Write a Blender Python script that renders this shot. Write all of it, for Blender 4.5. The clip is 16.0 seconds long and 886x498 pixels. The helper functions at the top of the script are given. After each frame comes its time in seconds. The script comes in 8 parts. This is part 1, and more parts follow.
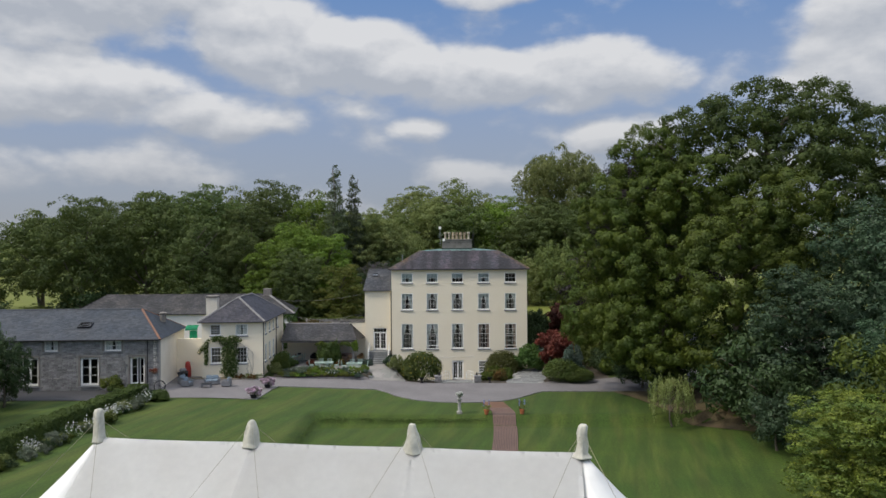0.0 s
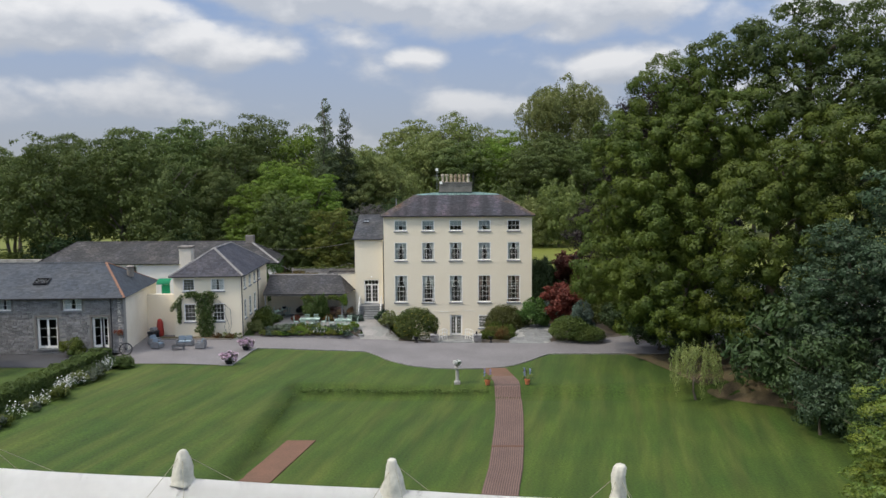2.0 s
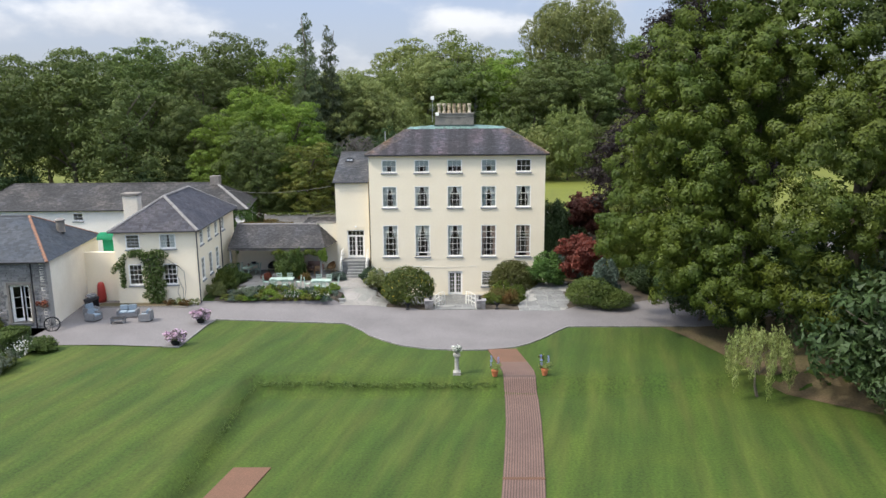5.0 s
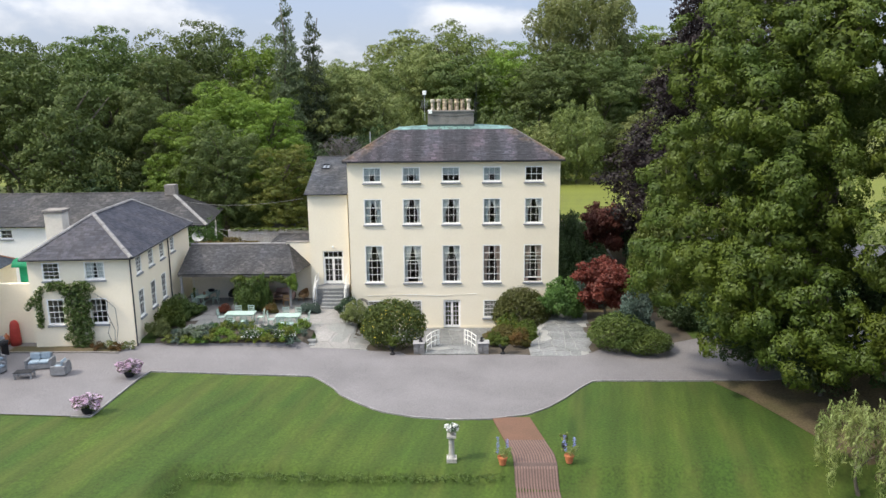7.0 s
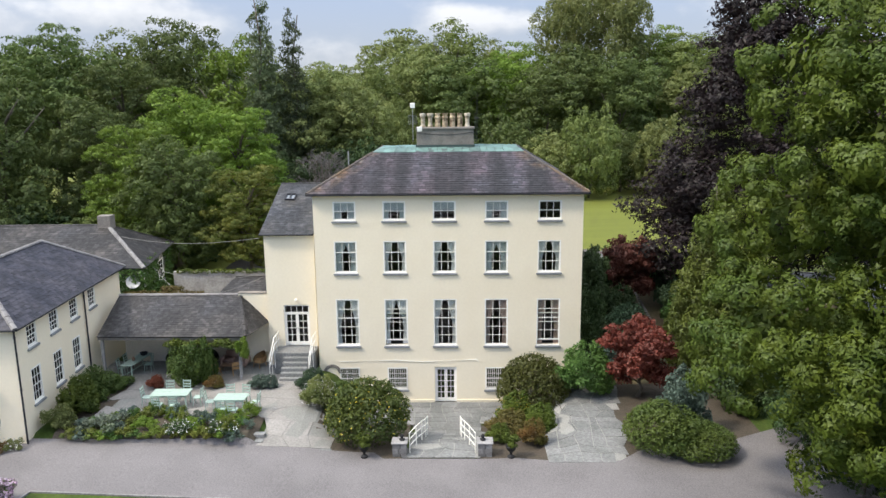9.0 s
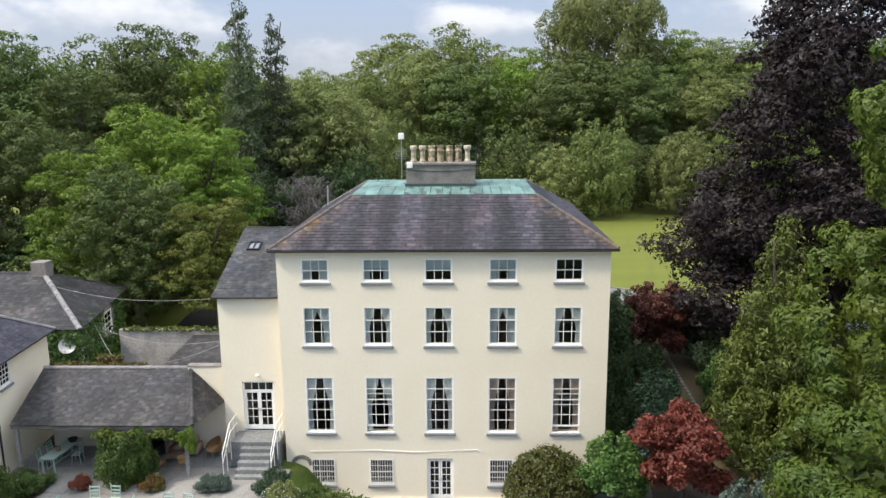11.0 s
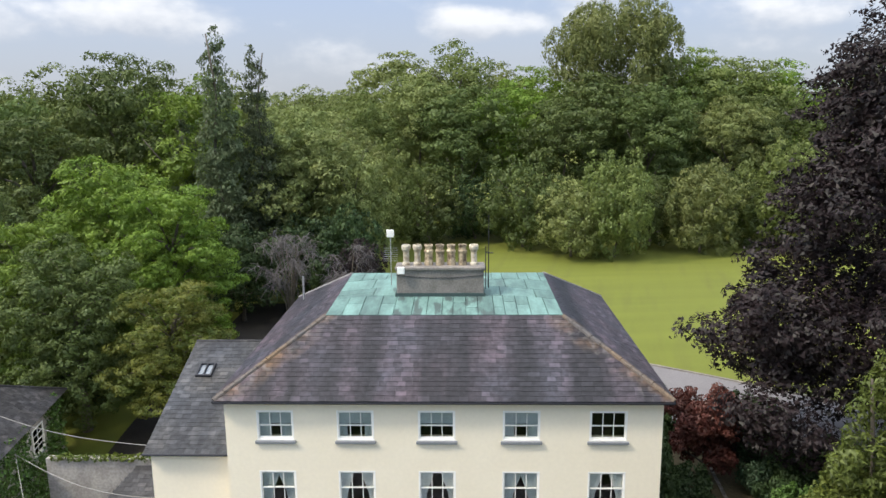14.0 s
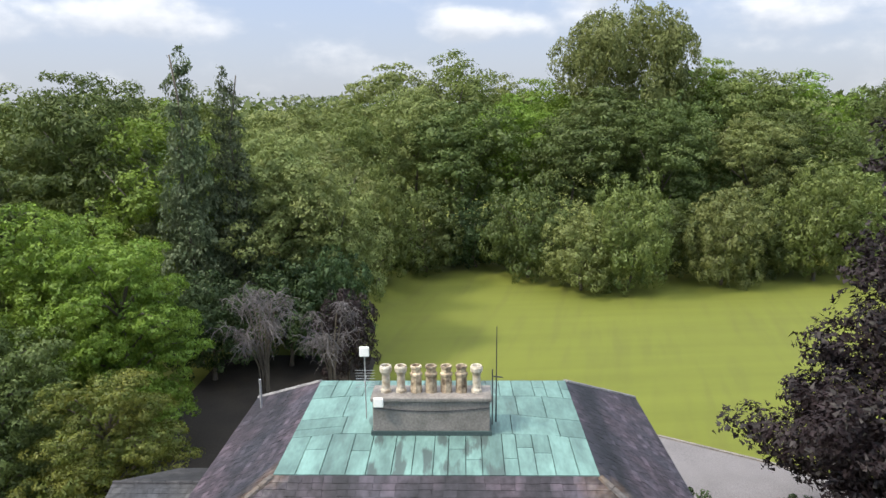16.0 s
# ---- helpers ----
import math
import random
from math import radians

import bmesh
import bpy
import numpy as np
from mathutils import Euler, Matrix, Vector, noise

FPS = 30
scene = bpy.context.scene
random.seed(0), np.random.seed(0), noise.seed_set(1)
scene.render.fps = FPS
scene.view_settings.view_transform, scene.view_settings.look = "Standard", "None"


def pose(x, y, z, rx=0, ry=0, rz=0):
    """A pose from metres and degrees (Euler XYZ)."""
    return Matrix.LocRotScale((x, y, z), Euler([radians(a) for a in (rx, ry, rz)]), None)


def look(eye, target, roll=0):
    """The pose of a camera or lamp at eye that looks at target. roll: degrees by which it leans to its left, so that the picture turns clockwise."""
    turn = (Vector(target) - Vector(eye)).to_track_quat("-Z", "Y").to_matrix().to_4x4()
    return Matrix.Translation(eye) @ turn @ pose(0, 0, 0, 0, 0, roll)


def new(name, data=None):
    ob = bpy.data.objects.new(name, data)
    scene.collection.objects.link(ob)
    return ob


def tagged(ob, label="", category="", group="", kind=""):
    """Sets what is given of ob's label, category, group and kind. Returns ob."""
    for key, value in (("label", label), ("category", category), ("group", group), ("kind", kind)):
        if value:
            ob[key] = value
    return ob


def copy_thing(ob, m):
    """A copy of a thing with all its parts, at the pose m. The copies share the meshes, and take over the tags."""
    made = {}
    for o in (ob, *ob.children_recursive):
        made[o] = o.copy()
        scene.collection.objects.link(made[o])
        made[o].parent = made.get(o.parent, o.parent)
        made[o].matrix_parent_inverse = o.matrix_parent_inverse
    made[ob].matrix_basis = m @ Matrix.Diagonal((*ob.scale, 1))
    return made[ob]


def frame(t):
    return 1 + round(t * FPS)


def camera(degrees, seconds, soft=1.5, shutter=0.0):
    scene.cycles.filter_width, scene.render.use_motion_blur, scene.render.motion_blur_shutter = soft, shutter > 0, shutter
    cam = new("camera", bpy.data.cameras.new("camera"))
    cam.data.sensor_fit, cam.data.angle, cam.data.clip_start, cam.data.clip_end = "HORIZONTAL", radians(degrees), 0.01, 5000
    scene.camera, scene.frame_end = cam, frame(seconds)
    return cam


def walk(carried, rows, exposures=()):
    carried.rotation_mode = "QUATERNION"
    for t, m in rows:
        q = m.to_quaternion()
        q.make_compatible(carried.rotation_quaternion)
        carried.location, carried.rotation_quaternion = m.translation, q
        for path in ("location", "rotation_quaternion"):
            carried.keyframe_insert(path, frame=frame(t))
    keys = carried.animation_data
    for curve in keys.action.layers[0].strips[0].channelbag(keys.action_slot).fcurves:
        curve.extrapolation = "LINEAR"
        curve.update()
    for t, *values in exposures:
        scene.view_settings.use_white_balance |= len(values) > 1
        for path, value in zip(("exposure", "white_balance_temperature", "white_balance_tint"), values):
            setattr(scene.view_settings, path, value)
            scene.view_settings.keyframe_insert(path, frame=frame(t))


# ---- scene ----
cam = camera(62.3, 16.0)
METRES, EYE, TILT, LEAN, TURN = 69.0, 13.25, 0.0, 0.0, 1.1
ROWS = [
    (0.0, 0.0, 0.0, 0.0, 0.0, 0.2, 0.4),
    (0.5, 0.0011, 0.0278, 0.0056, -0.02, -0.65, 0.39),
    (1.0, 0.0022, 0.0556, 0.0108, -0.02, -2.13, 0.39),
    (1.5, 0.0035, 0.0824, 0.0152, -0.01, -3.63, 0.41),
    (2.0, 0.0043, 0.1087, 0.0192, -0.02, -5.1, 0.41),
    (2.5, 0.0053, 0.1353, 0.0228, -0.02, -6.48, 0.42),
    (3.0, 0.0057, 0.1623, 0.0256, -0.04, -7.68, 0.44),
    (3.5, 0.0057, 0.1901, 0.0286, -0.07, -8.87, 0.48),
    (4.0, 0.0058, 0.2186, 0.03, -0.09, -9.97, 0.48),
    (6.5, 0.0111, 0.3949, 0.0319, -0.17, -11.37, 0.65),
    (7.0, 0.0142, 0.4403, 0.0315, -0.13, -11.38, 0.66),
    (7.5, 0.0173, 0.486, 0.0332, -0.07, -11.39, 0.65),
    (8.0, 0.0199, 0.53, 0.0359, -0.01, -11.39, 0.65),
    (8.5, 0.0222, 0.5716, 0.0404, 0.05, -11.36, 0.63),
    (9.0, 0.0243, 0.61, 0.0442, 0.11, -11.34, 0.6),
    (11.5, 0.0306, 0.7556, 0.074, 0.35, -11.29, 0.52),
    (12.0, 0.0308, 0.7773, 0.0828, 0.38, -11.28, 0.52),
    (12.5, 0.0311, 0.7981, 0.0917, 0.41, -11.27, 0.52),
    (13.0, 0.0312, 0.8184, 0.1002, 0.43, -11.24, 0.53),
    (13.5, 0.0308, 0.8378, 0.108, 0.43, -11.23, 0.55),
    (14.0, 0.0307, 0.8595, 0.1173, 0.44, -11.21, 0.55),
    (14.5, 0.0309, 0.8837, 0.1269, 0.45, -11.19, 0.58),
    (15.0, 0.0314, 0.912, 0.1343, 0.46, -11.15, 0.6),
    (15.5, 0.0323, 0.9444, 0.1419, 0.47, -11.14, 0.63),
    (16.0, 0.034, 0.9801, 0.149, 0.48, -11.15, 0.64),
]
walk(cam, [(t, pose(0, 0, EYE, TILT, LEAN, TURN) @ pose(METRES * x, METRES * y, METRES * z, 90 + pitch, roll, yaw)) for t, x, y, z, yaw, pitch, roll in ROWS],
     exposures=[(0.0, -0.22), (2.0, 0.02), (3.0, 0.22), (4.0, 0.41), (6.5, 0.59), (8.5, 0.54), (14.0, 0.56), (16.0, 0.66)])

# ---- sky and sun ----
SUN_AZ, SUN_EL = radians(-111), radians(50)      # azimuth from +y towards +x


def build_world():
    w = bpy.data.worlds.new("sky")
    scene.world = w
    w.use_nodes = True
    nt = w.node_tree
    nt.nodes.clear()
    N, L = nt.nodes.new, nt.links.new
    out, bg = N("ShaderNodeOutputWorld"), N("ShaderNodeBackground")
    sky = N("ShaderNodeTexSky")
    sky.sky_type, sky.sun_disc = "NISHITA", False
    sky.sun_elevation, sky.sun_rotation = SUN_EL, SUN_AZ
    sky.air_density, sky.dust_density = 1.0, 2.0
    tc = N("ShaderNodeTexCoord")
    sep = N("ShaderNodeSeparateXYZ")
    L(tc.outputs["Generated"], sep.inputs[0])

    def m(op, a, b=None, c=None):
        n = N("ShaderNodeMath")
        n.operation = op
        for i, v in enumerate((a, b, c)):
            if v is None:
                continue
            if isinstance(v, (int, float)):
                n.inputs[i].default_value = v
            else:
                L(v, n.inputs[i])
        return n.outputs[0]

    # cumulus clouds laid out by bearing and elevation
    az = m("ARCTAN2", sep.outputs[0], sep.outputs[1])
    el = m("ARCSINE", sep.outputs[2])
    comb = N("ShaderNodeCombineXYZ")
    L(az, comb.inputs[0]), L(m("MULTIPLY", el, 1.7), comb.inputs[1])

    def noise_at(scale, detail, rough, off):
        mp = N("ShaderNodeMapping")
        mp.inputs["Location"].default_value = off
        L(comb.outputs[0], mp.inputs[0])
        n = N("ShaderNodeTexNoise")
        n.inputs["Scale"].default_value, n.inputs["Detail"].default_value, n.inputs["Roughness"].default_value = scale, detail, rough
        L(mp.outputs[0], n.inputs["Vector"])
        return n.outputs["Fac"]

    #  bearing, elevation, half-width, half-height, amount
    BANKS = ((-0.50, 0.315, 0.27, 0.075, 0.42), (-0.53, 0.20, 0.22, 0.055, 0.40), (-0.24, 0.27, 0.12, 0.07, 0.40), (-0.12, 0.26, 0.10, 0.055, 0.42), (0.0, 0.23, 0.12, 0.05, 0.36), (0.18, 0.23, 0.15, 0.055, 0.42),
             (-0.29, 0.175, 0.11, 0.035, 0.34), (0.54, 0.24, 0.15, 0.10, 0.40), (-0.05, 0.165, 0.05, 0.02, 0.22), (0.02, 0.10, 0.10, 0.028, 0.2), (0.22, 0.155, 0.08, 0.03, 0.30), (0.04, 0.34, 0.10, 0.025, 0.22),
             (-0.50, 0.10, 0.3, 0.035, 0.16), (0.45, 0.11, 0.2, 0.03, 0.2))

    def density(dy):
        """Cloud thickness, seen dy higher up."""
        d = m("MULTIPLY_ADD", m("SUBTRACT", noise_at(8.0, 7, 0.52, (1.3, 0.6 + dy * 1.7, 0)), 0.5), 0.85, 0.015)
        for a, e, rx, ry, amt in BANKS:
            dx, dz = m("DIVIDE", m("SUBTRACT", az, a), rx), m("DIVIDE", m("SUBTRACT", el, e - dy), ry)
            r2 = m("ADD", m("MULTIPLY", dx, dx), m("MULTIPLY", dz, dz))
            d = m("MULTIPLY_ADD", m("MAXIMUM", m("SUBTRACT", 1.0, r2), 0.0), amt, d)
        return d

    dens = density(0.0)
    ramp = N("ShaderNodeValToRGB")
    ramp.color_ramp.interpolation = "EASE"
    ramp.color_ramp.elements[0].position, ramp.color_ramp.elements[1].position = -0.0, 0.24
    ramp.color_ramp.elements[1].color = (0.95, 0.95, 0.95, 1)
    L(dens, ramp.inputs[0])
    # bright heads, greyer bases
    lit = m("MULTIPLY_ADD", m("SUBTRACT", dens, density(0.02)), 3.2, 0.42)
    tone = N("ShaderNodeValToRGB")
    tone.color_ramp.elements[0].position, tone.color_ramp.elements[1].position = 0.05, 0.95
    tone.color_ramp.elements[0].color, tone.color_ramp.elements[1].color = (4.3, 4.6, 5.15, 1), (7.1, 7.15, 7.3, 1)
    L(lit, tone.inputs[0])
    rise = N("ShaderNodeMapRange")
    rise.inputs["From Max"].default_value = 0.33
    L(el, rise.inputs[0])
    clear = N("ShaderNodeMixRGB")
    clear.inputs[1].default_value, clear.inputs[2].default_value = (4.55, 4.82, 5.3, 1), (1.5, 2.75, 5.4, 1)
    L(rise.outputs[0], clear.inputs[0])
    veil, over = N("ShaderNodeMixRGB"), N("ShaderNodeMapRange")
    over.inputs["From Min"].default_value, over.inputs["From Max"].default_value = 0.38, 0.8
    L(el, over.inputs[0]), L(over.outputs[0], veil.inputs[0]), L(clear.outputs[0], veil.inputs[1])
    veil.inputs[2].default_value = (3.9, 4.05, 4.3, 1)
    haze = N("ShaderNodeMixRGB")
    haze.inputs[0].default_value = 0.85
    L(sky.outputs[0], haze.inputs[1]), L(veil.outputs[0], haze.inputs[2])
    mix = N("ShaderNodeMixRGB")
    low = N("ShaderNodeMapRange")
    low.inputs["From Min"].default_value, low.inputs["From Max"].default_value, low.inputs["To Min"].default_value = 0.0, 0.16, 0.5
    L(el, low.inputs[0])
    L(m("MULTIPLY", ramp.outputs[0], low.outputs[0]), mix.inputs[0]), L(haze.outputs[0], mix.inputs[1]), L(tone.outputs[0], mix.inputs[2])
    # a half-clouded sky brightens from horizon to zenith
    grad = N("ShaderNodeVectorMath")
    grad.operation = "SCALE"
    L(mix.outputs[0], grad.inputs[0]), L(m("MULTIPLY_ADD", m("MAXIMUM", m("SUBTRACT", sep.outputs[2], 0.36), 0.0), 4.6, m("MULTIPLY_ADD", m("MAXIMUM", m("MINIMUM", sep.outputs[2], 0.2), 0.0), 1.15, 0.74)), grad.inputs["Scale"])
    L(grad.outputs[0], bg.inputs["Color"])
    bg.inputs["Strength"].default_value = 0.121
    L(bg.outputs[0], out.inputs[0])


build_world()
sun = new("sun", bpy.data.lights.new("sun", "SUN"))
sun.data.energy, sun.data.angle, sun.data.color = 2.6, radians(8), (1.0, 0.92, 0.79)
sun_dir = Vector((math.sin(SUN_AZ) * math.cos(SUN_EL), math.cos(SUN_AZ) * math.cos(SUN_EL), math.sin(SUN_EL)))
sun.matrix_world = look(sun_dir * 300, (0, 0, 0))


# ---- materials ----
def material(name, base, second=None, scale=0.6, fine=14.0, amount=0.5, grain=0.25, bump=0.3, depth=0.02, rough=0.85, metal=0.0, objrand=0.0, island=0.0, stretch=(1, 1, 1), spec=0.3):
    """Two-scale variation of a base colour with fine relief; objrand and island vary piece by piece."""
    mt = bpy.data.materials.new(name)
    mt.use_nodes = True
    nt = mt.node_tree
    N, L = nt.nodes.new, nt.links.new
    b = nt.nodes["Principled BSDF"]
    second = second or tuple(c * 0.7 for c in base)
    tc, mp = N("ShaderNodeTexCoord"), N("ShaderNodeMapping")
    mp.inputs["Scale"].default_value = stretch
    L(tc.outputs["Object"], mp.inputs[0])

    def noise_node(s, d):
        n = N("ShaderNodeTexNoise")
        n.inputs["Scale"].default_value, n.inputs["Detail"].default_value = s, d
        L(mp.outputs[0], n.inputs["Vector"])
        return n

    big, small = noise_node(scale, 5), noise_node(fine, 3)
    ramp = N("ShaderNodeMapRange")
    ramp.inputs["From Min"].default_value, ramp.inputs["From Max"].default_value = 0.35, 0.7
    ramp.inputs["To Max"].default_value = amount
    L(big.outputs["Fac"], ramp.inputs[0])
    mix = N("ShaderNodeMixRGB")
    mix.inputs[1].default_value, mix.inputs[2].default_value = (*base, 1), (*second, 1)
    L(ramp.outputs[0], mix.inputs[0])
    val = N("ShaderNodeMapRange")
    val.inputs["From Min"].default_value, val.inputs["From Max"].default_value = 0.25, 0.75
    val.inputs["To Min"].default_value, val.inputs["To Max"].default_value = 1 - grain, 1 + grain
    L(small.outputs["Fac"], val.inputs[0])
    fac = val.outputs[0]
    for src, amt in ((("ShaderNodeObjectInfo", "Random"), objrand), (("ShaderNodeNewGeometry", "Random Per Island"), island)):
        if amt:
            r, mr, mu = N(src[0]), N("ShaderNodeMapRange"), N("ShaderNodeMath")
            mr.inputs["To Min"].default_value, mr.inputs["To Max"].default_value = 1 - amt, 1 + amt
            mu.operation = "MULTIPLY"
            L(r.outputs[src[1]], mr.inputs[0]), L(mr.outputs[0], mu.inputs[0]), L(fac, mu.inputs[1])
            fac = mu.outputs[0]
    hsv = N("ShaderNodeHueSaturation")
    L(mix.outputs[0], hsv.inputs["Color"]), L(fac, hsv.inputs["Value"])
    L(hsv.outputs[0], b.inputs["Base Color"])
    b.inputs["Roughness"].default_value, b.inputs["Metallic"].default_value = rough, metal
    b.inputs["Specular IOR Level"].default_value = spec
    if bump:
        bp = N("ShaderNodeBump")
        bp.inputs["Strength"].default_value, bp.inputs["Distance"].default_value = bump, depth
        L(small.outputs["Fac"], bp.inputs["Height"]), L(bp.outputs[0], b.inputs["Normal"])
    return mt


def slate_material(name, base, second, streak, run, rough=0.58, hips=None):
    """Slates of mixed hue with blotches and darker weather streaks running down the slope."""
    mt = bpy.data.materials.new(name)
    mt.use_nodes = True
    nt = mt.node_tree
    N, L = nt.nodes.new, nt.links.new
    b = nt.nodes["Principled BSDF"]
    geo, obi = N("ShaderNodeNewGeometry"), N("ShaderNodeObjectInfo")

    def patch(scale, detail, lo, hi, stretch=None):
        n, mr = N("ShaderNodeTexNoise"), N("ShaderNodeMapRange")
        n.inputs["Scale"].default_value, n.inputs["Detail"].default_value = scale, detail
        src = geo.outputs["Position"]
        if stretch:
            mp = N("ShaderNodeMapping")
            mp.inputs["Scale"].default_value = stretch
            L(src, mp.inputs[0])
            src = mp.outputs[0]
        L(src, n.inputs["Vector"])
        mr.inputs["From Min"].default_value, mr.inputs["From Max"].default_value = lo, hi
        L(n.outputs["Fac"], mr.inputs[0])
        return mr.outputs[0]

    def math_node(op, x, y):
        q = N("ShaderNodeMath")
        q.operation = op
        for k, v in enumerate((x, y)):
            if isinstance(v, (int, float)):
                q.inputs[k].default_value = v
            else:
                L(v, q.inputs[k])
        return q.outputs[0]

    rnd = math_node("FRACT", math_node("ADD", geo.outputs["Random Per Island"], obi.outputs["Random"]), 0.0)
    hue = math_node("ADD", math_node("MULTIPLY", patch(0.4, 5, 0.36, 0.64), 0.85), math_node("MULTIPLY", rnd, 0.18))
    m1, m2 = N("ShaderNodeMixRGB"), N("ShaderNodeMixRGB")
    m1.inputs[1].default_value, m1.inputs[2].default_value = (*base, 1), (*second, 1)
    L(hue, m1.inputs[0])
    m2.inputs[2].default_value = (*streak, 1)
    L(math_node("MULTIPLY", patch(1.0, 5, 0.40, 0.60, run), 0.9), m2.inputs[0]), L(m1.outputs[0], m2.inputs[1])
    tint = m2.outputs[0]
    if hips:
        # orange and pale lichen spreading from the hips, given as (middle x, eaves y, half-width)
        sx, lm = N("ShaderNodeSeparateXYZ"), N("ShaderNodeMapRange")
        L(geo.outputs["Position"], sx.inputs[0])
        off = math_node("ADD", math_node("ABSOLUTE", math_node("SUBTRACT", sx.outputs[0], hips[0]), 0.0), math_node("SUBTRACT", sx.outputs[1], hips[1]))
        L(math_node("ABSOLUTE", math_node("SUBTRACT", off, hips[2]), 0.0), lm.inputs[0])
        lm.inputs["From Min"].default_value, lm.inputs["From Max"].default_value = 1.15, 0.0
        for sc, lo, hi, col, k in ((1.1, 0.42, 0.62, (0.19, 0.10, 0.03, 1), 0.5), (3.4, 0.5, 0.66, (0.17, 0.155, 0.145, 1), 0.6)):
            mm = N("ShaderNodeMixRGB")
            mm.inputs[2].default_value = col
            L(math_node("MULTIPLY", math_node("MULTIPLY", patch(sc, 4, lo, hi), lm.outputs[0]), k), mm.inputs[0]), L(tint, mm.inputs[1])
            tint = mm.outputs[0]
    val = math_node("ADD", math_node("MULTIPLY", math_node("POWER", rnd, 4.0), 0.85), math_node("ADD", math_node("MULTIPLY", patch(5.0, 4, 0.3, 0.7), 0.7), math_node("MULTIPLY", patch(0.9, 5, 0.6, 0.78), 0.7)))
    val = math_node("ADD", val, 0.38)
    hsv, bp = N("ShaderNodeHueSaturation"), N("ShaderNodeBump")
    L(tint, hsv.inputs["Color"]), L(val, hsv.inputs["Value"]), L(hsv.outputs[0], b.inputs["Base Color"])
    b.inputs["Roughness"].default_value, b.inputs["Specular IOR Level"].default_value = rough, 0.32
    bp.inputs["Strength"].default_value, bp.inputs["Distance"].default_value = 0.4, 0.012
    L(patch(9.0, 4, 0.2, 0.8), bp.inputs["Height"]), L(bp.outputs[0], b.inputs["Normal"])
    return mt


def leaf_material(name, base, second, spread=0.35, trans=0.25):
    mt = bpy.data.materials.new(name)
    mt.use_nodes = True
    nt = mt.node_tree
    nt.nodes.clear()
    N, L = nt.nodes.new, nt.links.new
    out = N("ShaderNodeOutputMaterial")
    tc, noi = N("ShaderNodeTexCoord"), N("ShaderNodeTexNoise")
    noi.inputs["Scale"].default_value, noi.inputs["Detail"].default_value = 0.45, 3
    L(tc.outputs["Object"], noi.inputs["Vector"])
    mr = N("ShaderNodeMapRange")
    mr.inputs["From Min"].default_value, mr.inputs["From Max"].default_value = 0.35, 0.65
    L(noi.outputs["Fac"], mr.inputs[0])
    mix = N("ShaderNodeMixRGB")
    mix.inputs[1].default_value, mix.inputs[2].default_value = (*base, 1), (*second, 1)
    L(mr.outputs[0], mix.inputs[0])
    gi, oi = N("ShaderNodeNewGeometry"), N("ShaderNodeObjectInfo")
    a, c, d = N("ShaderNodeMapRange"), N("ShaderNodeMapRange"), N("ShaderNodeMath")
    a.inputs["To Min"].default_value, a.inputs["To Max"].default_value = 1 - spread, 1 + spread
    c.inputs["To Min"].default_value, c.inputs["To Max"].default_value = 0.8, 1.2
    d.operation = "MULTIPLY"
    L(gi.outputs["Random Per Island"], a.inputs[0]), L(oi.outputs["Random"], c.inputs[0])
    L(a.outputs[0], d.inputs[0]), L(c.outputs[0], d.inputs[1])
    hue = N("ShaderNodeMapRange")
    hue.inputs["To Min"].default_value, hue.inputs["To Max"].default_value = 0.486, 0.504
    L(oi.outputs["Random"], hue.inputs[0])
    hsv = N("ShaderNodeHueSaturation")
    L(mix.outputs[0], hsv.inputs["Color"]), L(d.outputs[0], hsv.inputs["Value"]), L(hue.outputs[0], hsv.inputs["Hue"])
    df, tr, gl = N("ShaderNodeBsdfDiffuse"), N("ShaderNodeBsdfTranslucent"), N("ShaderNodeBsdfGlossy")
    gl.inputs["Roughness"].default_value, gl.inputs["Color"].default_value = 0.55, (0.6, 0.65, 0.6, 1)
    L(hsv.outputs[0], df.inputs[0]), L(hsv.outputs[0], tr.inputs[0])
    m1, m2 = N("ShaderNodeMixShader"), N("ShaderNodeMixShader")
    m1.inputs[0].default_value, m2.inputs[0].default_value = trans, 0.035
    L(df.outputs[0], m1.inputs[1]), L(tr.outputs[0], m1.inputs[2])
    L(m1.outputs[0], m2.inputs[1]), L(gl.outputs[0], m2.inputs[2])
    L(m2.outputs[0], out.inputs[0])
    return mt


def glass_material():
    mt = bpy.data.materials.new("window_glass")
    mt.use_nodes = True
    nt = mt.node_tree
    nt.nodes.clear()
    N, L = nt.nodes.new, nt.links.new
    out, fr, tr, gl, mx = N("ShaderNodeOutputMaterial"), N("ShaderNodeFresnel"), N("ShaderNodeBsdfTransparent"), N("ShaderNodeBsdfGlossy"), N("ShaderNodeMixShader")
    fr.inputs[0].default_value = 1.33
    tr.inputs[0].default_value, gl.inputs["Roughness"].default_value = (0.93, 0.95, 0.94, 1), 0.02
    L(fr.outputs[0], mx.inputs[0]), L(tr.outputs[0], mx.inputs[1]), L(gl.outputs[0], mx.inputs[2]), L(mx.outputs[0], out.inputs[0])
    return mt


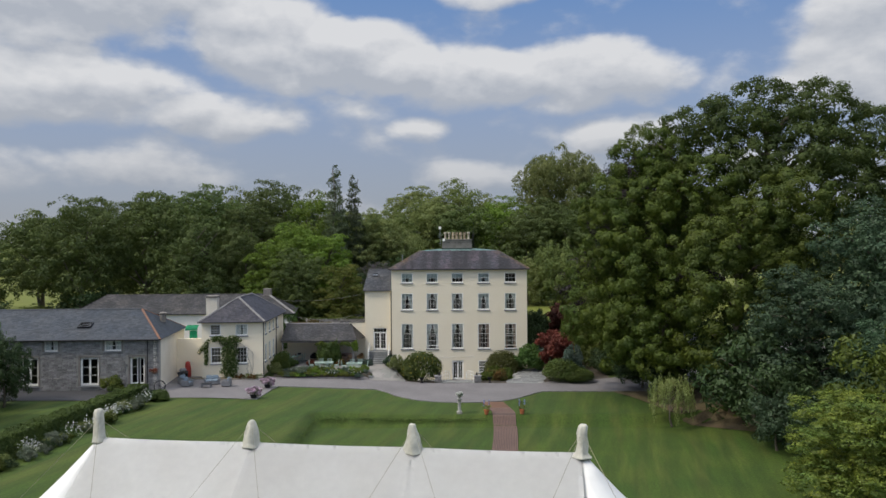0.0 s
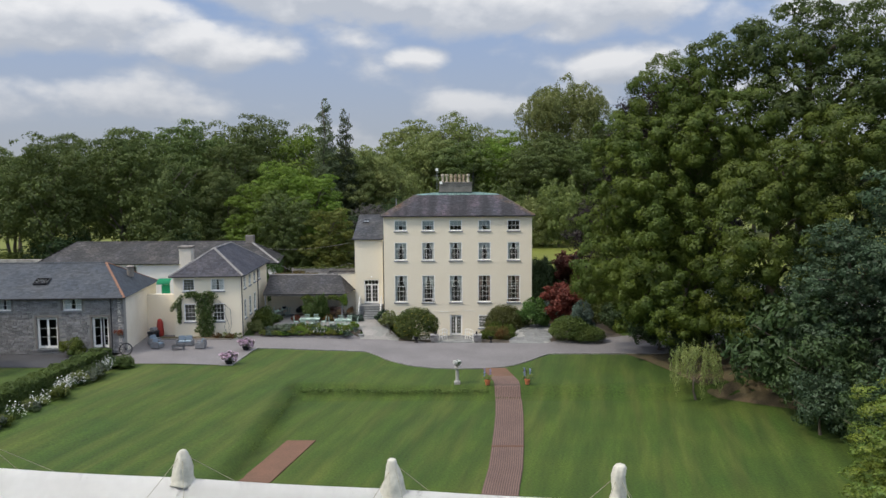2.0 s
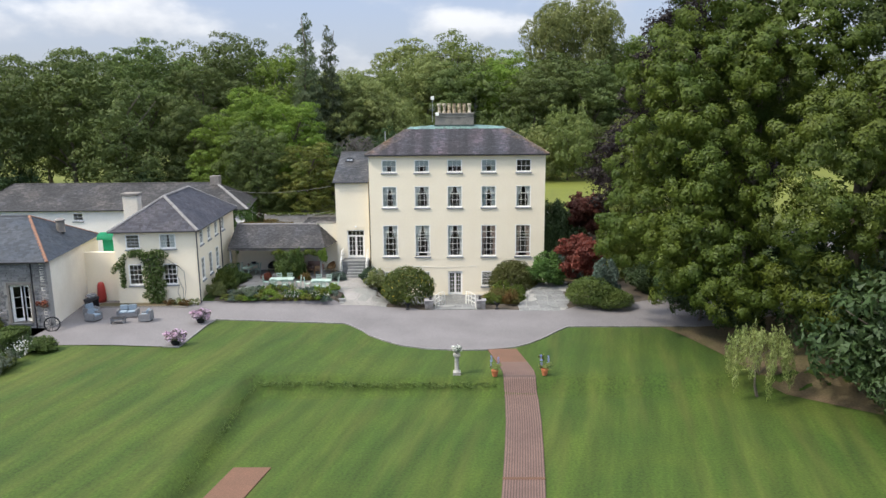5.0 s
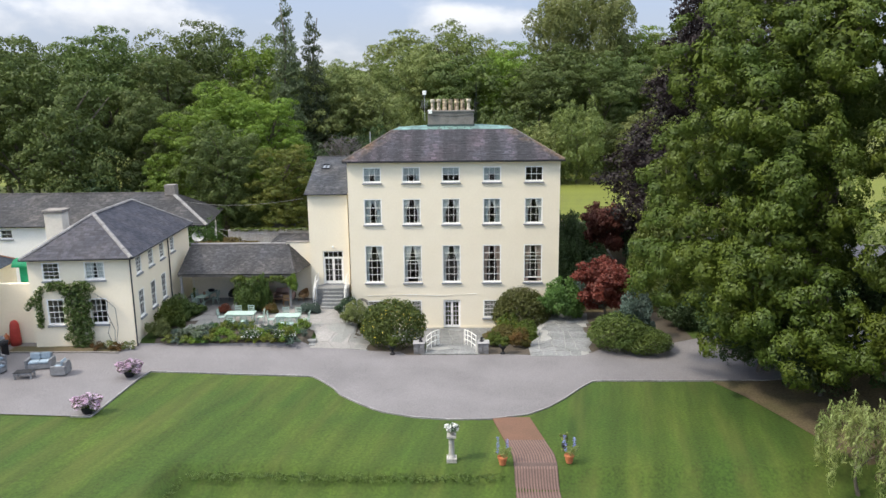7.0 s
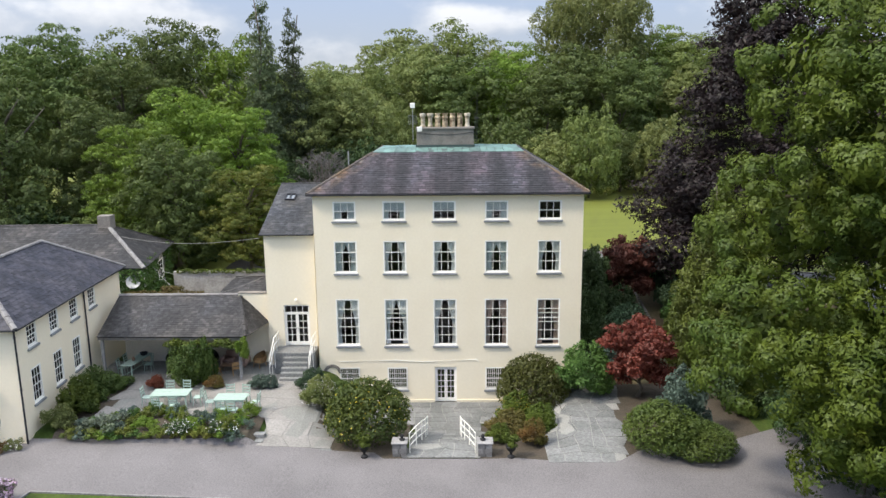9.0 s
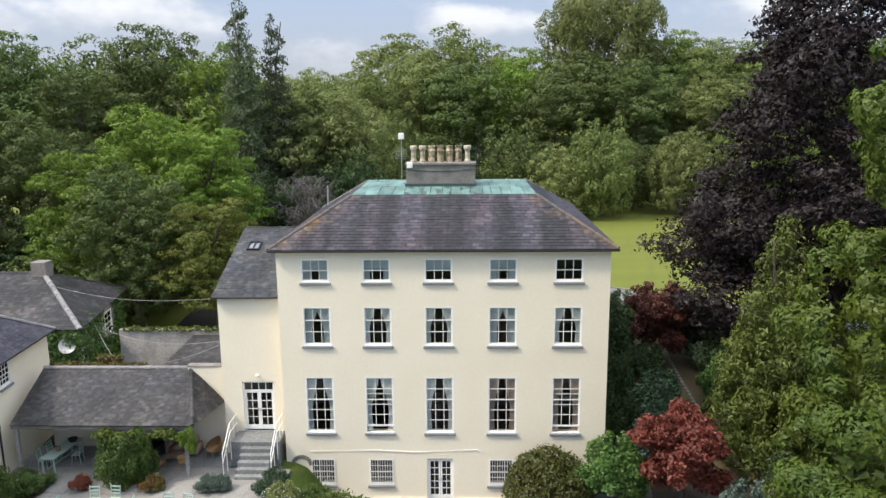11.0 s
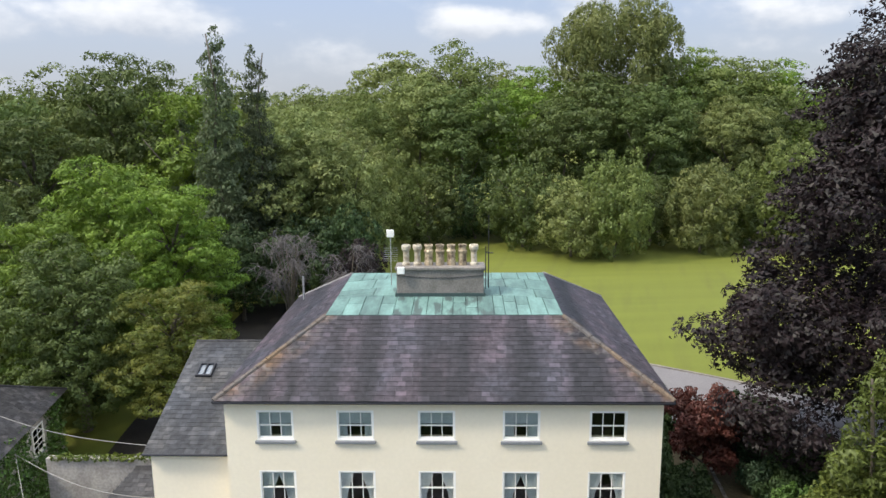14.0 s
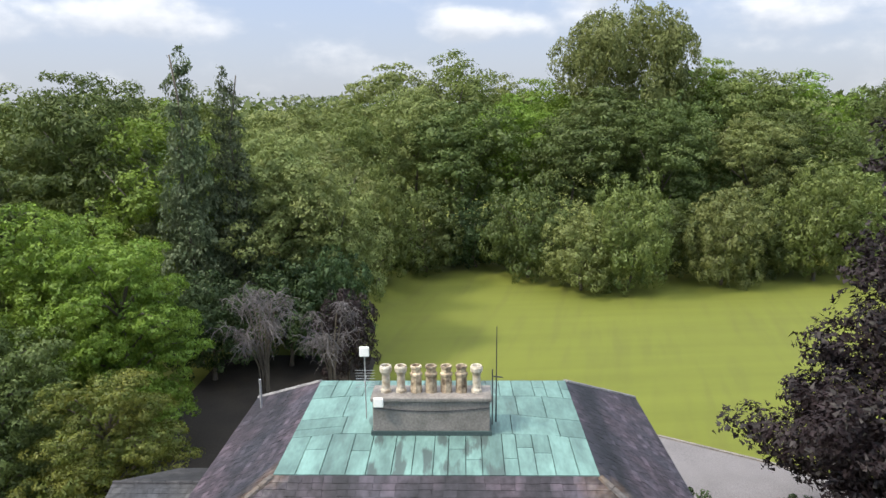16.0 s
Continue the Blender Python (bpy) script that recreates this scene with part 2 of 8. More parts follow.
M_RENDER = material("cream_roughcast", (0.885, 0.795, 0.62), (0.83, 0.73, 0.55), scale=0.45, fine=7, amount=0.55, grain=0.025, bump=0.12, depth=0.02)
M_PALE = material("pale_limewash", (0.82, 0.76, 0.64), (0.66, 0.58, 0.46), scale=0.4, fine=9, amount=0.6, grain=0.06, bump=0.3)
M_LIMEWASH = material("white_limewash", (0.86, 0.82, 0.77), (0.74, 0.70, 0.64), scale=0.4, fine=9, amount=0.6, grain=0.05, bump=0.2)
M_OLDWALL = material("stained_old_render", (0.46, 0.43, 0.39), (0.24, 0.22, 0.20), scale=0.9, fine=8, amount=1.0, grain=0.25, bump=0.6)
M_STONE = material("grey_limestone", (0.27, 0.26, 0.255), (0.16, 0.155, 0.15), scale=1.2, fine=8, amount=0.8, grain=0.25, island=0.25, objrand=0.2, bump=0.6)
M_MORTAR = material("lime_mortar", (0.30, 0.29, 0.27), scale=2, fine=20, grain=0.2)
M_CONC = material("weathered_concrete", (0.25, 0.225, 0.20), (0.13, 0.12, 0.105), scale=1.5, fine=14, amount=0.8, grain=0.25)
M_SLATE = slate_material("purple_grey_slate", (0.044, 0.044, 0.056), (0.072, 0.053, 0.064), (0.015, 0.015, 0.018), (0.75, 0.06, 0.06), hips=(0.2, 83.12, 7.98))
M_SLATE_P = material("blue_purple_slate", (0.033, 0.033, 0.044), (0.060, 0.056, 0.066), scale=0.7, fine=6, amount=1.0, grain=0.3, island=0.35, rough=0.6, bump=0.4)
M_SLATE_B = material("blue_grey_slate", (0.038, 0.046, 0.058), (0.058, 0.062, 0.068), scale=0.5, fine=7, amount=0.8, grain=0.25, island=0.3, rough=0.6, spec=0.3, bump=0.4)
M_SLATE_C = slate_material("lichened_grey_slate", (0.045, 0.045, 0.050), (0.066, 0.059, 0.054), (0.026, 0.025, 0.026), (0.5, 0.5, 0.3))
M_SLATE_W = slate_material("pale_blue_slate", (0.052, 0.056, 0.064), (0.074, 0.068, 0.060), (0.030, 0.031, 0.035), (0.6, 0.2, 0.2))
M_COPPER = material("verdigris_copper", (0.150, 0.258, 0.226), (0.046, 0.074, 0.070), scale=2.2, fine=11, amount=0.55, grain=0.14, island=0.14, objrand=0.2, rough=0.65, bump=0.25, stretch=(1.0, 0.3, 1))


def stain_copper(mt, mid, half):
    """Dark run-off streaks below the chimney stack: middle x and half-width."""
    nt = mt.node_tree
    N, L = nt.nodes.new, nt.links.new
    geo, sx, mp, n = N("ShaderNodeNewGeometry"), N("ShaderNodeSeparateXYZ"), N("ShaderNodeMapping"), N("ShaderNodeTexNoise")
    mp.inputs["Scale"].default_value = (2.6, 0.55, 1)
    n.inputs["Scale"].default_value, n.inputs["Detail"].default_value = 1.0, 5
    L(geo.outputs["Position"], sx.inputs[0]), L(geo.outputs["Position"], mp.inputs[0]), L(mp.outputs[0], n.inputs["Vector"])

    def ramp(src, a, b, lo=0.0, hi=1.0):
        r = N("ShaderNodeMapRange")
        for k, v in (("From Min", a), ("From Max", b), ("To Min", lo), ("To Max", hi)):
            r.inputs[k].default_value = v
        L(src, r.inputs[0])
        return r.outputs[0]

    def mul(a, b, op="MULTIPLY"):
        q = N("ShaderNodeMath")
        q.operation = op
        for k, v in enumerate((a, b)):
            if isinstance(v, (int, float)):
                q.inputs[k].default_value = v
            else:
                L(v, q.inputs[k])
        return q.outputs[0]

    span = ramp(mul(mul(sx.outputs[0], mid, "SUBTRACT"), 0.0, "ABSOLUTE"), half + 0.9, half - 0.6)
    amount = mul(ramp(n.outputs["Fac"], 0.50, 0.58), mul(span, 0.78))
    hsv = next(q for q in nt.nodes if q.bl_idname == "ShaderNodeHueSaturation")
    mix = N("ShaderNodeMixRGB")
    mix.inputs[2].default_value = (0.050, 0.062, 0.060, 1)
    L(amount, mix.inputs[0]), L(hsv.outputs[0], mix.inputs[1]), L(mix.outputs[0], nt.nodes["Principled BSDF"].inputs["Base Color"])


stain_copper(M_COPPER, 0.0, 2.3)
M_COPDARK = material("stained_copper_seam", (0.06, 0.09, 0.085), rough=0.7)
M_LEAD = material("weathered_ridge_mortar", (0.10, 0.092, 0.088), (0.22, 0.125, 0.04), scale=0.7, fine=11, amount=0.5, grain=0.3)
M_REDTILE = material("red_ridge_tile", (0.27, 0.14, 0.09), (0.19, 0.11, 0.08), scale=2)
M_WHITE = material("white_gloss_paint", (0.92, 0.895, 0.83), (0.88, 0.85, 0.78), scale=3, fine=20, amount=0.4, grain=0.04, bump=0.05, rough=0.4)
M_SILL = material("grey_painted_sill", (0.24, 0.25, 0.26), scale=2, grain=0.12, rough=0.6)
M_GUTTER = material("black_gutter_iron", (0.03, 0.03, 0.035), rough=0.5, bump=0.05)
M_GLASS = glass_material()
M_SKYLIGHT = material("dusty_roof_glass", (0.16, 0.18, 0.20), scale=1, rough=0.12, spec=0.9, bump=0)
M_CURTAIN = material("pale_curtain_cloth", (0.84, 0.83, 0.80), scale=3, fine=30, grain=0.08, rough=0.95)
# curtain cloth; also colours the panels that imitate sky in upper panes
M_CURTAIN_SKY = material("blue_grey_curtain_cloth", (0.56, 0.60, 0.60), scale=3, fine=30, grain=0.1, rough=0.95)
M_CURTAINR = material("rose_brown_curtain_cloth", (0.52, 0.38, 0.32), scale=3, fine=30, grain=0.1, rough=0.95)
# rooms behind the glass: their dimness is put into this dark colour
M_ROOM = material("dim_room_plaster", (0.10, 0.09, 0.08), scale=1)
M_GRAVEL = material("grey_gravel", (0.182, 0.170, 0.170), (0.135, 0.126, 0.126), scale=0.35, fine=17, amount=0.8, grain=0.28, bump=0.5, depth=0.015)
M_PAVE = material("grey_flagstone", (0.215, 0.215, 0.21), (0.15, 0.155, 0.148), scale=0.8, fine=9, amount=0.9, grain=0.3, objrand=0.16, island=0.16, bump=0.4)
M_JOINT = material("pale_mortar_joint", (0.30, 0.295, 0.275), (0.20, 0.20, 0.18), scale=1.2, fine=16, grain=0.2)
M_FLAG = material("pale_worn_flagstone", (0.272, 0.256, 0.238), (0.205, 0.196, 0.180), scale=0.7, fine=9, amount=0.9, grain=0.2, objrand=0.07, bump=0.3)
M_FLAGJ = material("sandy_paving_joint", (0.225, 0.222, 0.205), (0.17, 0.17, 0.15), scale=1.2, fine=16, grain=0.2)
M_SOIL = material("bare_brown_soil", (0.115, 0.085, 0.050), (0.075, 0.07, 0.03), scale=0.4, fine=9, amount=0.8, grain=0.3, bump=0.6)
M_BED = material("dark_bed_soil", (0.075, 0.06, 0.045), (0.05, 0.045, 0.03), scale=1.0, fine=12, grain=0.35, bump=0.6)
M_COIR = material("brown_coir_matting", (0.150, 0.080, 0.052), (0.115, 0.068, 0.044), scale=0.9, fine=22, amount=0.8, grain=0.2, island=0.14)
M_RIB = material("grey_brown_rib_matting", (0.185, 0.120, 0.098), (0.15, 0.098, 0.082), scale=0.9, fine=22, amount=0.8, grain=0.2)
M_COIRB = material("dark_coir_base", (0.105, 0.072, 0.062), scale=0.9, fine=22)
M_CANVAS = material("white_tent_canvas", (0.76, 0.75, 0.72), (0.68, 0.66, 0.62), scale=0.5, fine=3, amount=0.5, grain=0.03, bump=0.1, rough=0.7, objrand=0.07)
M_SLEEVE = material("creased_beige_canvas", (0.56, 0.54, 0.46), (0.40, 0.385, 0.32), scale=2.5, fine=7, amount=0.8, grain=0.12, bump=0.7, depth=0.03, rough=0.85)
M_RIDGE = material("pale_ridge_mortar", (0.26, 0.25, 0.24), (0.16, 0.15, 0.15), scale=1.3, fine=11, amount=0.9, grain=0.3)
M_ROPE = material("pale_hemp_rope", (0.34, 0.31, 0.22), scale=5)
M_BARK = material("grey_brown_bark", (0.13, 0.11, 0.085), (0.07, 0.06, 0.045), scale=2, fine=12, grain=0.4, bump=0.8, stretch=(1, 1, 0.25))
M_PED = material("pale_weathered_stone", (0.42, 0.40, 0.36), (0.26, 0.25, 0.22), scale=3, fine=16, amount=0.8, grain=0.2)
M_CABLE = material("pale_grey_cable", (0.30, 0.29, 0.27), scale=4)
M_DEAD = material("grey_dead_wood", (0.15, 0.135, 0.13), scale=3)
M_MINT = material("pale_mint_paint", (0.33, 0.43, 0.37), (0.41, 0.50, 0.44), scale=4, fine=20, grain=0.08, rough=0.6)
M_ROSE = material("faded_rose_cloth", (0.34, 0.23, 0.19), (0.26, 0.17, 0.14), scale=3, fine=30, grain=0.12, rough=0.95)
M_TEAK = material("oiled_yellow_teak", (0.40, 0.25, 0.12), (0.30, 0.19, 0.09), scale=4, fine=20, grain=0.2)
# near-black colour stands for the deep shade on the hollow's ground
M_HOLLOW = material("dark_leaf_litter", (0.026, 0.022, 0.017), (0.014, 0.012, 0.010), scale=0.5, fine=8, amount=0.9, grain=0.3, bump=0.6)
M_WOOD = material("weathered_brown_wood", (0.22, 0.13, 0.08), (0.3, 0.24, 0.18), scale=3, fine=18, grain=0.25)
M_RATTAN = material("grey_rattan", (0.20, 0.20, 0.20), (0.3, 0.3, 0.31), scale=5, fine=40, grain=0.3, bump=0.6)
M_CUSH = material("blue_grey_cushion", (0.27, 0.33, 0.38), scale=3, rough=0.95)
M_TERRA = material("orange_terracotta", (0.50, 0.17, 0.07), (0.4, 0.15, 0.08), scale=4)
M_POTWHITE = material("pale_chimney_clay", (0.66, 0.60, 0.48), (0.22, 0.15, 0.08), scale=4.5, fine=12, amount=0.8, grain=0.2, objrand=0.1)
M_POTBUFF = material("buff_chimney_clay", (0.54, 0.44, 0.30), (0.10, 0.065, 0.04), scale=5.0, fine=12, amount=1.0, grain=0.25, objrand=0.25)
M_RED = material("red_plastic_cover", (0.36, 0.045, 0.035), scale=2, rough=0.45)
M_GREENP = material("green_painted_board", (0.02, 0.36, 0.17), scale=2, rough=0.6)
M_BLACK = material("black_rubber", (0.02, 0.02, 0.022), scale=6, rough=0.7)
M_STEEL = material("galvanised_steel", (0.5, 0.5, 0.5), scale=6, metal=0.7, rough=0.45)
M_DISH = material("grey_dish_enamel", (0.5, 0.5, 0.5), scale=4, rough=0.5)
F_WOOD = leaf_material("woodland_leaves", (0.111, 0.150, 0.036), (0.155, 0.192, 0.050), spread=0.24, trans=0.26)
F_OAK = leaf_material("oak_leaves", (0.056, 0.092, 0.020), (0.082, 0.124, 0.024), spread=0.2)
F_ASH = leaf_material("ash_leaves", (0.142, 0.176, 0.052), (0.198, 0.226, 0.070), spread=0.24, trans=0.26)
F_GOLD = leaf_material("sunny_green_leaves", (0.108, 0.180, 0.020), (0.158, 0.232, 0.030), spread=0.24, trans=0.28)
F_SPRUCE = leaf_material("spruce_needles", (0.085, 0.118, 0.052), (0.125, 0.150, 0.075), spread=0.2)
F_WOODDARK = leaf_material("woodland_oak_leaves", (0.076, 0.112, 0.028), (0.109, 0.146, 0.038), spread=0.24, trans=0.26)
F_CYPRESS = leaf_material("golden_cypress_sprays", (0.122, 0.158, 0.026), (0.080, 0.116, 0.024), spread=0.3, trans=0.2)
F_PALE = leaf_material("pale_trailing_leaves", (0.24, 0.27, 0.09), (0.18, 0.23, 0.07), trans=0.35)
F_DARK = leaf_material("dark_evergreen_leaves", (0.036, 0.066, 0.022), (0.056, 0.092, 0.030))
F_DOME = leaf_material("clipped_olive_leaves", (0.085, 0.115, 0.020), (0.060, 0.095, 0.020), spread=0.25)
F_LIME = leaf_material("yellow_green_leaves", (0.084, 0.110, 0.012), (0.054, 0.085, 0.012), spread=0.16, trans=0.16)
F_BLUE = leaf_material("blue_green_leaves", (0.044, 0.082, 0.042), (0.062, 0.104, 0.050))
F_BRIGHT = leaf_material("bright_yellow_leaves", (0.160, 0.190, 0.025), (0.095, 0.155, 0.030))
F_BEECH = leaf_material("copper_beech_leaves", (0.021, 0.014, 0.016), (0.033, 0.021, 0.022), trans=0.1)
F_GREEN = leaf_material("vivid_green_leaves", (0.070, 0.145, 0.030), (0.095, 0.175, 0.038), trans=0.3)
F_GREYBLUE = leaf_material("grey_blue_needles", (0.075, 0.110, 0.085), (0.10, 0.135, 0.11), trans=0.2)
F_MAPLE = leaf_material("red_maple_leaves", (0.215, 0.062, 0.034), (0.150, 0.044, 0.026))
F_TURN = leaf_material("olive_yellow_leaves", (0.150, 0.160, 0.026), (0.085, 0.122, 0.022), spread=0.24, trans=0.24)
F_OLIVE = leaf_material("olive_brown_leaves", (0.12, 0.09, 0.025), (0.10, 0.10, 0.02))
F_BROWN = leaf_material("olive_brown_evergreen_leaves", (0.084, 0.092, 0.020), (0.066, 0.080, 0.018), spread=0.2)
F_CRIMSON = leaf_material("dark_crimson_leaves", (0.115, 0.036, 0.028), (0.080, 0.026, 0.022))
F_SILVER = leaf_material("silver_grey_leaves", (0.16, 0.18, 0.13), (0.10, 0.13, 0.08))
F_RUST = leaf_material("russet_leaves", (0.14, 0.07, 0.02), (0.10, 0.10, 0.02))
F_WHITE = leaf_material("white_petals", (0.7, 0.7, 0.66), (0.6, 0.6, 0.55), spread=0.15)
F_PINK = leaf_material("pink_white_petals", (0.58, 0.32, 0.48), (0.78, 0.66, 0.74), spread=0.3)
F_YELLOW = leaf_material("yellow_petals", (0.5, 0.40, 0.04), (0.4, 0.38, 0.05), spread=0.2)
F_LILAC = leaf_material("blue_lilac_petals", (0.22, 0.26, 0.60), (0.30, 0.30, 0.55), spread=0.2)


# ---- mesh helpers ----
def part(name, bm, mt, parent=None, label=""):
    me = bpy.data.meshes.new(name)
    bm.to_mesh(me)
    bm.free()
    if mt:
        me.materials.append(mt)
    ob = new(name, me)
    ob.parent = parent
    if label:
        ob["label"] = label
    return ob


def base(name, m, label, category, group="", kind=""):
    """A thing's Empty at its foot."""
    ob = new(name)
    ob.empty_display_size = 0.2
    ob.matrix_world = m
    return tagged(ob, label, category, group, kind)


def box(bm, x0, x1, y0, y1, z0, z1, m=None):
    v = [bm.verts.new(Vector(p) if m is None else m @ Vector(p)) for p in
         ((x0, y0, z0), (x1, y0, z0), (x1, y1, z0), (x0, y1, z0), (x0, y0, z1), (x1, y0, z1), (x1, y1, z1), (x0, y1, z1))]
    for f in ((3, 2, 1, 0), (4, 5, 6, 7), (0, 1, 5, 4), (1, 2, 6, 5), (2, 3, 7, 6), (3, 0, 4, 7)):
        bm.faces.new([v[i] for i in f])
    return v


def bevel_all(bm, w, seg=1):
    bmesh.ops.bevel(bm, geom=bm.edges[:], offset=w, segments=seg, affect="EDGES", clamp_overlap=True)


def lathe(bm, prof, n=12, at=(0, 0, 0)):
    """Turned body from (radius, height) pairs."""
    rings = [[bm.verts.new((at[0] + r * math.cos(2 * math.pi * i / n), at[1] + r * math.sin(2 * math.pi * i / n), at[2] + z)) for i in range(n)] for r, z in prof]
    for a, b in zip(rings, rings[1:]):
        for i in range(n):
            bm.faces.new((a[i], a[(i + 1) % n], b[(i + 1) % n], b[i]))
    bm.faces.new(rings[0][::-1]), bm.faces.new(rings[-1])


def tube(bm, pts, radii, n=6):
    """Round rod along points; radii one number or one per point."""
    pts = [Vector(p) for p in pts]
    radii = radii if isinstance(radii, (list, tuple)) else [radii] * len(pts)
    rings = []
    for i, p in enumerate(pts):
        d = (pts[min(i + 1, len(pts) - 1)] - pts[max(i - 1, 0)]).normalized()
        u = d.orthogonal().normalized()
        w = d.cross(u)
        if rings and (u - last).length > 1.2:
            u, w = -u, -w
        last = u
        rings.append([bm.verts.new(p + radii[i] * (u * math.cos(2 * math.pi * k / n) + w * math.sin(2 * math.pi * k / n))) for k in range(n)])
    for a, b in zip(rings, rings[1:]):
        off = min(range(n), key=lambda o: (a[0].co - b[o].co).length)
        for k in range(n):
            bm.faces.new((a[k], a[(k + 1) % n], b[(k + 1 + off) % n], b[(k + off) % n]))
    bm.faces.new(rings[0][::-1]), bm.faces.new(rings[-1])


def smooth(ob):
    for p in ob.data.polygons:
        p.use_smooth = True
    return ob


def lerp(a, b, t):
    return a + (b - a) * t


def step01(x, a, b):
    t = min(1.0, max(0.0, (x - a) / (b - a)))
    return t * t * (3 - 2 * t)


def curve_at(table, x):
    for (a, p), (b, q) in zip(table, table[1:]):
        if x <= b:
            return p if x <= a else lerp(p, q, (x - a) / (b - a))
    return table[-1][1]


# ---- lie of the land ----
def land(x, y):
    """Height of the ground."""
    z = 0.033 * min(18, max(0, -x - 4))                                # drive climbs to the cottages
    # croquet lawn, sunk behind a turf bank
    low = step01(x, -12.1, -11.1) * (1 - step01(y, 58.6, 59.7))
    z = lerp(z * (1 - 0.6 * step01(60 - y, 0, 18)), -0.75 + 0.15 * step01(y, 30, 58) * 0, low)
    # sunken court before the basement door
    sunk = step01(y, 74.6, 80.5) * step01(x, -6.8, -5.0) * (1 - step01(x, 4.6, 6.4)) * (1 - step01(y, 84, 86))
    z = lerp(z, -1.36, sunk)
    # terrace before the loggia
    z = lerp(z, 0.72, lerp(step01(y, 74.55, 74.95), step01(y, 74.0, 78.2), step01(x, -9.5, -8.9)) * (1 - step01(x, -7.6, -5.2)) * step01(x, -22, -20))
    # hillside behind the house
    z += 1.6 * step01(y, 88, 104) + 0.012 * max(0, min(y, 160) - 104)
    z += 0.9 * step01(x, 17, 24) * step01(y, 40, 60) * (1 - step01(y, 72, 86))
    return z


def land_sheet():
    xs = [-2600, -1400, -700, -350, -200, -130, -95, -75] + [-60 + i * 1.5 for i in range(21)] + [-28.5 + i * 0.5 for i in range(110)] + [26.5 + i * 1.5 for i in range(21)] + [60, 75, 95, 130, 200, 350, 700, 1400, 2600]
    ys = [-900, -400, -150, -60, -30, -10, 5, 15] + [20 + i * 1.0 for i in range(20)] + [40 + i * 0.5 for i in range(110)] + [95 + i * 2 for i in range(36)] + [170, 185, 205, 240, 300, 420, 650, 1000, 1700, 3000]
    me = bpy.data.meshes.new("ground")
    nx = len(xs)
    verts = [(x, y, land(x, y) - (0.09 if -19.6 < x < 14 and 73.4 < y < 83.4 else 0) + 0.02 * noise.noise((x * 0.3, y * 0.3, 0)) + (0 if y < 260 else step01(y, 260, 1700) * 22 * (0.6 + 0.4 * math.sin(x * 0.004 + 1)))) for y in ys for x in xs]
    faces = [(j * nx + i, j * nx + i + 1, (j + 1) * nx + i + 1, (j + 1) * nx + i) for j in range(len(ys) - 1) for i in range(nx - 1)]
    me.from_pydata(verts, [], faces)
    me.materials.append(M_GRASS)
    return smooth(tagged(new("ground", me), "mown green lawn rolling away to distant fields", "lawn", kind="structure"))


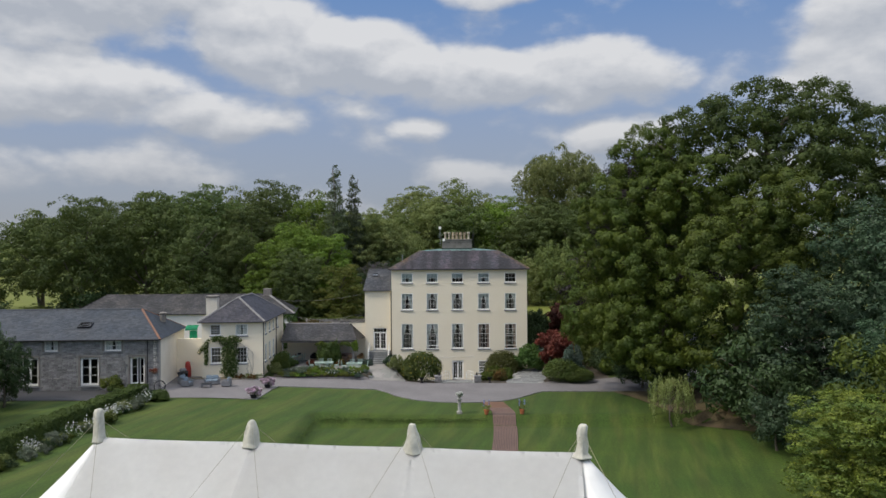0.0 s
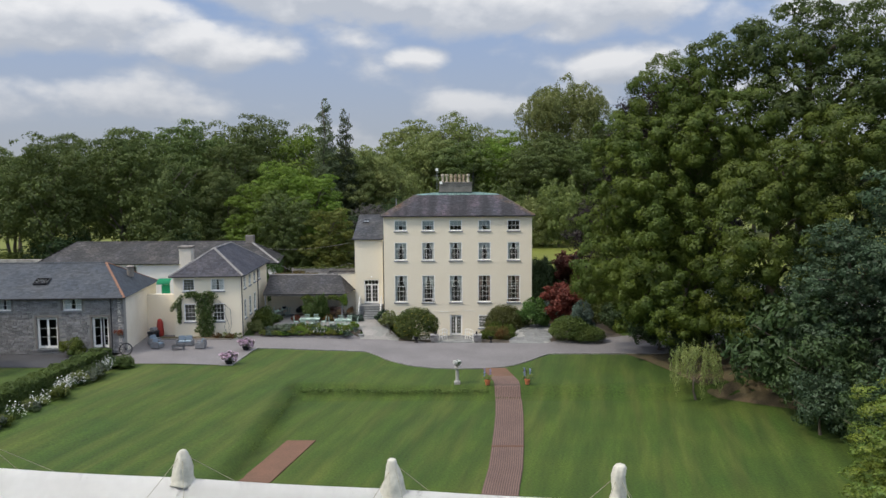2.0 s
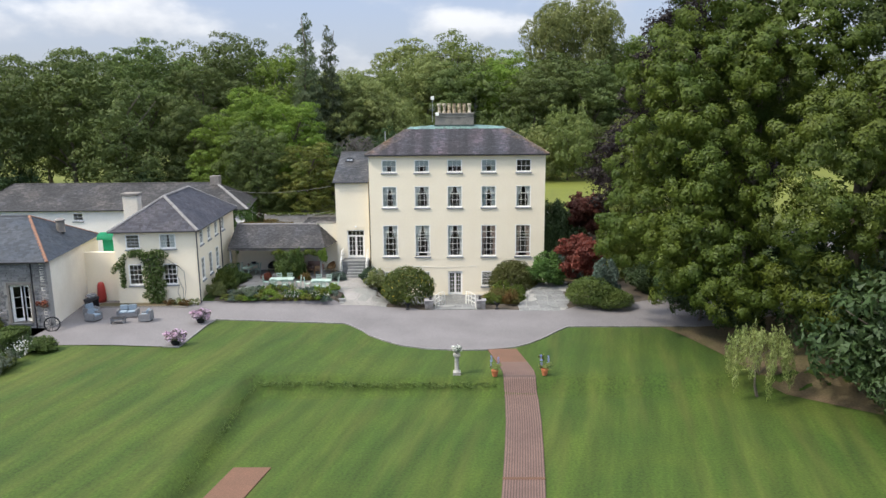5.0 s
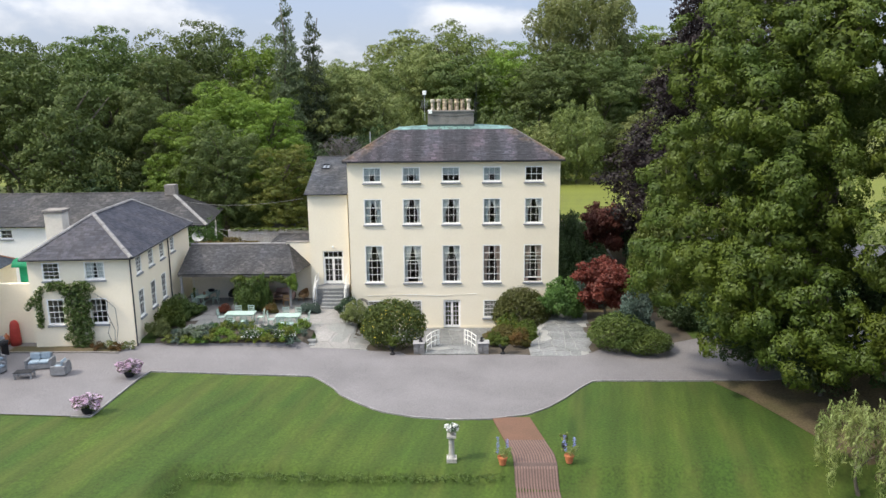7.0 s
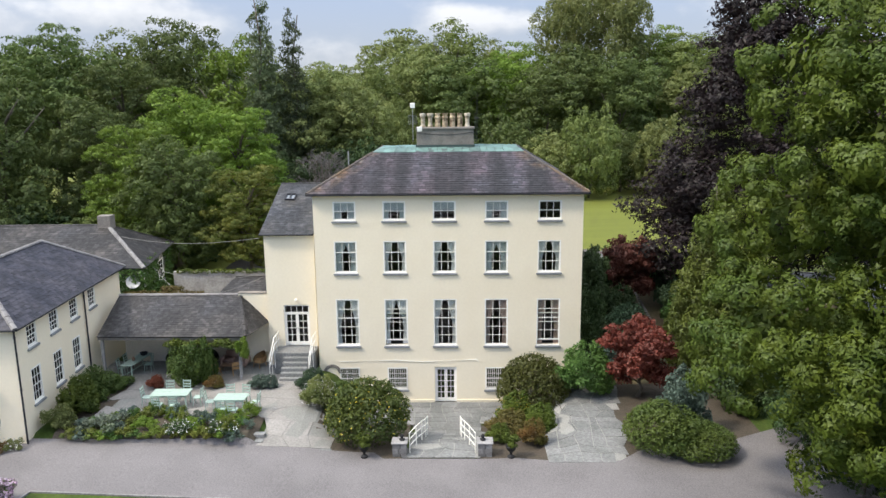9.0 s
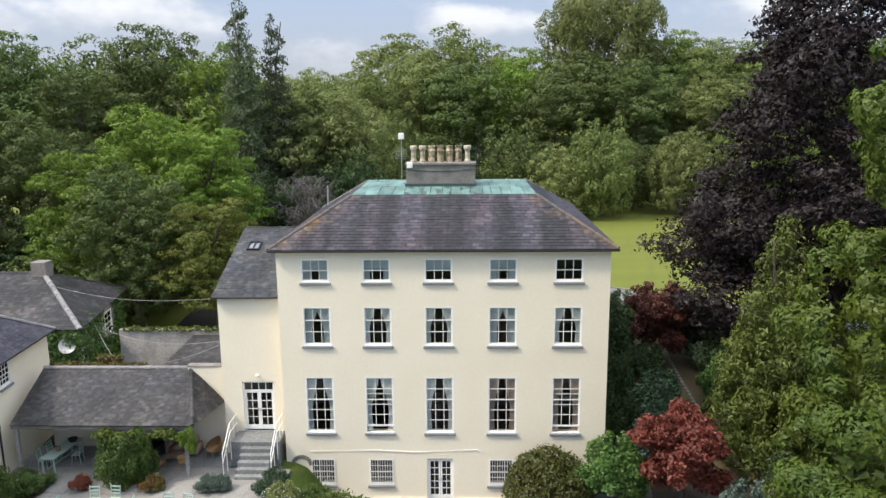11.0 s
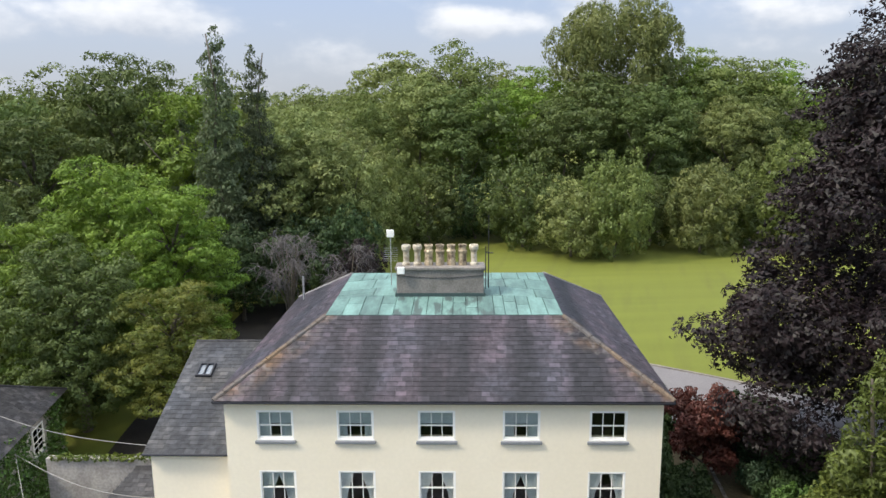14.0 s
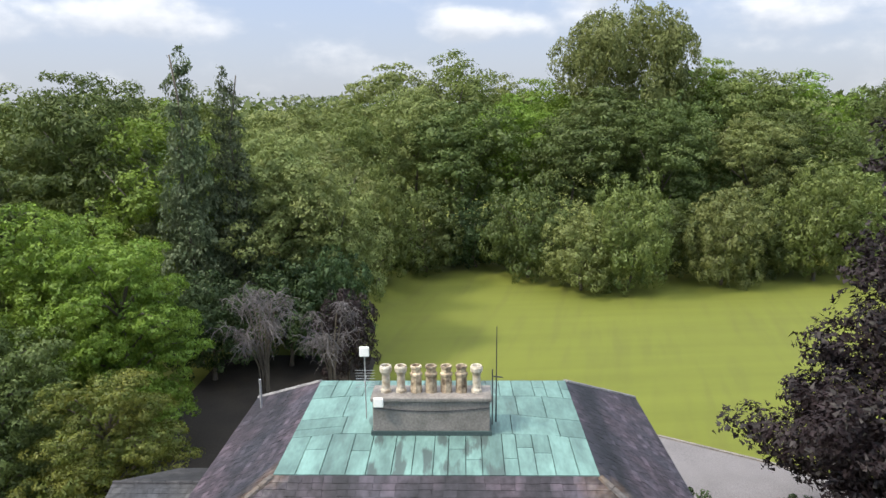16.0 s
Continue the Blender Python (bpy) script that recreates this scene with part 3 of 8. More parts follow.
def grass_material():
    mt = material("mown_grass", (0.032, 0.062, 0.007), (0.051, 0.079, 0.009), scale=0.22, fine=8, amount=1.0, grain=0.34, bump=0.5, depth=0.03)
    nt = mt.node_tree
    N, L = nt.nodes.new, nt.links.new
    hsv = next(n for n in nt.nodes if n.bl_idname == "ShaderNodeHueSaturation")
    b = nt.nodes["Principled BSDF"]
    tc, mp, wv = N("ShaderNodeTexCoord"), N("ShaderNodeMapping"), N("ShaderNodeTexWave")
    mp.inputs["Rotation"].default_value = (0, 0, radians(16))
    wv.inputs["Scale"].default_value, wv.inputs["Distortion"].default_value, wv.inputs["Detail Scale"].default_value = 0.16, 5.0, 0.35
    L(tc.outputs["Object"], mp.inputs[0]), L(mp.outputs[0], wv.inputs["Vector"])
    mr = N("ShaderNodeMapRange")
    mr.inputs["To Min"].default_value, mr.inputs["To Max"].default_value = 0.90, 1.10
    L(wv.outputs["Fac"], mr.inputs[0])
    h2 = N("ShaderNodeHueSaturation")
    L(hsv.outputs[0], h2.inputs["Color"]), L(mr.outputs[0], h2.inputs["Value"])
    # worn, yellower turf streaks and the drier lawn behind the house
    sep, far = N("ShaderNodeSeparateXYZ"), N("ShaderNodeMapRange")
    L(tc.outputs["Object"], sep.inputs[0]), L(sep.outputs[1], far.inputs[0])
    far.inputs["From Min"].default_value, far.inputs["From Max"].default_value = 92, 100
    dry = N("ShaderNodeMixRGB")
    dry.inputs[2].default_value = (0.140, 0.154, 0.022, 1)
    mu = N("ShaderNodeMath")
    mu.operation, mu.inputs[1].default_value = "MULTIPLY", 0.85
    L(far.outputs[0], mu.inputs[0]), L(mu.outputs[0], dry.inputs[0]), L(h2.outputs[0], dry.inputs[1])
    st, mp2 = N("ShaderNodeTexNoise"), N("ShaderNodeMapping")
    mp2.vector_type = "TEXTURE"
    mp2.inputs["Scale"].default_value, mp2.inputs["Rotation"].default_value = (0.9, 9.0, 1), (0, 0, radians(-11))
    st.inputs["Scale"].default_value, st.inputs["Detail"].default_value = 0.8, 4
    L(tc.outputs["Object"], mp2.inputs[0]), L(mp2.outputs[0], st.inputs["Vector"])
    sr = N("ShaderNodeMapRange")
    sr.inputs["From Min"].default_value, sr.inputs["From Max"].default_value, sr.inputs["To Max"].default_value = 0.48, 0.74, 0.45
    L(st.outputs["Fac"], sr.inputs[0])
    worn = N("ShaderNodeMixRGB")
    worn.inputs[2].default_value = (0.098, 0.103, 0.022, 1)
    L(sr.outputs[0], worn.inputs[0]), L(dry.outputs[0], worn.inputs[1])
    # fine mower streaks
    fs, mp3, fr, h3 = N("ShaderNodeTexNoise"), N("ShaderNodeMapping"), N("ShaderNodeMapRange"), N("ShaderNodeHueSaturation")
    mp3.vector_type = "TEXTURE"
    mp3.inputs["Scale"].default_value, mp3.inputs["Rotation"].default_value = (0.3, 3.2, 1), (0, 0, radians(-13))
    fs.inputs["Scale"].default_value, fs.inputs["Detail"].default_value = 1.0, 4
    L(tc.outputs["Object"], mp3.inputs[0]), L(mp3.outputs[0], fs.inputs["Vector"]), L(fs.outputs["Fac"], fr.inputs[0])
    fr.inputs["From Min"].default_value, fr.inputs["From Max"].default_value = 0.3, 0.7
    fr.inputs["To Min"].default_value, fr.inputs["To Max"].default_value = 0.87, 1.13
    # the far lawn is mown across, and smoother
    fb, mp4, fq, pick = N("ShaderNodeTexNoise"), N("ShaderNodeMapping"), N("ShaderNodeMapRange"), N("ShaderNodeMix")
    mp4.vector_type = "TEXTURE"
    mp4.inputs["Scale"].default_value, mp4.inputs["Rotation"].default_value = (22.0, 2.2, 1), (0, 0, radians(5))
    fb.inputs["Scale"].default_value, fb.inputs["Detail"].default_value = 1.0, 3
    L(tc.outputs["Object"], mp4.inputs[0]), L(mp4.outputs[0], fb.inputs["Vector"]), L(fb.outputs["Fac"], fq.inputs[0])
    fq.inputs["From Min"].default_value, fq.inputs["From Max"].default_value = 0.3, 0.7
    fq.inputs["To Min"].default_value, fq.inputs["To Max"].default_value = 0.93, 1.07
    L(far.outputs[0], pick.inputs[0]), L(fr.outputs[0], pick.inputs[2]), L(fq.outputs[0], pick.inputs[3])
    L(worn.outputs[0], h3.inputs["Color"]), L(pick.outputs[0], h3.inputs["Value"])
    L(h3.outputs[0], b.inputs["Base Color"])
    return mt


M_GRASS = grass_material()
land_sheet()

LAWN_EDGE = [(-31, 63.75), (-17.6, 63.65), (-17.35, 69.85), (-7.9, 69.75), (-7.4, 69.3), (-6.4, 68.1), (-5.9, 67.2), (-4.6, 66.0), (-3.4, 65.1), (-1.8, 64.5), (0, 64.2), (2, 64.25), (3.9, 64.75), (5.0, 65.6), (6.05, 66.8), (7.0, 68.1), (7.9, 69.15), (8.6, 69.2), (30, 69.0)]
HOUSE_EDGE = [(-31, 75.5), (-27.5, 76), (-20.2, 74.9), (-19.9, 74.6), (-8.2, 74.8), (-5, 74.3), (-3.2, 74.2), (-2.8, 73.6), (2.6, 73.6), (3.2, 73.7), (5.2, 73.4), (8.2, 73.4), (9.5, 74.6), (13, 75.0), (17, 77), (30, 80)]


def sheet(name, xs, lo, hi, nv, lift, mt, label, category):
    me = bpy.data.meshes.new(name)
    verts, faces = [], []
    for x in xs:
        for j in range(nv + 1):
            y = lerp(lo(x), hi(x), j / nv)
            verts.append((x, y, land(x, y) + lift))
    for i in range(len(xs) - 1):
        for j in range(nv):
            a = i * (nv + 1) + j
            faces.append((a, a + nv + 1, a + nv + 2, a + 1))
    me.from_pydata(verts, [], faces)
    me.materials.append(mt)
    return tagged(new(name, me), label, category, kind="structure")


sheet("drive", [-31 + i * 0.25 for i in range(245)], lambda x: curve_at(LAWN_EDGE, x), lambda x: curve_at(HOUSE_EDGE, x), 24, 0.045, M_GRAVEL, "grey gravel drive with a half-round sweep", "drive")

# ---- building helpers ----
def wall_panel(bm, m, x0, x1, z0, z1, th, holes=()):
    """Upright wall in the local xz plane, outer face at y = 0, with openings cut right through."""
    xs = sorted({x0, x1, *(h[0] for h in holes), *(h[1] for h in holes)})
    zs = sorted({z0, z1, *(h[2] for h in holes), *(h[3] for h in holes)})
    seen = {}

    def v(i, j, k):
        if (i, j, k) not in seen:
            seen[i, j, k] = bm.verts.new(m @ Vector((xs[i], th * k, zs[j])))
        return seen[i, j, k]

    def solid(i, j):
        if not (0 <= i < len(xs) - 1 and 0 <= j < len(zs) - 1):
            return False
        cx, cz = (xs[i] + xs[i + 1]) / 2, (zs[j] + zs[j + 1]) / 2
        return not any(h[0] < cx < h[1] and h[2] < cz < h[3] for h in holes)

    for i in range(len(xs) - 1):
        for j in range(len(zs) - 1):
            if not solid(i, j):
                continue
            bm.faces.new((v(i, j, 0), v(i + 1, j, 0), v(i + 1, j + 1, 0), v(i, j + 1, 0)))
            bm.faces.new((v(i, j + 1, 1), v(i + 1, j + 1, 1), v(i + 1, j, 1), v(i, j, 1)))
            if not solid(i - 1, j):
                bm.faces.new((v(i, j, 1), v(i, j, 0), v(i, j + 1, 0), v(i, j + 1, 1)))
            if not solid(i + 1, j):
                bm.faces.new((v(i + 1, j, 0), v(i + 1, j, 1), v(i + 1, j + 1, 1), v(i + 1, j + 1, 0)))
            if not solid(i, j - 1):
                bm.faces.new((v(i, j, 1), v(i + 1, j, 1), v(i + 1, j, 0), v(i, j, 0)))
            if not solid(i, j + 1):
                bm.faces.new((v(i, j + 1, 0), v(i + 1, j + 1, 0), v(i + 1, j + 1, 1), v(i, j + 1, 1)))


def curtain_mesh(m, x0, x1, z0, z1, pull, y):
    """Pleated half-curtain, drawn in at its middle by pull (towards the jamb)."""
    bm = bmesh.new()
    nz, nx = 8, 10
    grid = []
    for j in range(nz + 1):
        t = j / nz
        w = 1 - pull * (step01(1 - t, 0.0, 0.62) - 0.12 * step01(1 - t, 0.62, 1.0))
        row = []
        for i in range(nx + 1):
            s = i / nx
            row.append(bm.verts.new(m @ Vector((x0 + (x1 - x0) * s * w, y + 0.035 * math.sin(s * 26), lerp(z0, z1, t)))))
        grid.append(row)
    for a, b in zip(grid, grid[1:]):
        for i in range(nx):
            bm.faces.new((a[i], a[i + 1], b[i + 1], b[i]))
    return bm


def sash_window(owner, m, x0, x1, z0, z1, cols=3, rows=4, split=0.5, curtain=None, sill=True, rear=0.018, pull=0.45, open_low=0.0, name="window", guard=False, drape=0.4, blind=None):
    """White sash window: frame, two sashes with glazing bars, panes, sill and curtains."""
    bm = bmesh.new()
    f = 0.045
    for a in ((x0, x0 + f, z0, z1), (x1 - f, x1, z0, z1), (x0 + f, x1 - f, z1 - f, z1), (x0 + f, x1 - f, z0, z0 + f)):
        box(bm, a[0], a[1], rear - 0.022, rear + 0.11, a[2], a[3], m)
    win = part(name, bm, M_WHITE, owner)
    zm = lerp(z0 + f, z1 - f, split)
    ru = max(1, round(rows * (1 - split)))
    for a, b, n, y in ((zm - 0.02, z1 - f, ru, rear + 0.0), (z0 + f + open_low, zm + 0.02 + open_low, rows - ru, rear + 0.03)):
        bm = bmesh.new()
        r = 0.04
        xa, xb = x0 + f, x1 - f
        low = 0.085 if a < zm - 0.1 else r
        for q in ((xa, xa + r, a, b), (xb - r, xb, a, b), (xa + r, xb - r, b - r, b), (xa + r, xb - r, a, a + low)):
            box(bm, q[0], q[1], y, y + 0.04, q[2], q[3], m)
        for i in range(1, cols):
            c = lerp(xa + r, xb - r, i / cols)
            box(bm, c - 0.014, c + 0.014, y + 0.004, y + 0.036, a + low, b - r, m)
        for j in range(1, n):
            c = lerp(a + low, b - r, j / n)
            box(bm, xa + r, xb - r, y + 0.006, y + 0.034, c - 0.014, c + 0.014, m)
        part("sash", bm, M_WHITE, win)
        bm = bmesh.new()
        box(bm, xa + r - 0.005, xb - r + 0.005, y + 0.016, y + 0.022, a + low - 0.005, b - r + 0.005, m)
        part("pane", bm, M_GLASS, win).visible_shadow = False
    if sill:
        bm = bmesh.new()
        box(bm, x0 - 0.07, x1 + 0.07, -0.09, rear, z0 - 0.11, z0, m)
        bevel_all(bm, 0.012)
        part("sill", bm, M_SILL, win)
    if curtain:
        for s in (0, 1):
            w = (x1 - x0) * drape
            a, b = (x0 + 0.08, x0 + 0.08 + w) if s == 0 else (x1 - 0.08, x1 - 0.08 - w)
            smooth(part("curtain", curtain_mesh(m, a, b, z0 + 0.1, z1 - 0.05, pull, rear + 0.115), curtain, win))
    # pale panel behind the upper sash imitates sky reflected in its glass
    if blind:
        bm = bmesh.new()
        box(bm, x0 + 0.05, x1 - 0.05, rear + 0.105, rear + 0.112, zm + 0.03, z1 - 0.05, m)
        part("blind", bm, blind, win)
    if guard:
        bm = bmesh.new()
        n = max(4, int((x1 - x0) / 0.13))
        for i in range(n + 1):
            c = lerp(x0 + 0.06, x1 - 0.06, i / n)
            box(bm, c - 0.011, c + 0.011, rear - 0.06, rear - 0.038, z0 + 0.01, z1 - 0.01, m)
        part("window_bars", bm, M_WHITE, win)
    return win


def french_door(owner, m, x0, x1, z0, z1, cols=2, rows=5, transom=0.0, rear=0.1, name="door", curtain=None, ajar=0.0):
    bm = bmesh.new()
    f = 0.08
    for a in ((x0, x0 + f, z0, z1), (x1 - f, x1, z0, z1), (x0 + f, x1 - f, z1 - f, z1)):
        box(bm, a[0], a[1], rear - 0.02, rear + 0.11, a[2], a[3], m)
    zt = z1 - f - transom
    if transom:
        box(bm, x0 + f, x1 - f, rear, rear + 0.08, zt - 0.03, zt + 0.03, m)
        for i in range(1, cols * 2):
            c = lerp(x0 + f, x1 - f, i / (cols * 2))
            box(bm, c - 0.018, c + 0.018, rear + 0.01, rear + 0.05, zt + 0.03, z1 - f, m)
    door = part(name, bm, M_WHITE, owner)
    if transom:
        bm = bmesh.new()
        box(bm, x0 + f, x1 - f, rear + 0.025, rear + 0.031, zt + 0.03, z1 - f, m)
        part("pane", bm, M_GLASS, door).visible_shadow = False
    mid = (x0 + x1) / 2
    for a, b, side in ((x0 + f, mid - 0.005, 1), (mid + 0.005, x1 - f, -1)):
        hinge = Vector((a if side == 1 else b, rear + 0.02, 0))
        mm = m @ Matrix.Translation(hinge) @ Matrix.Rotation(side * ajar, 4, "Z") @ Matrix.Translation(-hinge)
        bm, zb = bmesh.new(), z0 + 0.02
        r = 0.085
        for q in ((a, a + r, zb, zt - 0.03), (b - r, b, zb, zt - 0.03), (a + r, b - r, zt - 0.03 - r, zt - 0.03), (a + r, b - r, zb, zb + 0.22)):
            box(bm, q[0], q[1], rear + 0.01, rear + 0.055, q[2], q[3], mm)
        for i in range(1, cols):
            c = lerp(a + r, b - r, i / cols)
            box(bm, c - 0.014, c + 0.014, rear + 0.015, rear + 0.05, zb + 0.22, zt - 0.03 - r, mm)
        for j in range(1, rows):
            c = lerp(zb + 0.22, zt - 0.03 - r, j / rows)
            box(bm, a + r, b - r, rear + 0.017, rear + 0.048, c - 0.014, c + 0.014, mm)
        part("door_leaf", bm, M_WHITE, door)
        bm = bmesh.new()
        box(bm, a + r, b - r, rear + 0.03, rear + 0.036, zb + 0.22, zt - 0.03 - r, mm)
        part("pane", bm, M_GLASS, door).visible_shadow = False
        bm = bmesh.new()
        hx = b - 0.05 if side == 1 else a + 0.05
        box(bm, hx - 0.012, hx + 0.012, rear - 0.05, rear + 0.01, z0 + 1.0, z0 + 1.14, mm)
        part("handle", bm, M_STEEL, door)
    if curtain:
        for a, b in ((x0 + 0.1, mid - 0.12), (x1 - 0.1, mid + 0.12)):
            smooth(part("curtain", curtain_mesh(m, a, b, z0 + 0.1, z1 - 0.1, 0.35, rear + 0.2), curtain, door))
    bm = bmesh.new()
    box(bm, x0 - 0.05, x1 + 0.05, -0.12, rear + 0.1, z0 - 0.08, z0, m)
    part("threshold", bm, M_SILL, door)
    return door


def roof_plane(owner, corners, mt, label="", w=0.3, e=0.2, th=0.014, name="roof", pieces=0, seed=1, gap=0.006):
    """Slated slope from eave-left, eave-right, top-right, top-left; slates laid in bonded courses."""
    rng = random.Random(seed)
    p = [Vector(c) for c in corners]
    u = (p[1] - p[0]).normalized()
    n = u.cross(p[3] - p[0]).normalized()
    v = n.cross(u)
    bm = bmesh.new()
    top = [bm.verts.new(q + n * -0.01) for q in p]
    bot = [bm.verts.new(q + n * -0.12) for q in p]
    bm.faces.new(top), bm.faces.new(bot[::-1])
    for i in range(4):
        bm.faces.new((bot[i], bot[(i + 1) % 4], top[(i + 1) % 4], top[i]))
    deck = part(name, bm, mt, owner, label)
    H = (p[3] - p[0]).dot(v)
    l0, l1 = 0.0, (p[3] - p[0]).dot(u)
    r0, r1 = (p[1] - p[0]).dot(u), (p[2] - p[0]).dot(u)
    rows = max(1, int(H / e))
    e = H / rows
    verts, faces, mats = [], [], []
    shared = None
    left = pieces
    for k in range(rows):
        s = (k + 0.35) / rows
        a, b = lerp(l0, l1, s), lerp(r0, r1, s)
        x = a - (w * 0.5 if k % 2 else 0) - rng.uniform(0, 0.2) * w
        while x < b:
            wd = w * rng.uniform(0.72, 1.28)
            xa, xb = max(a, x + gap / 2), min(b, x + wd - gap / 2)
            x += wd
            if xb - xa < 0.06:
                continue
            y0, y1 = k * e - 0.03 + rng.uniform(-0.014, 0.014), min(H, k * e + e * 1.25)
            if k == 0:
                y0 = -0.06
            h0, h1 = th * 0.8 + rng.uniform(0, 0.008), 0.003
            if left > 0 and xb - xa > wd * 0.9 and k > 2:
                left -= 1
                if shared is None:
                    shared = bpy.data.meshes.new("slate")
                    hw = (w - gap) / 2
                    vs = [(-hw, -0.03, h0), (hw, -0.03, h0), (hw, e * 1.25, h1), (-hw, e * 1.25, h1), (-hw, -0.03, -0.004), (hw, -0.03, -0.004)]
                    shared.from_pydata(vs, [], [(0, 1, 2, 3), (4, 5, 1, 0), (5, 2, 1), (4, 0, 3)])
                    shared.materials.append(mt)
                ob = new("slate", shared)
                ob.parent = deck
                rot = Matrix((u, v, n)).transposed().to_4x4()
                ob.matrix_basis = Matrix.Translation(p[0] + u * (xa + xb) / 2 + v * (k * e) + n * rng.uniform(0, 0.005)) @ rot @ Matrix.Rotation(rng.uniform(-0.015, 0.015), 4, "Z") @ Matrix.Diagonal((wd / w, 1, 1, 1))
                continue
            i0 = len(verts)
            for (cx, cy, ch) in ((xa, y0, h0), (xb, y0, h0), (xb, y1, h1), (xa, y1, h1), (xa, y0, -0.004), (xb, y0, -0.004)):
                verts.append(p[0] + u * cx + v * cy + n * ch)
            faces += [(i0, i0 + 1, i0 + 2, i0 + 3), (i0 + 4, i0 + 5, i0 + 1, i0), (i0 + 5, i0 + 2, i0 + 1), (i0 + 4, i0, i0 + 3)]
    me = bpy.data.meshes.new("slate_field")
    me.from_pydata(verts, [], faces)
    me.materials.append(mt)
    ob = new("slate_field", me)
    ob.parent = deck
    ob["kind"] = "stuff"
    return deck


def ridge_cap(owner, a, b, mt, r=0.11, name="ridge", seg=0.45):
    """Half-round ridge or hip tiles laid end to end."""
    a, b = Vector(a), Vector(b)
    d = (b - a).normalized()
    side = d.cross(Vector((0, 0, 1))).normalized()
    up = side.cross(d)
    n = max(1, int((b - a).length / seg))
    bm = bmesh.new()
    for k in range(n):
        p0, p1 = a.lerp(b, k / n), a.lerp(b, (k + 0.97) / n)
        ra, rb = r * (1.0 + 0.06 * ((k * 7) % 3)), r * 0.95
        ring0 = [bm.verts.new(p0 + side * ra * 1.3 * math.cos(t) + up * (ra * math.sin(t) - 0.02)) for t in (0, 0.8, 1.57, 2.34, 3.14)]
        ring1 = [bm.verts.new(p1 + side * rb * 1.3 * math.cos(t) + up * (rb * math.sin(t) - 0.02)) for t in (0, 0.8, 1.57, 2.34, 3.14)]
        for i in range(4):
            bm.faces.new((ring0[i], ring1[i], ring1[i + 1], ring0[i + 1]))
        bm.faces.new(ring0), bm.faces.new(ring1[::-1])
    ob = part(name, bm, mt, owner)
    ob["kind"] = "stuff"
    return ob


def gutter(owner, a, b, r=0.07):
    bm = bmesh.new()
    tube(bm, [a, b], r, 8)
    return part("gutter", bm, M_GUTTER, owner)


def downpipe(owner, x, y, z0, z1, mt=None):
    bm = bmesh.new()
    tube(bm, [(x, y, z1), (x, y, z0)], 0.045, 8)
    for z in (z0 + 0.4, (z0 + z1) / 2, z1 - 0.4):
        lathe(bm, [(0.06, 0), (0.06, 0.06)], 8, (x, y, z))
    return part("downpipe", bm, mt or M_GUTTER, owner)


I4 = Matrix.Identity(4)


def hip_roof(owner, x0, x1, y0, y1, ze, zr, mt, inset, left=True, right=True, w=0.3, e=0.22, seed=1, cap=None):
    """Hipped roof with its ridge along the longer side."""
    if x1 - x0 >= y1 - y0:
        ym = (y0 + y1) / 2
        a, b = (x0 + (inset if left else 0), ym, zr), (x1 - (inset if right else 0), ym, zr)
        roof_plane(owner, [(x0, y0, ze), (x1, y0, ze), b, a], mt, w=w, e=e, seed=seed)
        roof_plane(owner, [(x1, y1, ze), (x0, y1, ze), a, b], mt, w=w, e=e, seed=seed + 1)
        if right:
            roof_plane(owner, [(x1, y0, ze), (x1, y1, ze), b, b], mt, w=w, e=e, seed=seed + 2)
        if left:
            roof_plane(owner, [(x0, y1, ze), (x0, y0, ze), a, a], mt, w=w, e=e, seed=seed + 3)
        hips = [((x1, y0, ze), b), ((x1, y1, ze), b)] if right else []
        hips += [((x0, y0, ze), a), ((x0, y1, ze), a)] if left else []
    else:
        xm = (x0 + x1) / 2
        a, b = (xm, y0 + inset, zr), (xm, y1 - inset, zr)
        roof_plane(owner, [(x0, y0, ze), (x1, y0, ze), a, a], mt, w=w, e=e, seed=seed)
        roof_plane(owner, [(x1, y1, ze), (x0, y1, ze), b, b], mt, w=w, e=e, seed=seed + 1)
        roof_plane(owner, [(x1, y0, ze), (x1, y1, ze), b, a], mt, w=w, e=e, seed=seed + 2)
        roof_plane(owner, [(x0, y1, ze), (x0, y0, ze), a, b], mt, w=w, e=e, seed=seed + 3)
        hips = [((x0, y0, ze), a), ((x1, y0, ze), a), ((x0, y1, ze), b), ((x1, y1, ze), b)]
    ridge_cap(owner, a, b, cap or M_RIDGE)
    for p, q in hips:
        ridge_cap(owner, p, q, cap or M_RIDGE)


# ---- the main house ----
house = base("main_house", pose(0.2, 83.4, 0), "tall cream rendered Georgian country house with slate and copper roof", "house")
HX, HD = 7.7, 13.4
BAYS = (-5.92, -3.07, -0.2, 2.78, 5.81)
holes = []
for c in BAYS:
    holes += [(c - 0.68, c + 0.68, 2.2, 5.05), (c - 0.66, c + 0.66, 6.6, 8.5), (c - 0.655, c + 0.655, 9.67, 10.8)]
for c in (-5.92, -3.07, 2.75):
    holes.append((c - 0.6, c + 0.6, -0.55, 0.85))
holes.append((-0.85, 0.45, -1.34, 0.87))
bm = bmesh.new()
wall_panel(bm, I4, -HX, HX, -1.7, 11.3, 0.5, holes)
part("front_wall", bm, M_RENDER, house)
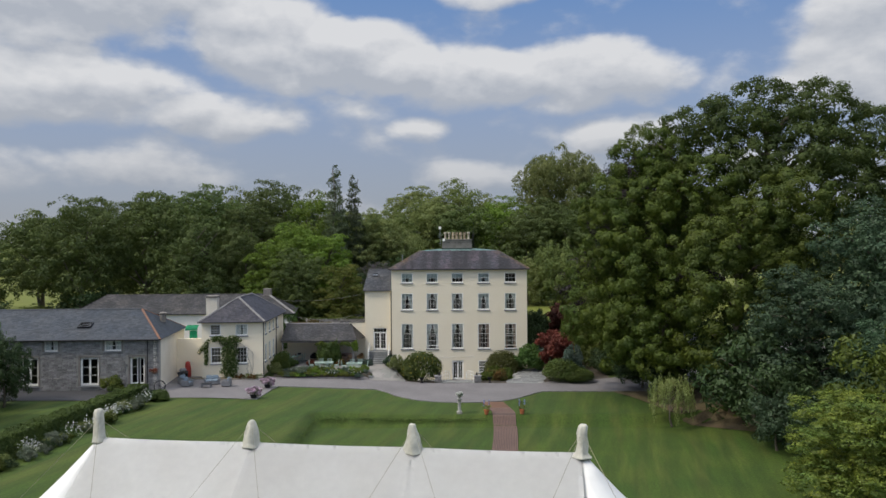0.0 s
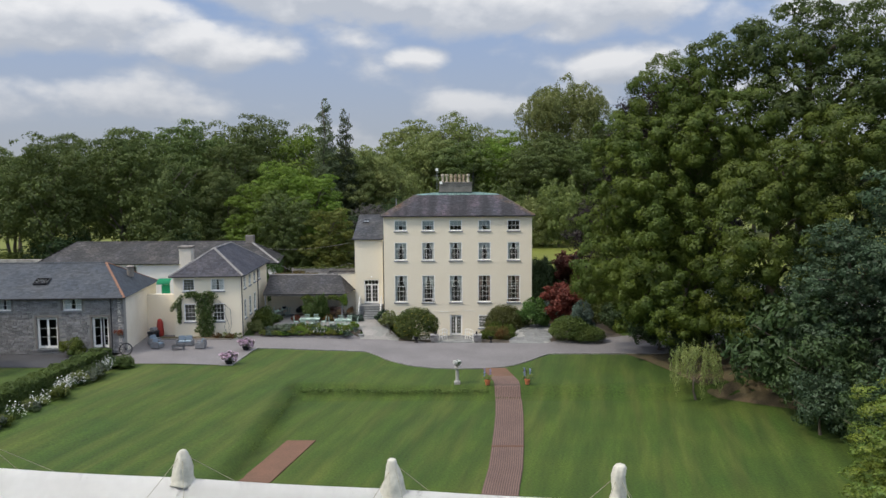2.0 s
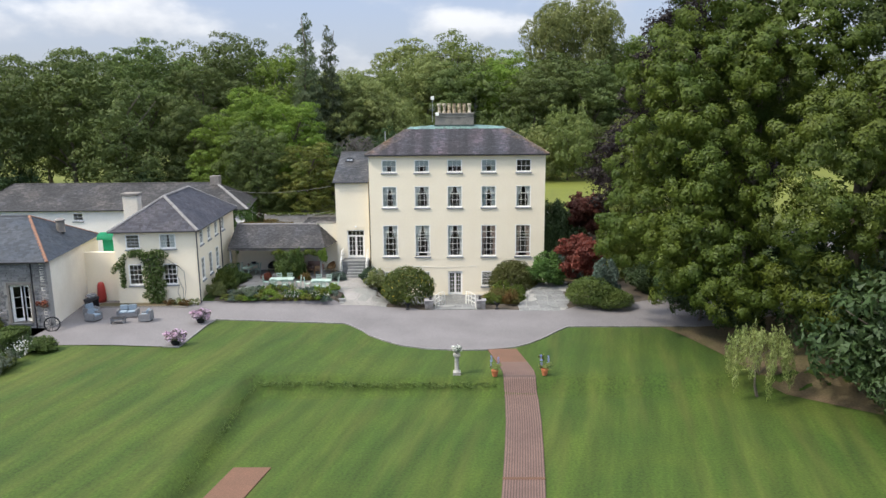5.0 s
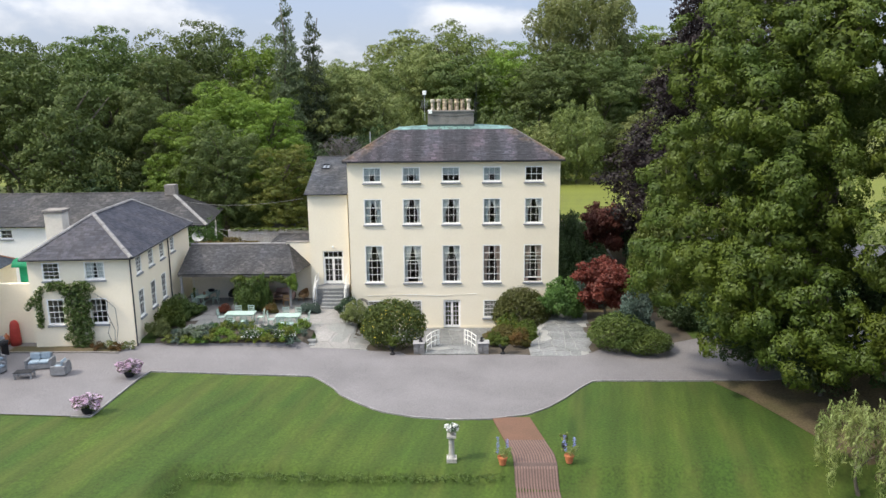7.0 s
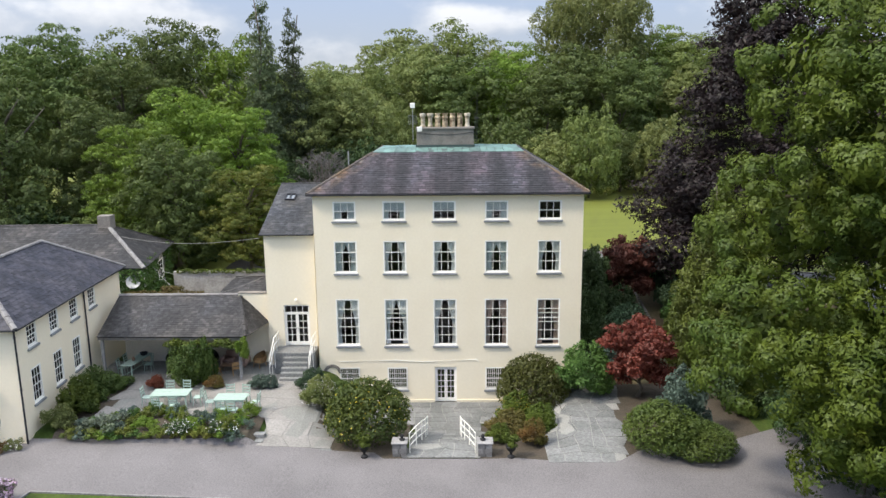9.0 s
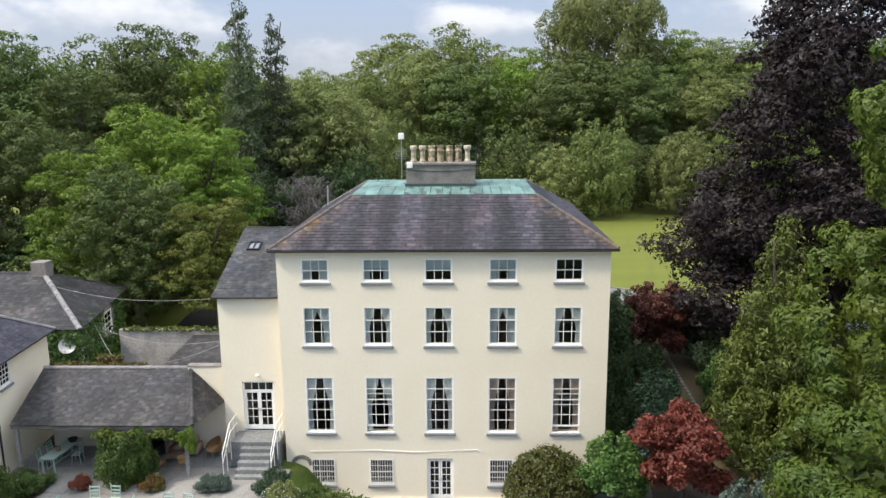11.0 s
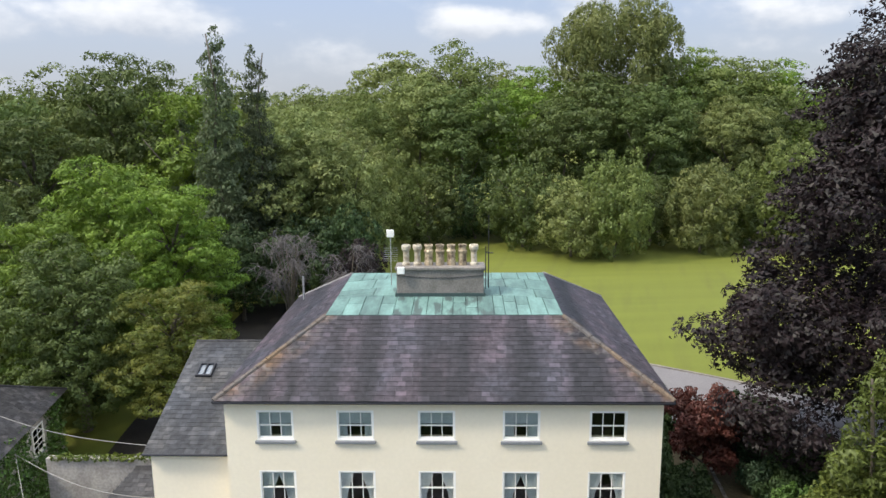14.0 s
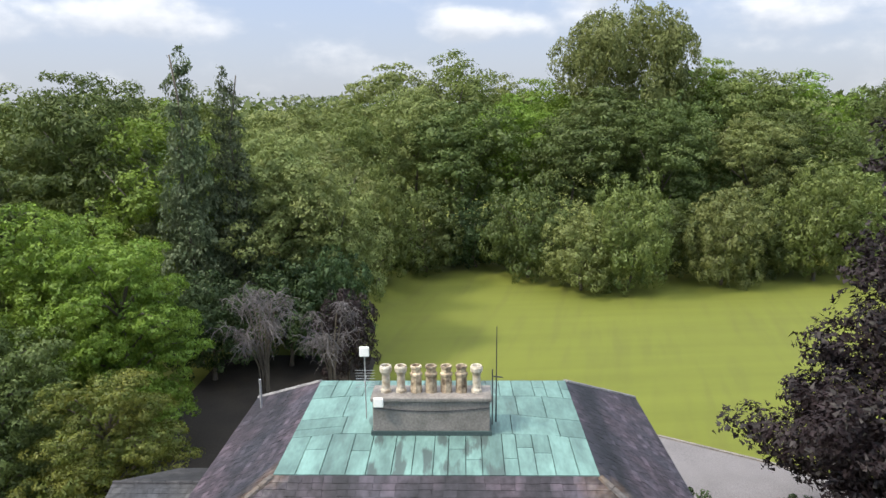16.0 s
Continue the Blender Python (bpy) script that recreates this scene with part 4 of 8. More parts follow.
for nm, m_, l_ in (("side_wall", pose(HX, 0, 0, 0, 0, 90), HD), ("side_wall", pose(-HX, HD, 0, 0, 0, -90), HD), ("back_wall", pose(HX, HD, 0, 0, 0, 180), 2 * HX)):
    bm = bmesh.new()
    a = 0.5 if nm == "side_wall" else 0
    wall_panel(bm, m_, a if m_.translation.x > 0 else 0, l_ if m_.translation.x > 0 else l_ - a, -1.4, 11.3, 0.5)
    part(nm, bm, M_RENDER, house)
# inner floors and walls coloured dark to stand for unlit rooms
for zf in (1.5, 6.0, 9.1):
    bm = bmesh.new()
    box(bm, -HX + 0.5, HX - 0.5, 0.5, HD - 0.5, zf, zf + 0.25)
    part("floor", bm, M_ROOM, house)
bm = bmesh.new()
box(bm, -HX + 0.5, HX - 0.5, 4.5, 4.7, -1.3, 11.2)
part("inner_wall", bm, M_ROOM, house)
curt_g = (M_CURTAIN, M_CURTAIN, M_CURTAIN, M_CURTAINR, M_CURTAINR)
curt_f = (M_CURTAIN_SKY, M_CURTAIN, M_CURTAIN, M_CURTAIN_SKY, M_CURTAIN)
for i, c in enumerate(BAYS):
    sash_window(house, I4, c - 0.68, c + 0.68, 2.2, 5.05, 3, 5, 0.6, curt_g[i], open_low=0.28 if i in (1, 4) else 0, pull=(0.62, 0.66, 0.62, 0.55, 0.5)[i], drape=(0.34, 0.42, 0.34, 0.36, 0.36)[i])
    sash_window(house, I4, c - 0.66, c + 0.66, 6.6, 8.5, 3, 3, 0.66, curt_f[i], pull=(0.5, 0.6, 0.6, 0.5, 0.6)[i], drape=(0.46, 0.34, 0.34, 0.46, 0.36)[i])
    sash_window(house, I4, c - 0.655, c + 0.655, 9.67, 10.8, 3, 2, 0.5, M_CURTAIN_SKY if i in (0, 1, 3) else None, pull=0.15, drape=(0.36, 0.24, 0.2, 0.3, 0.2)[i], blind=M_CURTAIN_SKY if i < 4 else None)
for c in (-5.92, -3.07, 2.75):
    sash_window(house, I4, c - 0.6, c + 0.6, -0.55, 0.85, 3, 4, 0.5, None, guard=True)
french_door(house, I4, -0.85, 0.45, -1.34, 0.87, 2, 5)
# plinth string and cable along the front
bm = bmesh.new()
box(bm, -3.6, -0.87, -0.04, 0.0, -1.36, -1.18)
box(bm, 0.47, 3.6, -0.04, 0.0, -1.36, -1.18)
part("plinth", bm, M_RENDER, house)
bm = bmesh.new()
tube(bm, [(-6.5, -0.03, 1.25), (-3.2, -0.03, 1.32), (-1.5, -0.03, 1.22), (1.6, -0.03, 1.36), (1.75, -0.03, 1.2)], 0.018, 5)
part("cable", bm, M_WHITE, house)
# brick relieving arch low on the wall by the steps
bm = bmesh.new()
for k in range(12):
    t0, t1 = math.pi * k / 12 + 0.02, math.pi * (k + 1) / 12 - 0.02
    q = [(-6.95 + r * math.cos(t), 0.5 + r * math.sin(t)) for r, t in ((0.36, t0), (0.55, t0), (0.55, t1), (0.36, t1))]
    lo, hi = [bm.verts.new((x, -0.004, z)) for x, z in q], [bm.verts.new((x, -0.04, z)) for x, z in q]
    bm.faces.new(hi)
    for j in range(4):
        bm.faces.new((lo[j], lo[(j + 1) % 4], hi[(j + 1) % 4], hi[j]))
part("relieving_arch", bm, M_CONC, house)
# roof: four slated slopes up to a copper cap
EZ, TZ, IN, OV = 11.3, 13.35, 3.4, 0.28
E0 = [(-HX - OV, -OV, EZ), (HX + OV, -OV, EZ), (HX + OV, HD + OV, EZ), (-HX - OV, HD + OV, EZ)]
T0 = [(-HX + IN - OV, IN - OV, TZ), (HX - IN + OV, IN - OV, TZ), (HX - IN + OV, HD - IN + OV, TZ), (-HX + IN - OV, HD - IN + OV, TZ)]
for i in range(4):
    j = (i + 1) % 4
    roof_plane(house, [E0[i], E0[j], T0[j], T0[i]], M_SLATE, w=0.34, e=0.2, th=0.016, gap=0.011, seed=20 + i, pieces=300 if i == 0 else 0)
    ridge_cap(house, E0[i], T0[i], M_LEAD if i < 2 else M_RIDGE, 0.085, "hip")
    gutter(house, Vector(E0[i]) + Vector((0, 0, -0.1)), Vector(E0[j]) + Vector((0, 0, -0.1)), 0.06)
bm = bmesh.new()
box(bm, -HX - 0.16, HX + 0.16, -0.16, HD + 0.16, 11.18, 11.3)
part("soffit", bm, M_RENDER, house)
# copper cap: low hips built of separate sheets with standing seams
cop = part("copper_deck", (lambda b: (box(b, T0[0][0], T0[1][0], T0[0][1], T0[2][1], TZ - 0.2, TZ - 0.02), b)[1])(bmesh.new()), M_COPDARK, house)
CY0, CY1, CX0, CX1 = T0[0][1], T0[2][1], T0[0][0], T0[1][0]
RYM, RZ, RX = (CY0 + CY1) / 2, TZ + 0.24, 2.3


def cap_z(x, y):
    ty = 1 - abs(y - RYM) / ((CY1 - CY0) / 2)
    tx = min(1, (CX1 - abs(x)) / (CX1 - RX))
    return TZ + (RZ - TZ) * max(0, min(ty, tx))


rng = random.Random(5)


def copper_sheet(pts):
    b = bmesh.new()
    lo = [b.verts.new((x, y, cap_z(x, y) - 0.03)) for x, y in pts]
    hi = [b.verts.new((x, y, cap_z(x, y) + 0.022)) for x, y in pts]
    b.faces.new(hi)
    for k in range(len(pts)):
        b.faces.new((lo[k], lo[(k + 1) % len(pts)], hi[(k + 1) % len(pts)], hi[k]))
    part("copper_sheet", b, M_COPPER, cop)


for yrow, (ya, yb) in enumerate(((CY0, CY0 + 2.3), (CY0 + 2.3, RYM), (RYM, RYM + 1.8), (RYM + 1.8, CY1))):
    x = CX0
    while x < CX1 - 0.05:
        wd = rng.uniform(0.42, 0.75) if yrow in (0, 3) else rng.uniform(0.9, 1.6)
        xb = min(CX1, x + wd)
        if CX1 - xb < 0.3:
            xb = CX1
        cuts = [ya, yb] if rng.random() < 0.78 else [ya, lerp(ya, yb, rng.uniform(0.3, 0.7)), yb]
        for c, d in zip(cuts, cuts[1:]):
            copper_sheet([(x + 0.012, c + 0.012), (xb - 0.012, c + 0.012), (xb - 0.012, d - 0.012), (x + 0.012, d - 0.012)])
        x = xb
# chimney stack with seven pots
bm = bmesh.new()
box(bm, -2.0, 1.6, 5.35, 6.3, 13.3, 14.61)
bevel_all(bm, 0.02)
stack = part("chimney", bm, M_CONC, house, "grey weathered rendered chimney stack")
bm = bmesh.new()
box(bm, -2.06, 1.66, 5.29, 6.36, 14.61, 14.75)
bevel_all(bm, 0.03)
part("chimney_cap", bm, M_CONC, stack)
bm = bmesh.new()
box(bm, -2.06, 1.66, 5.29, 6.36, 13.3, 13.66)
part("chimney_flashing", bm, M_COPDARK, stack)
bm = bmesh.new()
pts = [lerp(-2.0, 1.6, i / 20) for i in range(21)]
tube(bm, [(x, 5.335, 14.42 - 0.12 * math.sin(math.pi * i / 20)) for i, x in enumerate(pts)], 0.012, 5)
part("cable", bm, M_GUTTER, stack)
for i in range(7):
    bm = bmesh.new()
    tall = (i % 2 == 0)
    prof = [(0.17, 0), (0.17, 0.08), (0.13, 0.14), (0.125, 0.55), (0.15, 0.62), (0.19, 0.68), (0.2, 0.80), (0.17, 0.86), (0.13, 0.86), (0.12, 0.5)] if i in (0, 1, 6) else \
        [(0.18, 0), (0.17, 0.5), (0.2, 0.56), (0.2, 0.62), (0.15, 0.66), (0.15, 0.76), (0.18, 0.80), (0.18, 0.86), (0.13, 0.86), (0.12, 0.5)]
    lathe(bm, prof, 8 if i in (2, 4, 5) else 14, (-1.62 + i * 0.47, 5.82, 14.75))
    part("chimney_pot", bm, M_POTWHITE if i in (0, 1, 6) else M_POTBUFF, stack)
# aerials
bm = bmesh.new()
tube(bm, [(-2.25, 5.7, 13.9), (-2.25, 5.7, 16.15)], 0.02, 6)
for k in range(7):
    tube(bm, [(-2.55, 5.7, 14.95 + k * 0.09), (-1.95, 5.7, 14.95 + k * 0.09)], 0.008, 4)
tube(bm, [(-2.25, 5.4, 15.2), (-2.25, 6.0, 15.2)], 0.012, 4)
part("aerial", bm, M_STEEL, stack, "small television aerial with stacked rods")
bm = bmesh.new()
box(bm, -2.4, -2.1, 5.63, 5.7, 15.95, 16.27)
bevel_all(bm, 0.02)
part("aerial_panel", bm, M_WHITE, stack, "square white radio panel")
bm = bmesh.new()
box(bm, -1.95, -1.65, 5.14, 5.22, 14.5, 14.8)
bevel_all(bm, 0.02)
part("junction_box", bm, M_WHITE, stack)
bm = bmesh.new()
tube(bm, [(1.8, 5.7, 13.8), (1.82, 5.7, 16.9)], [0.025, 0.012], 6)
tube(bm, [(1.68, 5.5, 13.8), (1.68, 5.5, 15.6)], 0.018, 6)
tube(bm, [(1.7, 5.7, 15.3), (2.0, 5.65, 15.28)], 0.02, 5)
part("whip_aerial", bm, M_GUTTER, stack)
# vent pipe behind
bm = bmesh.new()
tube(bm, [(-7.3, 11.6, 11.2), (-7.3, 11.6, 12.9)], 0.05, 8)
part("vent_pipe", bm, M_STEEL, house)

# ---- the wing beside it ----
wing = base("side_wing", pose(-9.1, 84.2, 0), "narrow cream rendered wing with lean slate roof and white glazed door", "house")
bm = bmesh.new()
wall_panel(bm, I4, -1.55, 1.4, -0.5, 8.85, 0.45, [(-0.6, 0.95, 1.95, 4.5)])
part("front_wall", bm, M_RENDER, wing)
bm = bmesh.new()
pts = [(0.45, -0.5), (11.0, -0.5), (11.0, 8.85), (5.9, 11.0), (0.0, 8.87), (0.0, 8.85), (0.45, 8.85)]
a = [bm.verts.new((-1.55, y, z)) for y, z in pts]
b = [bm.verts.new((-1.15, y, z)) for y, z in pts]
bm.faces.new(a[::-1]), bm.faces.new(b)
for i in range(len(pts)):
    bm.faces.new((a[i], a[(i + 1) % len(pts)], b[(i + 1) % len(pts)], b[i]))
part("gable_wall", bm, M_RENDER, wing)
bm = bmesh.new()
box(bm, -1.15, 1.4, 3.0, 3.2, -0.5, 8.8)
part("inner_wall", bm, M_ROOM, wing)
roof_plane(wing, [(-1.75, -0.18, 8.85), (1.42, -0.18, 8.85), (1.42, 5.9, 11.15), (-1.75, 5.9, 11.15)], M_SLATE_W, w=0.3, e=0.22, seed=40)
roof_plane(wing, [(1.42, 11.2, 8.85), (-1.75, 11.2, 8.85), (-1.75, 5.9, 11.15), (1.42, 5.9, 11.15)], M_SLATE_C, w=0.3, e=0.3, seed=41)
ridge_cap(wing, (-1.75, 5.9, 11.15), (1.42, 5.9, 11.15), M_SLATE_C, 0.07)
gutter(wing, (-1.75, -0.24, 8.8), (1.4, -0.24, 8.8), 0.05)
sky_m = pose(-0.75, 4.05, 10.42, 20.8)
bm = bmesh.new()
for q in ((-0.33, 0.33, -0.4, -0.33), (-0.33, 0.33, 0.33, 0.4), (-0.33, -0.27, -0.33, 0.33), (0.27, 0.33, -0.33, 0.33), (-0.02, 0.02, -0.33, 0.33)):
    box(bm, q[0], q[1], q[2], q[3], 0.0, 0.14, sky_m)
rl = part("roof_light", bm, M_GUTTER, wing)
bm = bmesh.new()
box(bm, -0.27, 0.27, -0.33, 0.33, 0.04, 0.06, sky_m)
part("pane", bm, M_SKYLIGHT, rl)
french_door(wing, I4, -0.6, 0.95, 1.95, 4.5, 2, 4, transom=0.42, curtain=None)
bm = bmesh.new()
lathe(bm, [(0.02, 0), (0.07, 0.03), (0.09, 0.12), (0.03, 0.16)], 10, (0.2, -0.1, 4.75))
part("lamp", bm, M_WHITE, wing)
bm = bmesh.new()
wall_panel(bm, pose(-3.4, 0.45, 0), 0, 1.85, 0, 5.1, 0.35)
part("link_wall", bm, M_RENDER, wing)
bm = bmesh.new()
box(bm, -3.44, -1.56, 0.41, 0.84, 5.103, 5.16)
bevel_all(bm, 0.015)
part("wall_coping", bm, M_CONC, wing)
# stone steps down to the terrace, with white rails
steps = base("door_steps", pose(-8.95, 84.2, 0.72), "grey stone steps with white metal rails", "steps")
bm = bmesh.new()
box(bm, -1.15, 1.25, -1.25, -0.005, -0.4, 1.2)
part("landing", bm, M_PAVE, steps)
for i in range(5):
    bm = bmesh.new()
    box(bm, -0.55, 0.95, -1.25 - 0.3 * (i + 1), -1.25 - 0.3 * i - 0.002, -0.4, 1.2 - 0.2 * (i + 1))
    bevel_all(bm, 0.015)
    part("tread", bm, M_PAVE, steps)
for x in (-1.1, 1.15):
    for k in range(2):
        bm = bmesh.new()
        top = 0.95 if k == 0 else 0.5
        tube(bm, [(x, -0.1, 1.2 + top), (x, -1.25, 1.2 + top), (x, -2.5, 0.25 + top)], 0.022, 6)
        part("rail", bm, M_WHITE, steps)
    for y, z in ((-0.15, 1.2), (-0.7, 1.2), (-1.25, 1.2), (-1.9, 0.72), (-2.5, 0.25)):
        bm = bmesh.new()
        tube(bm, [(x, y, z - 0.9), (x, y, z + 0.95)], 0.02, 6)
        part("post", bm, M_WHITE, steps)

# ---- the loggia ----
logg = base("loggia", pose(-15.6, 81.6, 0.72), "open-fronted slate-roofed loggia with shaded seating", "loggia")
LX0, LX1 = -4.2, 4.3
roof_plane(logg, [(LX0, 0, 2.7), (LX1, 0, 2.7), (3.2, 3.2, 4.3), (LX0, 3.2, 4.3)], M_SLATE_C, w=0.22, e=0.16, seed=50)
roof_plane(logg, [(LX1, 0, 2.7), (4.95, 2.7, 2.75), (3.2, 3.2, 4.3), (3.2, 3.2, 4.3)], M_SLATE_C, w=0.22, e=0.16, seed=51)
roof_plane(logg, [(4.9, 7.2, 2.6), (LX0, 7.2, 2.6), (LX0, 3.2, 4.3), (3.2, 3.2, 4.3)], M_SLATE_C, w=0.28, e=0.2, seed=52)
ridge_cap(logg, (LX0, 3.2, 4.3), (3.2, 3.2, 4.3), M_RIDGE, 0.1)
ridge_cap(logg, (LX1, 0, 2.7), (3.2, 3.2, 4.3), M_SLATE_C, 0.08)
bm = bmesh.new()
wall_panel(bm, pose(LX0, 3.3, 0), 0, 9.1, -0.2, 3.9, 0.3)
part("back_wall", bm, M_PALE, logg)
bm = bmesh.new()
box(bm, LX0, LX1, 0.05, 0.2, 2.45, 2.66)
part("eaves_beam", bm, M_CONC, logg)
for x in (-4.0, 3.9):
    bm = bmesh.new()
    box(bm, x - 0.08, x + 0.08, 0.05, 0.2, 0, 2.45)
    bevel_all(bm, 0.015)
    part("post", bm, M_STONE, logg)
bm = bmesh.new()
box(bm, -0.3, 2.6, -0.35, 0.0, -0.1, 0.45)
part("low_wall", bm, M_STONE, logg)
bm = bmesh.new()
box(bm, LX0 - 1.4, 5.5, 0.0, 3.3, -0.15, 0.03)
part("loggia_floor", bm, M_PAVE, logg)

# ---- the cream cottage ----
cot = base("cream_cottage", pose(-19.8, 74.1, 0.6, 0, 0, 4.2), "two-storey cream cottage with hipped purple slate roof", "cottage")
CW, CD, CZ = 6.1, 12.8, 5.7
bm = bmesh.new()
fw = [(-5.25, -4.2, 4.28, 5.43), (-2.72, -1.5, 4.28, 5.43), (-5.2, -4.15, 1.45, 3.12), (-2.62, -1.55, 1.45, 3.12)]
wall_panel(bm, I4, -CW, 0, -0.4, CZ, 0.45, fw)
part("front_wall", bm, M_RENDER, cot)
sw = [(a, a + 0.95, 4.28, 5.43) for a in (1.15, 3.45, 5.75, 8.1)] + [(a, a + 0.95, 1.45, 3.25) for a in (1.15, 3.45, 5.65)]
bm = bmesh.new()
wall_panel(bm, pose(0, 0, 0, 0, 0, 90), 0.45, CD, -0.4, CZ, 0.45, sw)
part("side_wall", bm, M_RENDER, cot)
bm = bmesh.new()
wall_panel(bm, pose(-CW, CD, 0, 0, 0, -90), 0, CD - 0.45, -0.4, CZ, 0.45)
part("side_wall", bm, M_RENDER, cot)
bm = bmesh.new()
wall_panel(bm, pose(0, CD, 0, 0, 0, 180), 0.45, CW - 0.45, -0.4, CZ, 0.45)
part("back_wall", bm, M_RENDER, cot)
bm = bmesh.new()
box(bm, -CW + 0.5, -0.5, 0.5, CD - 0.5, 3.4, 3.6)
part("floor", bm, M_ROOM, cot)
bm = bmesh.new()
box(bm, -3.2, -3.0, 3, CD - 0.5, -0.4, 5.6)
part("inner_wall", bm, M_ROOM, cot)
for i, h in enumerate(fw):
    sash_window(cot, I4, *h, 3, 4, 0.5, M_CURTAIN if i == 1 else None, pull=0.1)
for h in sw:
    sash_window(cot, pose(0, 0, 0, 0, 0, 90), *h, 3, 4, 0.5, None)
hip_roof(cot, -CW - 0.3, 0.3, -0.3, CD + 0.3, CZ, 8.0, M_SLATE_P, 3.3, w=0.31, e=0.22, seed=60)
for a, b in (((-CW - 0.3, -0.34, CZ - 0.05), (0.3, -0.34, CZ - 0.05)), ((0.34, -0.3, CZ - 0.05), (0.34, CD + 0.3, CZ - 0.05))):
    gutter(cot, a, b, 0.06)
downpipe(cot, 0.1, -0.08, -0.3, CZ - 0.1)
downpipe(cot, 0.08, 7.45, -0.3, CZ - 0.1)
bm = bmesh.new()
box(bm, -6.75, -5.6, 4.2, 5.2, 3.5, 7.9)
bevel_all(bm, 0.02)
ch = part("chimney", bm, M_PALE, cot)
bm = bmesh.new()
box(bm, -6.85, -5.5, 4.1, 5.3, 7.9, 8.1)
bevel_all(bm, 0.03)
part("chimney_cap", bm, M_CONC, ch)
# link wall to the stone house, with the green shelter above
link = base("link_wall", pose(-26.0, 74.6, 0.6), "cream rendered link wall with a green shelter", "wall")
bm = bmesh.new()
wall_panel(bm, I4, -3.4, 0.15, -0.3, 3.9, 0.4)
part("wall", bm, M_RENDER, link)
bm = bmesh.new()
box(bm, -2.2, -1.4, 2.0, 2.1, 3.5, 4.5)
part("green_panel", bm, M_GREENP, link, "bright green painted panel")
bm = bmesh.new()
for k in range(9):
    t0, t1 = math.pi / 2 * k / 9, math.pi / 2 * (k + 1) / 9
    bm.faces.new([bm.verts.new(q) for q in ((-2.6, 2.6 - 0.8 * math.sin(t0), 4.55 + 0.5 * math.cos(t0)), (-1.3, 2.6 - 0.8 * math.sin(t0), 4.55 + 0.5 * math.cos(t0)), (-1.3, 2.6 - 0.8 * math.sin(t1), 4.55 + 0.5 * math.cos(t1)), (-2.6, 2.6 - 0.8 * math.sin(t1), 4.55 + 0.5 * math.cos(t1)))])
bmesh.ops.solidify(bm, geom=bm.faces[:], thickness=0.04)
part("green_awning", bm, M_GREENP, link)

# ---- the stone house ----
sto = base("stone_coach_house", pose(-27.7, 67.4, 0.75, 0, 0, 2.5), "grey limestone coach house with hipped blue slate roof", "house")
SW, SD, SZ = 24.0, 10.4, 4.6
sh = [(-2.65, -1.3, 0.3, 2.95), (-7.2, -5.5, 0.3, 2.95), (-12.6, -11.0, 0.3, 2.95), (-5.0, -3.4, 3.5, 4.5), (-10.5, -9.2, 3.5, 4.5), (-17.5, -15.9, 0.3, 2.95)]
bm = bmesh.new()
wall_panel(bm, I4, -SW, 0, -0.6, SZ, 0.5, sh)
sfront = part("front_wall", bm, M_MORTAR, sto)
rng = random.Random(9)
vs, fs = [], []
z = -0.55
while z < SZ - 0.08:
    hgt = rng.uniform(0.14, 0.26)
    x = -SW
    while x < -0.02:
        wd = rng.uniform(0.22, 0.6)
        xa, xb, za, zb = x + 0.012, min(-0.01, x + wd - 0.012), z + 0.01, min(SZ - 0.01, z + hgt - 0.01)
        x += wd
        if any(h[0] - 0.16 < xb and xa < h[1] + 0.16 and h[2] - 0.03 < zb and za < h[3] + 0.03 for h in sh) or xb - xa < 0.05:
            continue
        d, k = -0.02 - rng.uniform(0, 0.03), len(vs)
        j = [rng.uniform(-0.01, 0.01) for _ in range(8)]
        vs += [(xa, 0.0, za), (xb, 0.0, za), (xb, 0.0, zb), (xa, 0.0, zb), (xa + 0.02 + j[0], d, za + 0.02 + j[1]), (xb - 0.02 + j[2], d, za + 0.02 + j[3]), (xb - 0.02 + j[4], d, zb - 0.02 + j[5]), (xa + 0.02 + j[6], d, zb - 0.02 + j[7])]
        fs += [(k + 4, k + 5, k + 6, k + 7), (k, k + 1, k + 5, k + 4), (k + 1, k + 2, k + 6, k + 5), (k + 2, k + 3, k + 7, k + 6), (k + 3, k, k + 4, k + 7)]
    z += hgt
me = bpy.data.meshes.new("rubble_facing")
me.from_pydata(vs, [], fs)
me.materials.append(M_STONE)
ob = new("rubble_facing", me)
ob.parent, ob["kind"] = sfront, "stuff"
for nm, m_, a, b in (("side_wall", pose(0, 0, 0, 0, 0, 96), 0.5, SD + 0.3), ("side_wall", pose(-SW, SD, 0, 0, 0, -90), 0, SD - 0.5), ("back_wall", pose(0, SD, 0, 0, 0, 180), 1.2, SW)):
    bm = bmesh.new()
    wall_panel(bm, m_, a if nm == "back_wall" else 0.02, b, -0.6, SZ, 0.45)
    part(nm, bm, M_PALE if nm == "side_wall" else M_MORTAR, sto)
